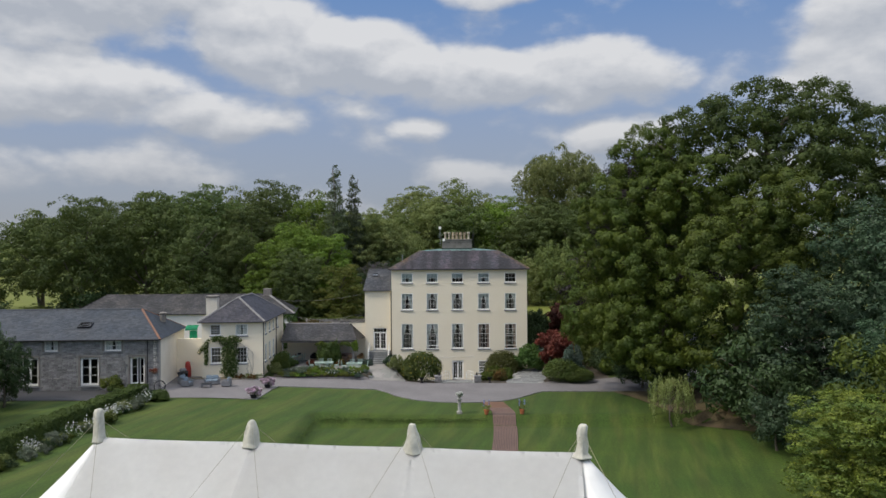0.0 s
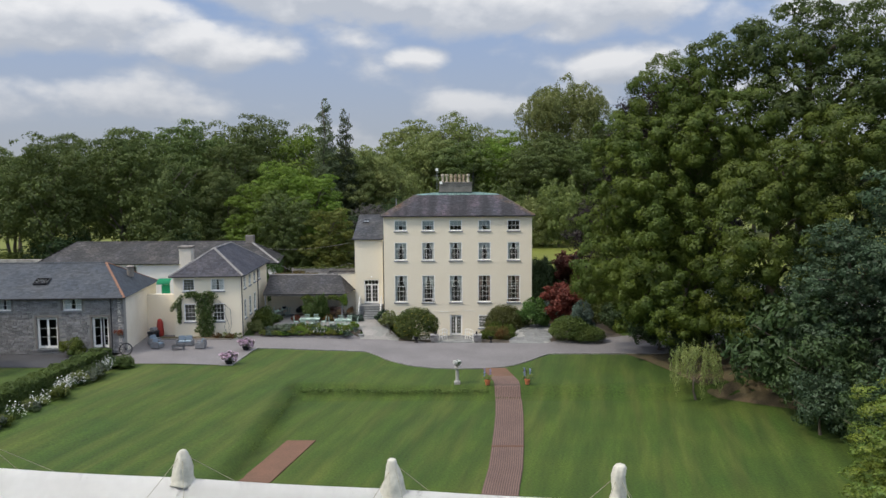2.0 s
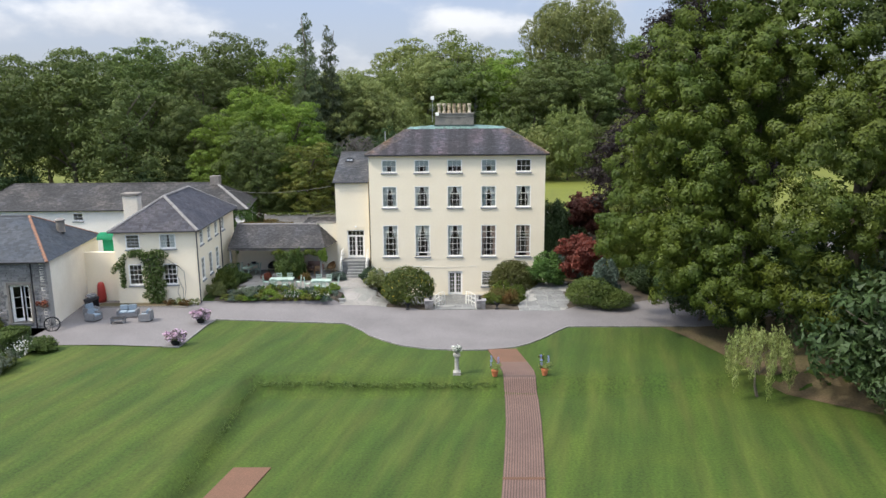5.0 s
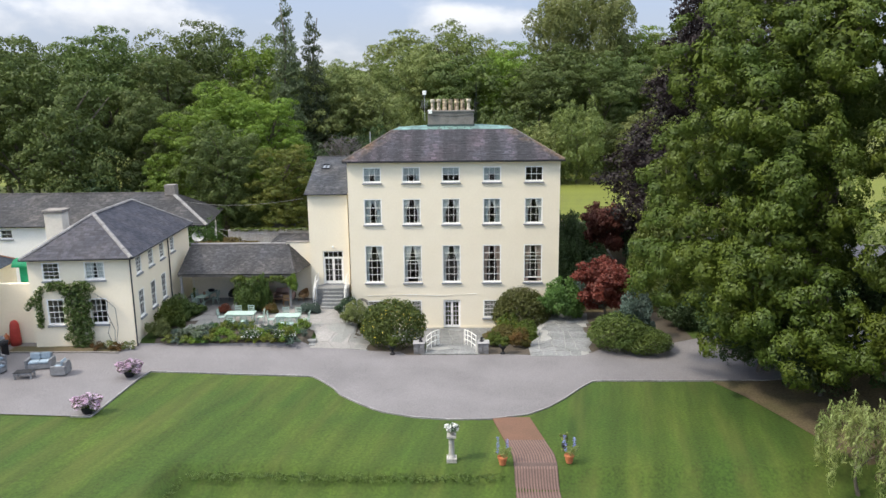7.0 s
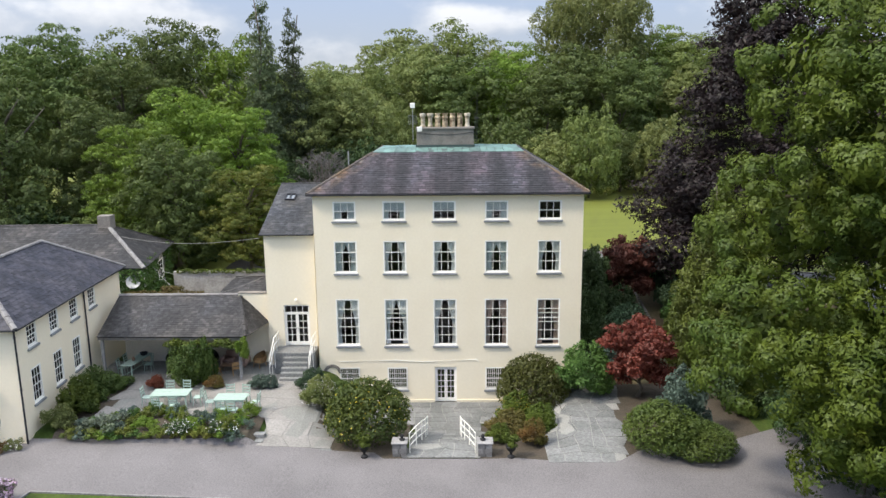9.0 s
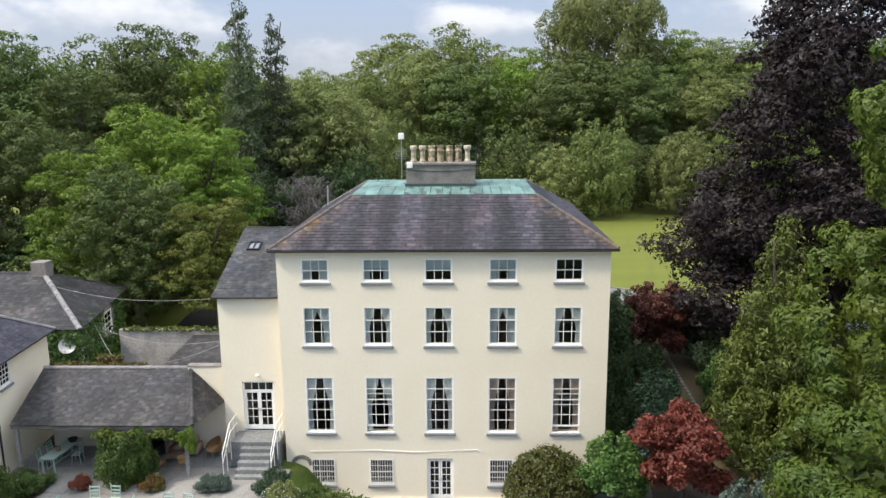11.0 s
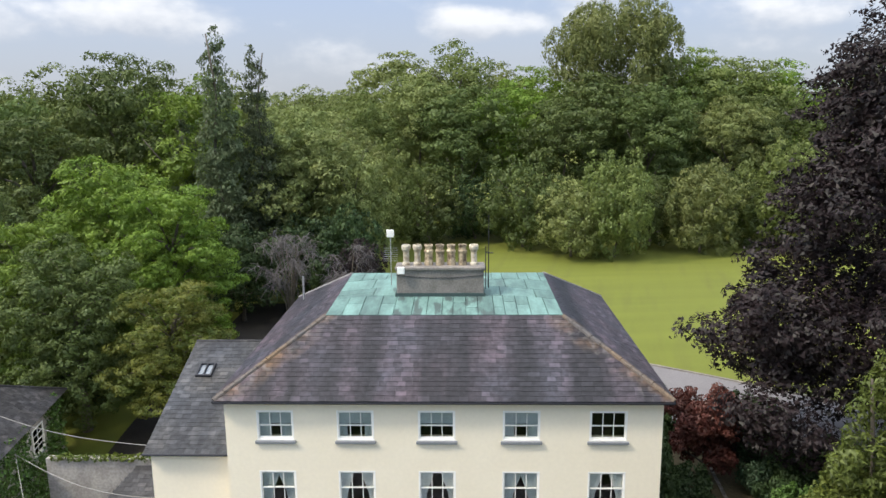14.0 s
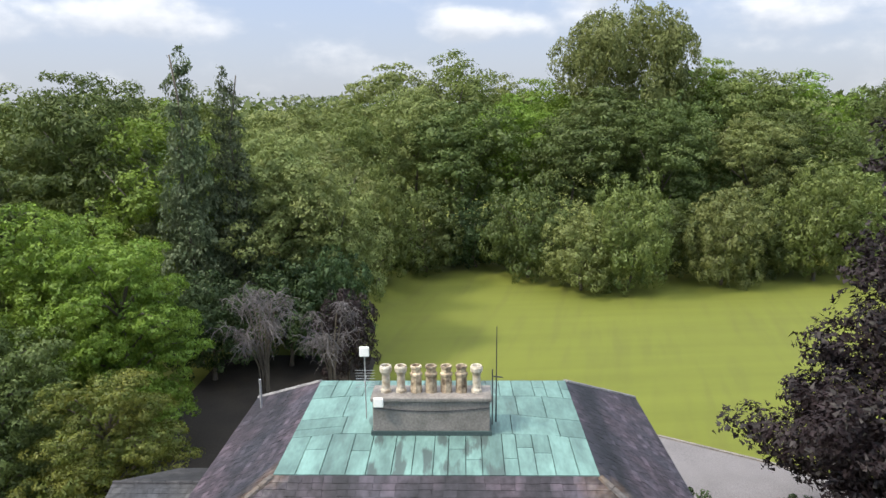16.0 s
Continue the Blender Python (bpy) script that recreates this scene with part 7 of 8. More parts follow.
ob.parent, ob["kind"] = runner, "stuff"
bm = bmesh.new()
box(bm, curve_at(MAT_MID, 49) - 0.93, curve_at(MAT_MID, 49) + 0.93, 48.95, 49.12, land(3, 49) + 0.05, land(3, 49) + 0.1)
part("seam_strip", bm, M_COIR, runner)

# bare soil at the lawn's shaded edge and the road behind the house
sheet("soil_bank", [14.5 + i * 0.5 for i in range(40)], lambda x: curve_at([(14.5, 68.9), (15.4, 67.2), (16.6, 63.5), (17.6, 59.5), (20.8, 55.5), (27, 49), (34, 43)], x), lambda x: 69.2 if x < 17 else 72, 20, 0.03, M_SOIL, "bare brown soil under the trees", "soil")
sheet("rear_road", [7 + i * 1.0 for i in range(60)], lambda x: curve_at([(7, 104), (13, 103), (18, 101), (26, 97), (40, 92), (70, 84)], x), lambda x: curve_at([(7, 116), (14, 113.3), (19, 110.2), (26, 105.5), (40, 100), (70, 92)], x), 10, 0.05, M_GRAVEL, "pale gravel road behind the house", "road")
sheet("shrubbery_soil", [8.0 + i * 0.5 for i in range(30)], lambda x: 82.8 if x > 9 else 84, lambda x: 101, 36, 0.02, M_SOIL, "dark shaded soil of the shrubbery", "soil")
sheet("side_path", [14.9 + i * 0.25 for i in range(7)], lambda x: 83, lambda x: 102.5, 40, 0.04, M_SOIL, "bare earth path beside the house", "path")
bm = bmesh.new()
for k in range(50):
    y = 83 + k * 0.39
    box(bm, 14.72, 14.88, y, y + 0.37, land(14.8, y) - 0.1, land(14.8, y) + 0.12)
tagged(part("path_kerb", bm, M_CONC), "pale stone kerb beside the earth path", "kerb", kind="structure")
bm = bmesh.new()
prev = None
for i in range(60):
    x = 9 + i
    y = curve_at([(7, 116), (14, 113.3), (19, 110.2), (26, 105.5), (40, 100), (70, 92)], x)
    p = Vector((x, y, land(x, y)))
    if prev:
        box(bm, 0, (p - prev).length, -0.09, 0.09, -0.1, 0.13, Matrix.Translation(prev) @ Matrix.Rotation(math.atan2(p.y - prev.y, p.x - prev.x), 4, "Z"))
    prev = p
tagged(part("road_kerb", bm, M_CONC), "pale kerb between the road and the rear lawn", "kerb", kind="structure")


def paving(name, xs, ys, lift, inside, label, seed, size=0.75, stone=None, joint=None):
    """Irregular flagstones, each its own piece, over a mossy bed."""
    rg = random.Random(seed)
    nx, ny = int((xs[1] - xs[0]) / size), int((ys[1] - ys[0]) / size)
    me = bpy.data.meshes.new(name)
    vs, fs, idx = [], [], {}
    for i in range(nx * 2 + 1):
        for j in range(ny * 2 + 1):
            x, y = lerp(*xs, i / (nx * 2)), lerp(*ys, j / (ny * 2))
            idx[i, j] = len(vs)
            vs.append((x, y, land(x, y) + lift - 0.008))
    for i in range(nx * 2):
        for j in range(ny * 2):
            if inside(lerp(*xs, (i + 0.5) / (nx * 2)), lerp(*ys, (j + 0.5) / (ny * 2))):
                fs.append((idx[i, j], idx[i + 1, j], idx[i + 1, j + 1], idx[i, j + 1]))
    me.from_pydata(vs, [], fs)
    me.materials.append(joint or M_JOINT)
    bed = tagged(new(name, me), label, "paving", kind="structure")
    pt = {(i, j): (lerp(*xs, i / nx) + rg.uniform(-0.36, 0.36) * size * (0 < i < nx), lerp(*ys, j / ny) + rg.uniform(-0.36, 0.36) * size * (0 < j < ny)) for i in range(nx + 1) for j in range(ny + 1)}
    for i in range(nx):
        for j in range(ny):
            q = [pt[i, j], pt[i + 1, j], pt[i + 1, j + 1], pt[i, j + 1]]
            c = (sum(p[0] for p in q) / 4, sum(p[1] for p in q) / 4)
            if not inside(*c):
                continue
            b, dz = bmesh.new(), rg.uniform(0, 0.012)
            fit = 0.982 if stone else 0.95
            q = [(c[0] + (p[0] - c[0]) * fit, c[1] + (p[1] - c[1]) * fit) for p in q]
            lo = [b.verts.new((*p, land(*p) + lift - 0.03)) for p in q]
            hi = [b.verts.new((*p, land(*p) + lift + dz)) for p in q]
            b.faces.new(hi)
            for k in range(4):
                b.faces.new((lo[k], lo[(k + 1) % 4], hi[(k + 1) % 4], hi[k]))
            part("flagstone", b, stone or M_PAVE, bed)


paving("court_paving", (-4.6, 4.4), (73.7, 83.3), 0.05, lambda x, y: (y > 80.2 and x > -4.4) or abs(x) < 1.75, "grey crazy paving in the sunken court", 1, 0.72)
paving("side_paving", (4.9, 10.6), (73.2, 82.5), 0.05, lambda x, y: abs(x - (6.7 + 0.18 * max(0, y - 75))) < 1.7, "grey flagstones leading round the house", 2, 0.8)
paving("terrace_paving", (-19.2, -5.4), (74.5, 82.6), 0.05, lambda x, y: (x < -7.2 or y < 79.5) and not (x < -9.1 and y < 77.0 and x > -17.6) and not (x < -17.4 and y < 81), "pale worn stone flags on the terrace", 3, 1.15, M_FLAG, M_FLAGJ)
# two low steps from the drive to the terrace
for k in range(2):
    bm = bmesh.new()
    box(bm, -9.6, -8.7, 74.75 + 0.36 * k, 75.11 + 0.36 * k, 0.0, 0.33 + 0.19 * k)
    bevel_all(bm, 0.015)
    tagged(part("terrace_step", bm, M_PAVE), "low grey stone step up to the terrace", "step", group="terrace steps")
bm = bmesh.new()
box(bm, -8.7, -5.3, 74.3, 74.48, -0.1, 0.11)
bevel_all(bm, 0.02)
tagged(part("terrace_kerb", bm, M_PAVE), "worn stone kerb at the terrace edge", "kerb", kind="structure")

# ---- garden gate piers and curved rails at the court ----
for s in (-1, 1):
    pier = base("stone_pier", pose(s * 2.0, 74.1, land(2, 74)), "squat grey stone pier at the court entrance", "pier", "court piers")
    bm = bmesh.new()
    rg = random.Random(4 + s)
    for r in range(4):
        for c in range(2):
            for d in range(2):
                w0, w1 = ((-0.33, -0.02), (0.0, 0.33))[c]
                jog = 0.05 if r % 2 else -0.04
                w0, w1 = w0 + jog * c, w1 + jog * (1 - c)
                box(bm, w0, w1 - 0.012, -0.3 + 0.3 * d, -0.012 + 0.3 * d, -0.3 + 0.24 * r, -0.075 + 0.24 * r + rg.uniform(0, 0.012))
    part("masonry", bm, M_STONE, pier)["kind"] = "stuff"
    bm = bmesh.new()
    box(bm, -0.38, 0.38, -0.35, 0.35, 0.66, 0.73)
    bevel_all(bm, 0.02)
    part("capstone", bm, M_STONE, pier)
    bm = bmesh.new()
    lathe(bm, [(0.12, 0), (0.14, 0.05), (0.06, 0.1), (0.1, 0.22), (0.03, 0.3)], 10, (-s * 0.1, 0, 0.74))
    part("lamp", bm, M_BLACK, pier)
    rail = base("curved_rail", pose(0, 0, 0), "white curved metal handrail beside the court ramp", "railing", "court rails")
    arc = [(s * lerp(1.55, 0.85, math.sin(math.pi / 2 * k / 8)), lerp(74.2, 77.4, k / 8)) for k in range(9)]
    for h in (0.35, 0.68, 1.0):
        bm = bmesh.new()
        tube(bm, [(x, y, land(x, y) + h + 0.04) for x, y in arc], 0.024, 6)
        part("rail", bm, M_WHITE, rail)
    for x, y in (arc[0], arc[2], arc[4], arc[6], arc[8]):
        bm = bmesh.new()
        tube(bm, [(x, y, land(x, y) - 0.1), (x, y, land(x, y) + 1.08)], 0.026, 6)
        part("post", bm, M_WHITE, rail)


sheet("terrace_bed", [-18.9 + i * 0.35 for i in range(29)], lambda x: 74.0, lambda x: 77.1 if x > -17.5 else 81.6, 40, 0.016, M_BED, "dark soil of the terrace bed", "soil")
sheet("step_bed", [-6.0 + i * 0.3 for i in range(6)], lambda x: 74.6, lambda x: 82.0, 40, 0.012, M_BED, "dark soil between the terrace flags", "soil")
sheet("court_bed", [-7.0 + i * 0.3 for i in range(18)], lambda x: 73.4, lambda x: 83.3 if x > -6 else 80.5, 20, 0.016, M_BED, "dark soil bed beside the court", "soil")
sheet("court_bed", [1.8 + i * 0.3 for i in range(16)], lambda x: 73.2, lambda x: 83.3 if x > 4.5 else 80.1, 20, 0.016, M_BED, "dark soil bed beside the court", "soil")
sheet("corner_bed", [8.2 + i * 0.4 for i in range(20)], lambda x: 73.2, lambda x: 83.0, 20, 0.016, M_BED, "dark soil bed under the shrubs", "soil")


# ---- garden planting ----
def bush(x, y, r, h, mt, label, key="bush", sy=None, group="", flowers=None, z=None, name="shrub"):
    ob = plant(name, key, x, y, r / 1.5, h / 2.1, label, "shrub", mt, group=group, sy=(sy or r) / 1.5, z=z, rz=(x * 51 + y * 17) % 40 - 20)
    if flowers:
        f = new("blossom", STOCK["bloom_big"][0])
        f.parent = ob
        f.material_slots[0].link, f.material_slots[0].material = "OBJECT", flowers
    return ob


STOCK["bloom_big"] = (leaf_mesh("blossom", [tuple(v * 1.04 if i > 2 else v for i, v in enumerate(l)) for l in dome_lobes(57, 110, 1.5, 2.1)[1:]], 380, 0.032, F_YELLOW, 91, inner=0.0, aspect=0.9), None)
bush(-3.75, 76.0, 2.05, 3.0, F_DOME, "large rounded golden-flecked evergreen bush", "dome", flowers=F_YELLOW)
bush(-5.4, 79.3, 1.35, 2.5, F_OAK, "rounded green bush by the wall", "dome")
bush(-6.6, 78.6, 1.0, 1.6, F_ASH, "loose shrub with small white flowers", "bush_b", flowers=F_WHITE)
bush(-7.3, 80.2, 0.9, 1.2, F_BLUE, "low grey-green shrub by the steps", "bush_b")
bush(5.0, 81.5, 2.0, 3.3, F_BROWN, "rounded olive-brown bush against the house", "dome")
bush(3.9, 79.6, 1.1, 2.0, F_LIME, "yellow-flowering shrub in the bed", "bush_b", flowers=F_YELLOW)
bush(3.4, 77.4, 1.2, 1.3, F_OLIVE, "low russet and olive shrub", "bush_b")
bush(5.0, 77.8, 1.0, 1.5, F_LIME, "soft yellow-green shrub in the bed", "bush_b")
bush(4.4, 75.3, 0.75, 1.2, F_RUST, "small russet-leaved shrub at the drive", "bush_b")
bush(2.75, 75.6, 0.65, 0.9, F_LIME, "low trailing shrub beside the pier", "bush_b")
bush(7.9, 81.5, 1.75, 2.8, F_GREEN, "rounded bright green bush by the house corner", "bush_b")
bush(10.5, 74.7, 1.85, 2.2, F_DOME, "broad clipped olive-green hedge mound", "dome", sy=1.8)
bush(12.0, 74.2, 1.7, 1.4, F_DOME, "broad clipped olive-green hedge mound", "dome", sy=1.6)
bush(11.9, 76.3, 1.4, 3.3, F_GREYBLUE, "upright blue-grey conifer shrub", "bush_b")
bush(10.4, 84.5, 1.5, 2.4, F_GREYBLUE, "rounded green shrub beside the house", "bush_b")
bush(11.4, 87.8, 2.0, 2.8, F_BLUE, "grey-green shrub beside the house", "bush_b")
bush(9.6, 92.5, 1.7, 5.2, F_DARK, "tall dark shrub at the house corner")
bush(10.2, 96.5, 1.9, 4.5, F_DARK, "tall dark shrub behind the house")
bush(9.5, 89.4, 1.2, 4.0, F_DARK, "tall dark shrub against the house side")
bush(9.3, 86.2, 1.0, 3.0, F_DARK, "tall dark shrub against the house side")
bush(12.3, 90.6, 1.7, 2.4, F_BLUE, "grey-green shrub beside the path", "bush_b")
bush(12.6, 94.6, 1.5, 2.2, F_DARK, "dark low shrub beside the path", "bush_b")
bush(16.4, 86.9, 1.2, 2.2, F_GREEN, "bright green rounded shrub beside the path", "bush_b")
bush(16.8, 95.6, 1.6, 2.8, F_BLUE, "dark blue-green shrub beside the path")
bush(16.6, 91.6, 1.6, 3.0, F_GREEN, "bright green rounded shrub beside the path", "bush_b")
bush(17.2, 89.0, 1.5, 3.0, F_GREEN, "bright green rounded shrub beside the path", "bush_b")
for x, y, r, h in ((12.2, 101.0, 1.7, 3.0), (17.6, 101.5, 1.6, 2.4), (18.0, 98.8, 2.0, 3.2), (20.5, 95.5, 2.0, 3.0), (17.6, 94.0, 1.8, 3.0), (18.0, 91.0, 1.8, 3.2), (21.5, 91.0, 2.2, 3.4)):
    bush(x, y, r, h, F_DARK, "dark evergreen shrub in the shrubbery", "bush_b", group="shrubbery")
bush(20.8, 88.2, 2.0, 3.6, F_LIME, "yellow-green shrub behind the conifer", "bush_b")
bush(19.5, 82.0, 2.2, 3.4, F_DARK, "dark evergreen shrub under the trees")
bush(16.0, 79.5, 2.0, 2.6, F_DARK, "dark evergreen shrub under the trees")
# cottage side border
for x, y, r, h, mt, k in ((-18.9, 75.6, 0.8, 1.1, F_ASH, "bush_b"), (-18.7, 77.2, 1.0, 1.9, F_LIME, "bush_b"), (-18.9, 78.9, 1.0, 1.8, F_OAK, "bush_b"), (-18.6, 80.4, 1.0, 0.9, F_OAK, "bush")):
    bush(x, y, r, h, mt, "leafy border shrub against the cottage wall", k, group="cottage border", flowers=F_WHITE if h > 2 else None)
# bed along the terrace front
rg = random.Random(14)
for i in range(44):
    x, y = -17.6 + 8.3 * ((i * 0.618) % 1), 75.1 + 1.9 * rg.random()
    mt = rg.choice((F_GOLD, F_GOLD, F_TURN, F_BRIGHT, F_BRIGHT, F_BRIGHT, F_GREEN, F_GOLD, F_GREYBLUE))
    sc = rg.uniform(0.55, 1.05) * (0.95 if y > 76 else 0.8)
    plant("border_plant", "clump" if i % 3 else "grassy", x, y, sc, sc * rg.uniform(0.7, 1.15), "soft perennial clump in the terrace bed", "plant", mt, group="terrace bed")
for x in (-13.1, -12.6, -10.9, -10.4):
    plant("border_plant", "bloom", x, 74.95, 0.9, 0.6, "low white flowers at the drive edge", "plant", F_WHITE, group="terrace flowers")
    plant("border_plant", "clump", x, 74.95, 0.8, 0.6, "low dark cushion plant at the drive edge", "plant", F_DARK, group="terrace edging")
plant("border_plant", "clump", -16.4, 75.3, 1.4, 1.1, "silver lavender cushion in the bed", "plant", F_SILVER)
plant("border_plant", "clump", -17.4, 75.2, 0.9, 0.8, "silver lavender cushion in the bed", "plant", F_SILVER)
for i in range(17):
    sc = rg.uniform(0.5, 0.85)
    plant("border_plant", "clump", -17.9 + i * 0.49, 74.72 + 0.1 * rg.random(), sc, sc * 0.75, "low cushion plant spilling on the drive", "plant", rg.choice((F_GREYBLUE, F_GOLD, F_GREEN, F_TURN, F_BRIGHT)), group="terrace edging")
# loggia climbers
for x, y, r, h in ((-14.6, 81.0, 1.15, 2.5), (-13.6, 81.2, 0.6, 2.7)):
    bush(x, y, r, h, F_OAK if x < -13 else F_LIME, "leafy climber on the loggia post", "bush", group="loggia climbers", name="climber")
bush(-11.4, 81.3, 0.4, 1.2, F_GOLD, "light green climber at the head of a loggia post", "bush_b", z=2.2, name="climber")
me = leaf_mesh("vine", [(-15.6 + 0.4 * i, 81.35, 3.05 + 0.1 * math.sin(i * 1.9), 0.32, 0.22, 0.16 + 0.06 * math.sin(i)) for i in range(11)], 1500, 0.065, F_LIME, 105)
tagged(new("eaves_vine", me), "green vine trailing along the loggia eaves", "climber")
for x, r in ((-16.2, 0.5), (-12.9, 0.6), (-10.4, 0.6), (-9.8, 0.55)):
    bush(x, 80.6, r, 0.7, F_MAPLE if x < -13 else F_RUST if x < -12 else F_GREYBLUE, "low planting before the loggia", "bush_b", group="loggia planting")
# ivy round the cottage windows and the rear gable
ivy = [(-24.6 + 0.25 * i, 73.55, 4.55 + 0.12 * math.sin(i), 0.3, 0.16, 0.28) for i in range(11)] + [(-25.2 - 0.22 * i, 73.6, 4.3 - 0.25 * i, 0.22, 0.15, 0.25) for i in range(5)] + \
      [(-23.05 + 0.45 * math.sin(i * 2.4), 73.62, 0.9 + 0.22 * i, 0.5, 0.24, 0.36) for i in range(17)] + [(-25.4, 73.55, 2.2 + 0.4 * i, 0.22, 0.14, 0.3) for i in range(5)]
me = leaf_mesh("ivy", ivy, 5200, 0.07, F_OAK, 92)
tagged(new("wall_climber", me), "leafy green creeper framing the cottage windows", "climber")
ivy = [(-24.0 + 0.55 * (i % 8), 88.45, 2.0 + 0.5 * (i // 8), 0.4, 0.22, 0.4) for i in range(64)]
for i in range(17 * 9):
    q, z = 0.1 + 0.5 * (i % 17), 1.6 + 0.5 * (i // 17)
    if not (3.9 < q < 6.3 and z > 3.6):
        ivy.append((-19.9 - 0.186 * q, 88.6 + q, z + 0.15 * math.sin(i * 2.3), 0.14, 0.38, 0.38))
me = leaf_mesh("ivy", ivy, 15000, 0.09, F_GREEN, 93)
tagged(new("gable_creeper", me), "dense green creeper covering the rear gable", "climber")
me = leaf_mesh("moss", [(-18.4 + 0.4 * i, 91.1, 5.02 + 0.05 * math.sin(i * 2), 0.35, 0.22, 0.12) for i in range(20)], 1500, 0.07, F_LIME, 94)
tagged(new("wall_moss", me), "tufts of grass and moss on the wall tops", "moss", kind="stuff")
me = leaf_mesh("ridge_moss", [(-19.4 + 0.3 * i, 85.0, 5.1 + 0.05 * math.sin(i * 2.7), 0.24, 0.2, 0.07) for i in range(16)] + [(-17.4 + 0.2 * i, 85.7, 5.15, 0.2, 0.2, 0.2) for i in range(6)], 2000, 0.05, F_OLIVE, 95)
tagged(new("ridge_moss", me), "rusty moss and dry grass along the loggia ridge", "moss", kind="stuff")
# roses at the foot of the cottage
for i in range(5, 9):
    x = -24.8 + i * 0.6
    plant("rose_bush", "clump", x, 73.45 - 0.3 * (i % 2), 0.7, 0.7, "small rose bush at the cottage foot", "plant", F_RUST if i % 2 else F_ASH, group="roses")
    if i > 5:
        plant("rose_bush", "bloom", x, 73.4, 0.6, 0.7, "white roses at the cottage foot", "plant", F_WHITE, group="rose flowers")
sheet("cottage_bed", [-27.3 + i * 0.25 for i in range(28)], lambda x: 72.7, lambda x: 73.8, 6, 0.075, M_SOIL, "bare soil bed before the cottage", "soil")
bm = bmesh.new()
for k in range(14):
    x = -27.3 + k * 0.5
    box(bm, x, x + 0.485, 72.58, 72.7, land(x, 72.6) - 0.05, land(x, 72.6) + 0.13)
tagged(part("bed_kerb", bm, M_CONC), "low stone kerb of the cottage bed", "kerb", kind="structure")
stem = base("bare_climber", pose(-20.95, 73.62, land(-20.9, 73.6)), "bare brown climber stems on the cottage wall", "climber")
for pts in ([(0, 0, 0), (0.1, 0.02, 1.2), (-0.3, 0.03, 2.3), (-0.2, 0.03, 3.0), (-1.5, 0.03, 3.9)], [(0.05, 0, 0), (0.3, 0.03, 1.3), (0.25, 0.03, 2.6), (-0.25, 0.03, 3.1), (-0.9, 0.03, 3.2)], [(0, 0, 0), (-0.35, 0.03, 1.0), (-0.1, 0.03, 1.8)]):
    bm = bmesh.new()
    tube(bm, pts, [0.02] * (len(pts) - 1) + [0.006], 5)
    part("stem", bm, M_BARK, stem)
# clipped hedge and flower border on the left
rg = random.Random(21)
ns = np.random.RandomState(95)
cnt = 46000
a, face = ns.rand(cnt), ns.rand(cnt)
u, h = ns.uniform(-0.75, 0.75, cnt), ns.uniform(0.02, 1.2, cnt)
u, h = np.where(face < 0.42, u, np.where(face < 0.78, 0.75, -0.75)), np.where(face < 0.42, 1.22, h)
end = ns.rand(cnt) < 0.05
a, u = np.where(end, ns.choice((0.0, 1.0), cnt), a), np.where(end & (face >= 0.42), ns.uniform(-0.75, 0.75, cnt), u)
wob = 0.05 * np.sin(a * 120) + 0.04 * np.sin(a * 57 + 1)
px, py = -28.15 - 1.7 * a + (u + wob * np.sign(u)) * 0.997, 64.3 - 23.0 * a - u * 0.07
pp = np.stack([px, py, 0.42 + h + wob], 1) + ns.normal(size=(cnt, 3)) * 0.035
nn = np.stack([np.where(face < 0.42, 0, np.sign(u)), np.zeros(cnt), np.where(face < 0.42, 1.0, 0.1)], 1) + ns.normal(size=(cnt, 3)) * 0.5
nn /= np.linalg.norm(nn, axis=1)[:, None]
t1 = np.cross(nn, ns.normal(size=(cnt, 3)))
t1 /= np.linalg.norm(t1, axis=1)[:, None]
t2, sz = np.cross(nn, t1), (0.06 * ns.uniform(0.6, 1.3, cnt))[:, None]
me = tri_mesh("hedge", np.stack([pp - t1 * sz + t2 * sz * 0.6, pp - t1 * sz - t2 * sz * 0.6, pp + t1 * sz * 1.25], 1).reshape(-1, 3), F_OAK)
tagged(new("clipped_hedge", me), "long clipped dark green hedge", "hedge")
for i in range(56):
    t = rg.random() * 1.35
    x, y = lerp(-26.1, -27.3, t) + rg.uniform(-0.7, 0.5), lerp(63.4, 47, t)
    sc = rg.uniform(0.55, 1.0)
    plant("border_plant", "clump", x, y, sc, sc * rg.uniform(0.8, 1.4), "tall leafy perennial in the long border", "plant", rg.choice((F_OAK, F_ASH, F_LIME, F_DARK, F_SILVER)), group="long border")
for t in (0.1, 0.16, 0.38, 0.42, 0.45, 0.5, 0.66, 0.8, 1.05, 1.1):
    plant("border_plant", "bloom", lerp(-26.2, -27.4, t) + 0.3 * math.sin(t * 40), lerp(63.2, 48, t), 1.1, 1.2, "white daisies in the long border", "plant", F_WHITE, group="border daisies")
bush(-31.5, 66.4, 1.0, 1.5, F_BRIGHT, "rounded yellow-green bush by the coach house", "bush_b")
bush(-25.7, 62.6, 1.0, 0.9, F_OAK, "low green bush at the drive corner", "bush_b")
for x, y, s in ((-41, 60, 0.75), (-37.5, 54, 0.6), (-44, 50, 0.9), (-35, 46, 0.5)):
    plant("tree", "skirt_b", x, y, s, s, "dark leafy tree at the garden edge", "tree", F_DARK, group="garden edge trees")
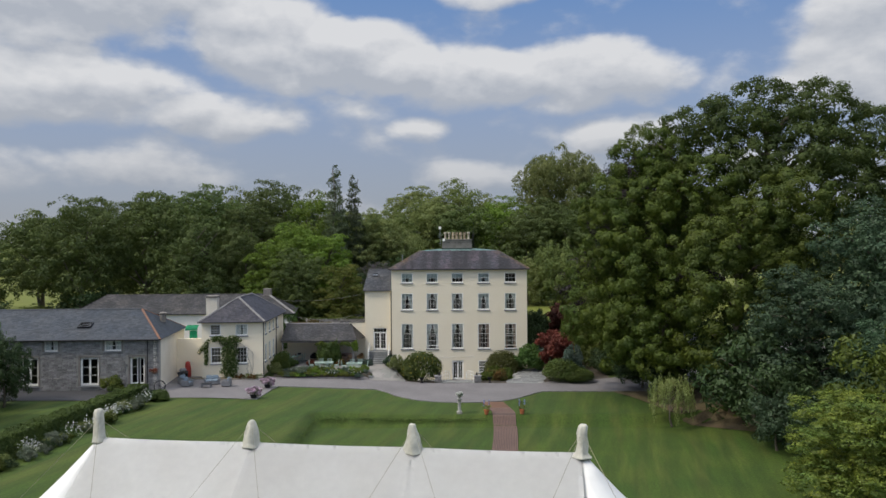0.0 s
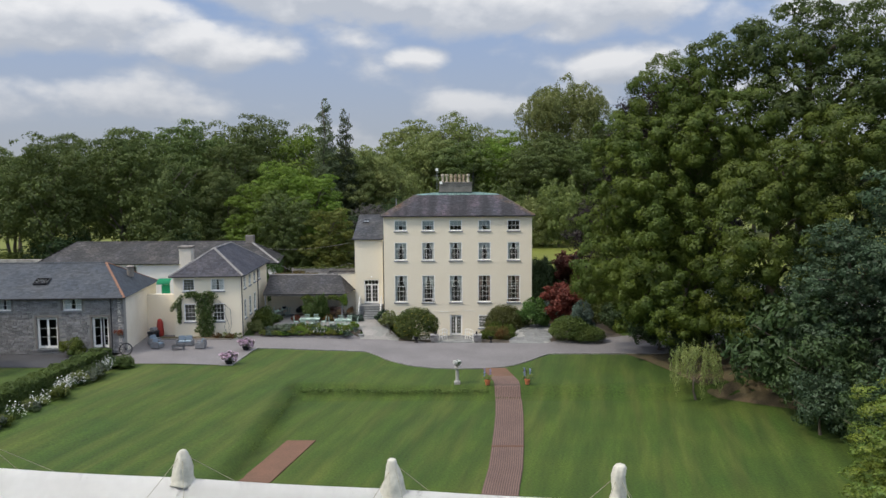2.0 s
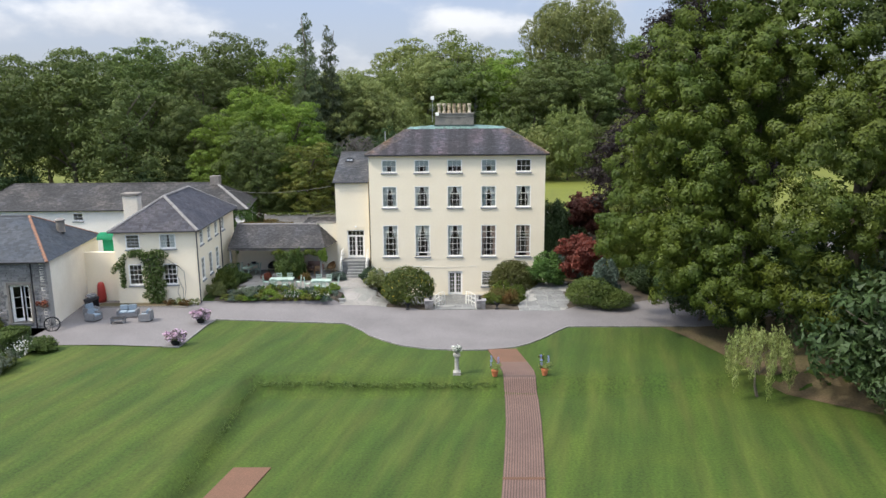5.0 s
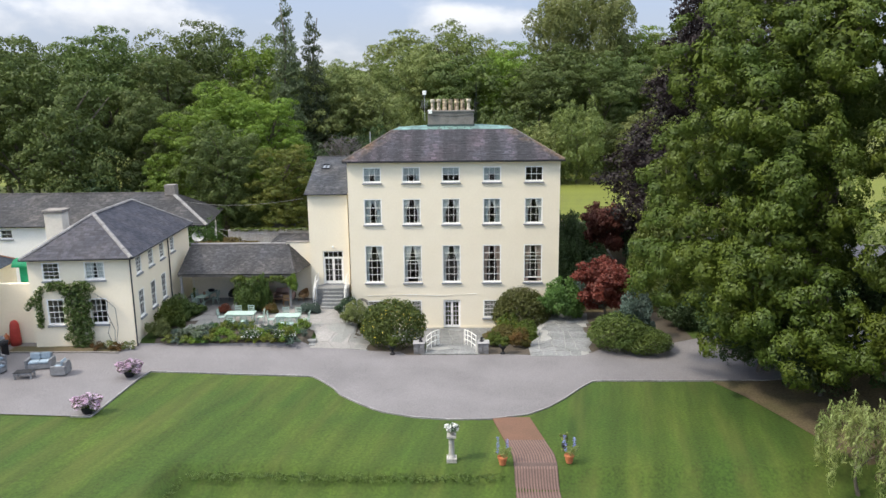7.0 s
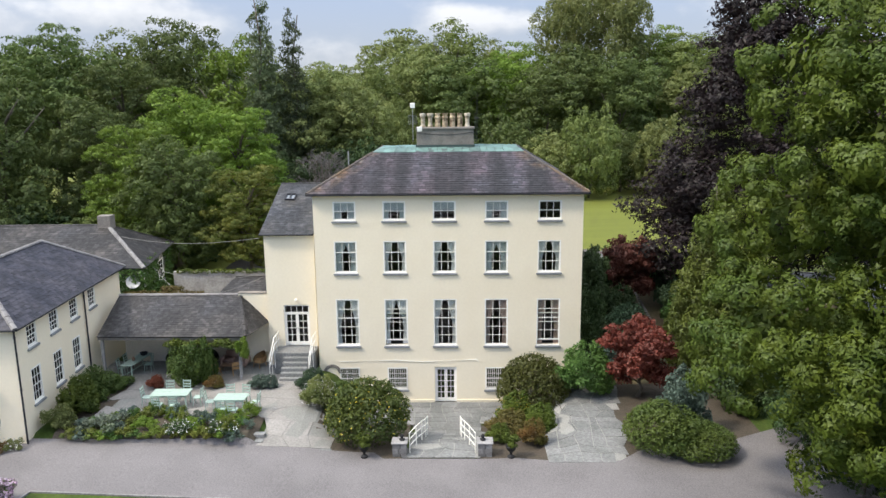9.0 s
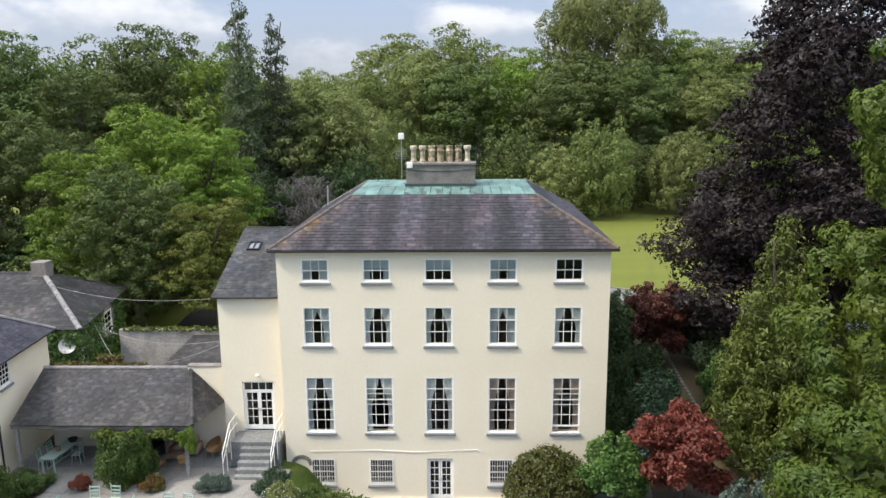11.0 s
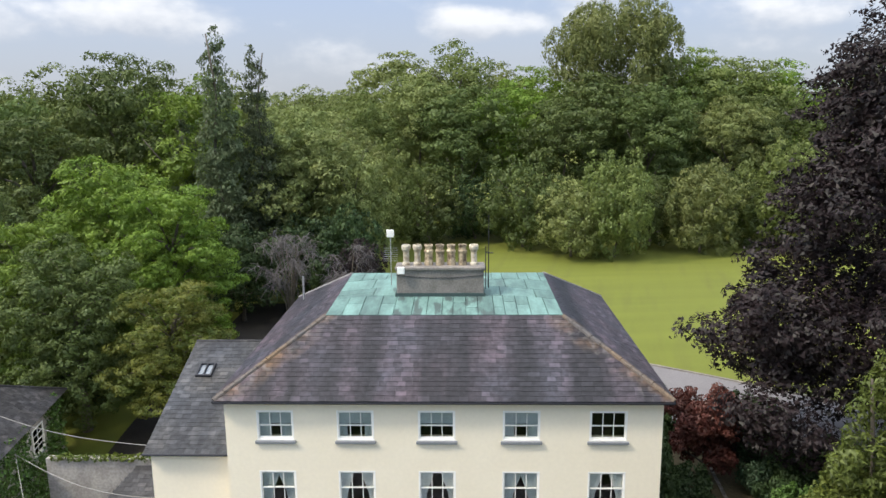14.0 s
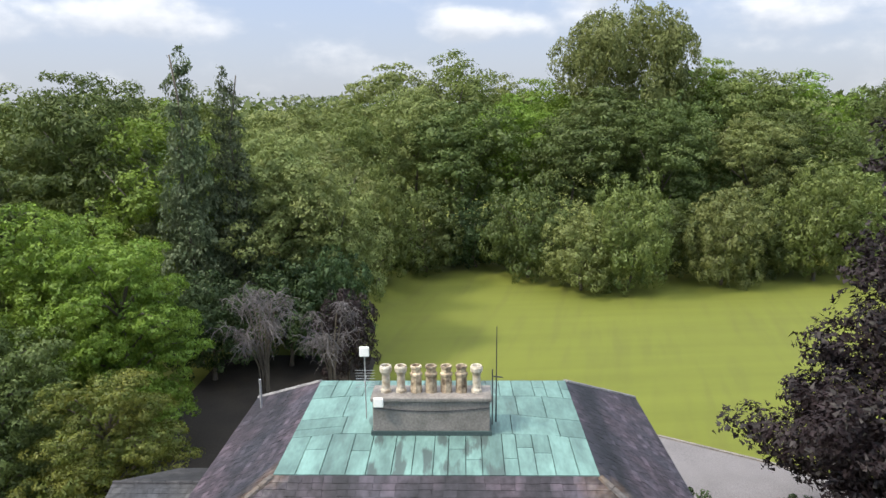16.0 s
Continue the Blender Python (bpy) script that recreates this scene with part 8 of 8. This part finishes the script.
# dark yard surface before the coach house
sheet("yard_asphalt", [-48 + i * 0.5 for i in range(41)], lambda x: 62.5, lambda x: 67.35, 10, 0.045, material("dark_asphalt", (0.055, 0.055, 0.06), scale=0.5, fine=20), "dark asphalt strip before the coach house", "yard")

# rough grass along the croquet bank
rg = random.Random(40)
lob = [(x, 59.2 + rg.uniform(-0.25, 0.25), land(x, 59.2) + 0.02, 0.35, 0.22, rg.uniform(0.05, 0.14)) for x in [-11 + 0.26 * i for i in range(51)]]
lob += [(-11.6 + rg.uniform(-0.25, 0.25), y, land(-11.6, y) + 0.02, 0.22, 0.35, rg.uniform(0.04, 0.09)) for y in [47 + 0.3 * i for i in range(40)]]
tagged(new("bank_grass", leaf_mesh("bank_grass", lob, 5200, 0.06, F_OAK, 106, aspect=0.25, inner=0.0)), "rough tufted grass along the turf bank", "grass", kind="stuff")

# ---- hydrangeas, pillar, pots ----
for x, y in ((-18.0, 69.0), (-17.95, 64.1)):
    tub = base("hydrangea_tub", pose(x, y, land(x, y) + 0.045) @ Matrix.Scale(0.74, 4), "pink and white flowers heaped in a round tub", "planter", "flower tubs")
    bm = bmesh.new()
    lathe(bm, [(0.3, 0), (0.36, 0.15), (0.42, 0.4), (0.4, 0.42), (0.36, 0.38)], 16)
    part("tub", bm, M_BLACK, tub)
    me = leaf_mesh("foliage", crown_lobes(70, 30, 0.8, 0.25, 1.25, 0.5, 0.3, 0.2, 0.8), 1500, 0.06, F_OAK, 96)
    f = new("foliage", me)
    f.parent = tub
    me = leaf_mesh("blossom", crown_lobes(70, 30, 0.83, 0.3, 1.3, 0.5, 0.3, 0.2, 0.8), 1500, 0.06, F_PINK, 97, inner=0.0, aspect=0.8)
    f = new("blossom", me)
    f.parent = tub
pil = base("stone_pedestal", pose(0.1, 60.05, land(0.1, 60.05)), "pale stone pedestal with a planted urn", "pedestal")
bm = bmesh.new()
box(bm, -0.22, 0.22, -0.22, 0.22, -0.1, 0.16)
box(bm, -0.2, 0.2, -0.2, 0.2, 1.12, 1.22)
lathe(bm, [(0.19, 0.16), (0.16, 0.22), (0.13, 0.3), (0.12, 1.0), (0.15, 1.06), (0.19, 1.12)], 14)
part("column", bm, M_PED, pil)
bm = bmesh.new()
lathe(bm, [(0.08, 1.22), (0.06, 1.28), (0.16, 1.36), (0.22, 1.46), (0.2, 1.47)], 14)
part("urn", bm, M_PED, pil)
me = leaf_mesh("blossom", crown_lobes(71, 16, 0.3, 1.42, 1.78, 0.4, 0.3, 0.2, 0.8), 260, 0.05, F_WHITE, 98)
f = new("blossom", me)
f.parent = pil
me = leaf_mesh("foliage", crown_lobes(72, 16, 0.28, 1.4, 1.7, 0.4, 0.3, 0.2, 0.8), 260, 0.05, F_BLUE, 99)
f = new("foliage", me)
f.parent = pil
for x, y in ((2.3, 59.7), (5.2, 59.85)):
    pot = base("flower_pot", pose(x, y, land(x, y)), "terracotta pot of blue agapanthus on the lawn", "flower pot", "agapanthus pots")
    bm = bmesh.new()
    lathe(bm, [(0.14, 0), (0.2, 0.3), (0.22, 0.3), (0.22, 0.36), (0.19, 0.36), (0.17, 0.3)], 14)
    part("pot", bm, M_TERRA, pot)
    f = new("foliage", leaf_mesh("foliage", crown_lobes(73, 20, 0.36, 0.3, 0.8, 0.5, 0.25, 0.3), 300, 0.08, F_ASH, 100, aspect=0.13))
    f.parent = pot
    f = new("blossom", leaf_mesh("blossom", [((0.2 + 0.3 * (i % 3) / 2) * math.cos(i * 2.1), (0.2 + 0.3 * (i % 3) / 2) * math.sin(i * 2.1), 0.95 + 0.16 * math.sin(i * 3), 0.06, 0.06, 0.05) for i in range(14)], 240, 0.024, F_LILAC, 101))
    f.parent = pot
bm = bmesh.new()
lathe(bm, [(0.1, 0), (0.14, 0.25), (0.15, 0.28), (0.12, 0.28)], 12)
sp = base("small_pot", pose(5.17, 61.0, land(5.17, 61.0)), "small dark pot with a clipped bush on the lawn", "flower pot")
part("pot", bm, M_BLACK, sp)
f = new("foliage", leaf_mesh("foliage", crown_lobes(74, 20, 0.2, 0.4, 0.85, 0.5, 0.3, 0.2), 420, 0.04, F_ASH, 102))
f.parent = sp
for x in (-3.65, 3.2):
    ur = base("iron_urn", pose(x, 73.75, land(x, 73.75) + 0.045), "black iron urn with a clipped ball shrub", "urn", "court urns")
    bm = bmesh.new()
    lathe(bm, [(0.17, 0), (0.17, 0.06), (0.06, 0.14), (0.07, 0.26), (0.2, 0.4), (0.27, 0.56), (0.24, 0.57)], 14)
    part("urn", bm, M_BLACK, ur)
    f = new("foliage", leaf_mesh("foliage", crown_lobes(75, 30, 0.38, 0.5, 1.15, 0.5, 0.3, 0.1, 0.9), 900, 0.04, F_LIME, 103))
    f.parent = ur


# ---- garden furniture ----
def table(m, lx, ly, mt, label):
    t = base("garden_table", m, label, "table")
    bm = bmesh.new()
    for k in range(5):
        w = ly / 5
        box(bm, -lx / 2, lx / 2, -ly / 2 + k * w + 0.006, -ly / 2 + (k + 1) * w - 0.006, 0.71, 0.745)
    part("tabletop", bm, mt, t)
    for x in (-1, 1):
        for y in (-1, 1):
            bm = bmesh.new()
            box(bm, x * (lx / 2 - 0.12) - 0.035, x * (lx / 2 - 0.12) + 0.035, y * (ly / 2 - 0.1) - 0.035, y * (ly / 2 - 0.1) + 0.035, 0, 0.71)
            part("leg", bm, mt, t)
    bm = bmesh.new()
    box(bm, -lx / 2 + 0.12, lx / 2 - 0.12, -ly / 2 + 0.08, ly / 2 - 0.08, 0.62, 0.705)
    part("apron", bm, mt, t)
    return t


def chair(m, mt, label, group=""):
    c = base("garden_chair", m, label, "chair", group)
    bm = bmesh.new()
    box(bm, -0.22, 0.22, -0.21, 0.21, 0.42, 0.46)
    bevel_all(bm, 0.012)
    part("seat", bm, mt, c)
    for x in (-1, 1):
        for y in (-1, 1):
            bm = bmesh.new()
            tube(bm, [(x * 0.19, y * 0.18, 0.42), (x * 0.22, y * 0.21, 0)], [0.024, 0.017], 6)
            part("leg", bm, mt, c)
        bm = bmesh.new()
        tube(bm, [(x * 0.2, 0.19, 0.44), (x * 0.21, 0.26, 1.0)], 0.022, 6)
        part("back_post", bm, mt, c)
    for z in (0.62, 0.76, 0.92):
        bm = bmesh.new()
        box(bm, -0.2, 0.2, 0.205 + (z - 0.5) * 0.12, 0.23 + (z - 0.5) * 0.12, z - 0.035, z + 0.035)
        part("backrest_slat", bm, mt, c)
    return c


TZ0 = 0.79
table(pose(-14.3, 78.0, TZ0, 0, 0, 2), 1.95, 0.95, M_MINT, "pale mint painted wooden garden table")
table(pose(-10.95, 77.4, TZ0, 0, 0, 1), 1.6, 0.9, M_MINT, "pale mint painted wooden garden table")
first = chair(pose(-14.75, 78.85, TZ0, 0, 0, 4), M_MINT, "pale mint ladder-back garden chair", "terrace chairs")
for x, y, r in ((-13.9, 78.9, -5), (-14.7, 77.15, 178), (-13.8, 77.1, 184), (-15.65, 78.1, 92), (-12.95, 78.1, -88), (-11.3, 78.3, 6), (-10.5, 78.25, -8), (-11.2, 76.6, 186), (-10.6, 76.5, 176), (-12.1, 77.5, 95), (-9.75, 77.45, -95)):
    copy_thing(first, pose(x, y, TZ0, 0, 0, r))
bench = base("trestle_table", pose(-18.3, 83.0, TZ0 + 0.02, 0, 0, 82), "pale painted trestle table in the loggia", "table")
bm = bmesh.new()
box(bm, -1.15, 1.15, -0.36, 0.36, 0.72, 0.77)
part("top", bm, M_MINT, bench)
bm = bmesh.new()
box(bm, -1.1, 1.1, -0.02, 0.02, 0.2, 0.27)
part("stretcher", bm, M_MINT, bench)
for x in (-1.05, 1.05):
    for y in (-0.3, 0.3):
        bm = bmesh.new()
        box(bm, x - 0.035, x + 0.035, y - 0.035, y + 0.035, 0, 0.72)
        part("leg", bm, M_MINT, bench)
pan = base("cooking_pot", pose(-18.15, 83.7, TZ0 + 0.79), "round black cooking pot on the table", "pot")
bm = bmesh.new()
lathe(bm, [(0.16, 0), (0.2, 0.04), (0.21, 0.15), (0.23, 0.16), (0.19, 0.15), (0.17, 0.03), (0.0, 0.03)], 16)
part("pot_body", bm, M_BLACK, pan)
for q in (-1, 1):
    bm = bmesh.new()
    tube(bm, [(q * 0.2, -0.06, 0.13), (q * 0.28, 0, 0.14), (q * 0.2, 0.06, 0.13)], 0.012, 5)
    part("handle", bm, M_BLACK, pan)
jug = base("pottery_jar", pose(-18.35, 82.7, TZ0 + 0.79), "small brown pottery jar on the table", "jar")
bm = bmesh.new()
lathe(bm, [(0.06, 0), (0.1, 0.06), (0.1, 0.14), (0.06, 0.2), (0.07, 0.23), (0.05, 0.22), (0.04, 0.1)], 12)
part("jar_body", bm, M_WOOD, jug)
for x, y, r in ((-18.95, 82.5, 95), (-18.9, 83.3, 88), (-17.65, 83.1, -85)):
    copy_thing(first, pose(x, y, TZ0, 0, 0, r))


def loggia_sofa(m, width, mt, name, label, category):
    """Upholstered seat with a padded back, two rolled arms and block feet."""
    sofa = base(name, m, label, category, "loggia seats")
    w = width / 2
    for nm, q in (("seat_base", (-w, w, -0.36, 0.32, 0.1, 0.32)), ("backrest", (-w, w, 0.24, 0.42, 0.3, 0.88)), ("arm", (-w - 0.16, -w, -0.38, 0.42, 0.1, 0.6)), ("arm", (w, w + 0.16, -0.38, 0.42, 0.1, 0.6))):
        bm = bmesh.new()
        box(bm, *q)
        bevel_all(bm, 0.06, 3)
        smooth(part(nm, bm, mt, sofa))
    n = 2 if width > 1 else 1
    for k in range(n):
        bm = bmesh.new()
        box(bm, -w + k * width / n + 0.01, -w + (k + 1) * width / n - 0.01, -0.38, 0.24, 0.32, 0.46)
        bevel_all(bm, 0.05, 3)
        smooth(part("seat_cushion", bm, mt, sofa))
    for x in (-w, w):
        for y in (-0.3, 0.34):
            bm = bmesh.new()
            box(bm, x - 0.03, x + 0.03, y - 0.03, y + 0.03, 0, 0.11)
            part("foot", bm, M_WOOD, sofa)


def tub_chair(m, mt, label):
    """Round-backed basket chair on four splayed legs."""
    c = base("tub_chair", m, label, "armchair", "loggia seats")
    bm = bmesh.new()
    rows = []
    for j in range(5):
        z, r = 0.34 + 0.15 * j, 0.36 + 0.05 * j - 0.012 * j * j
        rows.append([bm.verts.new((r * math.sin(a), r * math.cos(a), z - 0.1 * j * abs(a) / 2.2)) for a in [-2.2 + 4.4 * i / 16 for i in range(17)]])
    for u, v in zip(rows, rows[1:]):
        for i in range(16):
            bm.faces.new((u[i], u[i + 1], v[i + 1], v[i]))
    bmesh.ops.solidify(bm, geom=bm.faces[:], thickness=0.05)
    smooth(part("shell", bm, mt, c))
    bm = bmesh.new()
    lathe(bm, [(0.0, 0.32), (0.34, 0.32), (0.36, 0.38), (0.34, 0.44), (0.0, 0.45)], 20)
    smooth(part("seat", bm, mt, c))
    for x in (-1, 1):
        for y in (-1, 1):
            bm = bmesh.new()
            tube(bm, [(x * 0.22, y * 0.22, 0.34), (x * 0.28, y * 0.28, 0)], 0.02, 6)
            part("leg", bm, mt, c)
    return c


def folding_chair(m):
    """Slatted teak chair with crossed legs."""
    c = base("folding_chair", m, "folding slatted teak chair in the loggia", "chair", "folding chairs")
    for k in range(5):
        bm = bmesh.new()
        box(bm, -0.2, 0.2, -0.2 + k * 0.085, -0.135 + k * 0.085, 0.43, 0.45)
        part("seat_slat", bm, M_TEAK, c)
    for x in (-0.215, 0.215):
        for a, b in (((x, -0.24, 0), (x, 0.28, 0.86)), ((x * 0.9, 0.26, 0), (x * 0.9, -0.2, 0.44))):
            bm = bmesh.new()
            tube(bm, [a, b], 0.018, 5)
            part("leg", bm, M_TEAK, c)
    for z in (0.66, 0.76, 0.85):
        bm = bmesh.new()
        y = 0.28 - (0.86 - z) * 0.6
        box(bm, -0.21, 0.21, y - 0.012, y + 0.012, z - 0.03, z + 0.03)
        part("backrest_slat", bm, M_TEAK, c)
    return c


loggia_sofa(pose(-12.75, 84.0, 0.78, 0, 0, -4), 1.35, M_ROSE, "loggia_sofa", "faded rose cloth sofa against the loggia wall", "sofa")
tub = tub_chair(pose(-14.15, 84.0, 0.78, 0, 0, 14), M_BLACK, "round-backed black basket chair in the shade")
copy_thing(tub, pose(-16.6, 84.1, 0.78, 0, 0, -10))
copy_thing(tub, pose(-15.4, 83.3, 0.78, 0, 0, 40))
tub_chair(pose(-11.2, 83.8, 0.78, 0, 0, -35), M_TEAK, "round-backed brown wicker chair in the loggia")
fold = folding_chair(pose(-13.9, 82.6, 0.78, 0, 0, 150))
for x, y, r in ((-13.3, 82.2, 70), (-12.2, 82.4, 200), (-14.6, 82.9, 20)):
    copy_thing(fold, pose(x, y, 0.78, 0, 0, r))
low = base("coffee_table", pose(-12.9, 83.0, 0.78), "small low wooden table before the sofa", "table")
bm = bmesh.new()
box(bm, -0.4, 0.4, -0.25, 0.25, 0.38, 0.42)
bevel_all(bm, 0.01)
part("top", bm, M_WOOD, low)
for x in (-0.35, 0.35):
    for y in (-0.2, 0.2):
        bm = bmesh.new()
        box(bm, x - 0.025, x + 0.025, y - 0.025, y + 0.025, 0, 0.38)
        part("leg", bm, M_WOOD, low)


def rattan_seat(x, y, rz, width, name, label):
    s = base(name, pose(x, y, land(x, y) + 0.045, 0, 0, rz), label, "sofa" if width > 1 else "armchair", "gravel seating")
    w = width / 2
    for nm, q in (("seat_base", (-w, w, -0.38, 0.3, 0.05, 0.34)), ("backrest", (-w, w, 0.3, 0.44, 0.05, 0.78)), ("arm", (-w - 0.14, -w, -0.38, 0.44, 0.05, 0.58)), ("arm", (w, w + 0.14, -0.38, 0.44, 0.05, 0.58))):
        bm = bmesh.new()
        box(bm, *q)
        bevel_all(bm, 0.03, 2)
        part(nm, bm, M_RATTAN, s)
    n = 2 if width > 1 else 1
    for k in range(n):
        a, b = -w + k * width / n + 0.01, -w + (k + 1) * width / n - 0.01
        bm = bmesh.new()
        box(bm, a, b, -0.38, 0.29, 0.345, 0.46)
        bevel_all(bm, 0.04, 2)
        part("seat_cushion", bm, M_CUSH, s)
        bm = bmesh.new()
        box(bm, a, b, 0.14, 0.29, 0.465, 0.86)
        bevel_all(bm, 0.05, 2)
        part("back_cushion", bm, M_CUSH, s)
    return s


rattan_seat(-23.65, 70.1, 10, 1.15, "rattan_sofa", "grey rattan sofa with blue-grey cushions on gravel")
rattan_seat(-21.95, 69.1, -85, 0.62, "rattan_armchair", "grey rattan armchair with cushion on gravel")
rattan_seat(-25.7, 69.2, 75, 0.62, "rattan_armchair", "grey rattan armchair with cushion on gravel")
rattan_seat(-26.5, 70.5, 60, 0.62, "rattan_armchair", "grey rattan armchair with cushion on gravel")
ct = base("coffee_table", pose(-23.65, 68.5, land(-23.65, 68.5) + 0.045, 0, 0, 8), "low grey rattan coffee table with glass top", "table")
bm = bmesh.new()
for x in (-0.46, 0.38):
    for y in (-0.28, 0.2):
        box(bm, x, x + 0.08, y, y + 0.08, 0, 0.36)
box(bm, -0.46, 0.46, -0.28, 0.28, 0.28, 0.38)
part("frame", bm, M_RATTAN, ct)
bm = bmesh.new()
box(bm, -0.48, 0.48, -0.3, 0.3, 0.382, 0.392)
part("tabletop", bm, M_BLACK, ct)
# covered barbecue, gas bottle, wall basket, wheel
cov = base("patio_heater_cover", pose(-27.5, 74.2, land(-27.5, 74.2) + 0.045), "tall red plastic cover beside the wall", "cover")
bm = bmesh.new()
lathe(bm, [(0.3, 0), (0.33, 0.3), (0.3, 0.9), (0.26, 1.35), (0.18, 1.55), (0.05, 1.62)], 14)
smooth(part("cover", bm, M_RED, cov))
gb = base("gas_bottle", pose(-28.15, 74.3, land(-28.1, 74.2) + 0.045), "orange gas bottle beside the wall", "gas bottle")
bm = bmesh.new()
lathe(bm, [(0.15, 0), (0.17, 0.08), (0.17, 0.5), (0.1, 0.62), (0.06, 0.64), (0.06, 0.72)], 14)
smooth(part("bottle", bm, M_TERRA, gb))
bbq = base("barbecue", pose(-27.15, 71.9, land(-27, 73) + 0.045, 0, 0, 80), "grey lidded barbecue beside the gable", "barbecue")
bm = bmesh.new()
box(bm, -0.55, 0.55, -0.3, 0.3, 0.75, 0.95)
bevel_all(bm, 0.04)
part("body", bm, M_GUTTER, bbq)
bm = bmesh.new()
box(bm, -0.4, 0.4, -0.28, 0.28, 0.955, 1.25)
bevel_all(bm, 0.12, 3)
part("lid", bm, M_RATTAN, bbq)
for x in (-0.45, 0.45):
    bm = bmesh.new()
    box(bm, x - 0.03, x + 0.03, -0.25, 0.25, 0, 0.75)
    part("leg", bm, M_GUTTER, bbq)
wh = base("old_wheel", pose(-27.35, 66.75, land(-27.3, 66.7) + 0.5, 78, 0, 20), "black spoked wheel leaning on the wall", "wheel")
bm = bmesh.new()
tube(bm, [(0.48 * math.cos(i * math.pi / 12), 0.48 * math.sin(i * math.pi / 12), 0) for i in range(25)], 0.05, 6)
part("tyre", bm, M_BLACK, wh)
for i in range(6):
    bm = bmesh.new()
    a = i * math.pi / 6
    tube(bm, [(0.46 * math.cos(a), 0.46 * math.sin(a), 0), (-0.46 * math.cos(a), -0.46 * math.sin(a), 0)], 0.014, 5)
    part("spoke", bm, M_GUTTER, wh)
for x, y, z in ((-28.0, 67.1, 2.4),):
    hb = base("hanging_basket", pose(x, y, z), "hanging basket of red flowers on the wall", "basket")
    bm = bmesh.new()
    lathe(bm, [(0.05, -0.25), (0.2, -0.15), (0.25, 0.0)], 12)
    part("basket", bm, M_WOOD, hb)
    f = new("blossom", leaf_mesh("blossom", crown_lobes(76, 20, 0.4, -0.2, 0.35, 0.5, 0.3, 0.3), 500, 0.05, F_MAPLE, 104))
    f.parent = hb
# dead twiggy thicket behind the house
rg = random.Random(33)
for px, py, n, reach in ((-12.8, 115.5, 13, 10.0), (-8.2, 115.8, 8, 9.0)):
    tw = base("dead_thicket", pose(px, py, land(px, py)), "bare grey twigs of a dead thicket", "thicket", "dead thickets")
    for k in range(n):
        bm = bmesh.new()
        a, l = k * 2.4, reach * rg.uniform(0.55, 1.0)
        out = Vector((math.cos(a), math.sin(a) * 0.6 - 0.3, 0)) * rg.uniform(1.4, 3.2)
        path = [Vector((0.15 * math.cos(a), 0.15 * math.sin(a), 0)), out * 0.12 + Vector((0, 0, l * 0.5)), out * 0.4 + Vector((0, 0, l * 0.85)), out * 0.75 + Vector((0, 0, l * 0.95)), out + Vector((0, 0, l * rg.uniform(0.7, 0.95)))]
        # lower stems take a darker bark colour for the hollow's shade
        tube(bm, path[:3], [0.06, 0.055, 0.05], 5)
        part("stem", bm, M_BARK, tw)
        bm = bmesh.new()
        tube(bm, path[2:], [0.05, 0.035, 0.012], 5)
        for j in range(20):
            u = rg.uniform(1.6, 4.0)
            c = min(3, int(u))
            s0 = path[c].lerp(path[c + 1], u - c)
            e = Vector((rg.uniform(-1.0, 1.0), rg.uniform(-0.9, 0.6), rg.uniform(-1.2, 0.4)))
            tube(bm, [s0, s0 + e * 0.5 + Vector((0, 0, 0.22)), s0 + e], [0.034, 0.024, 0.01], 4)
            for w in range(3):
                f = Vector((rg.uniform(-0.55, 0.55), rg.uniform(-0.4, 0.4), rg.uniform(-0.6, 0.2)))
                g = s0 + e * (0.3 + 0.25 * w)
                tube(bm, [g, g + f * 0.5 + Vector((0, 0, 0.08)), g + f], [0.017, 0.013, 0.007], 3)
        part("branch", bm, M_DEAD, tw)
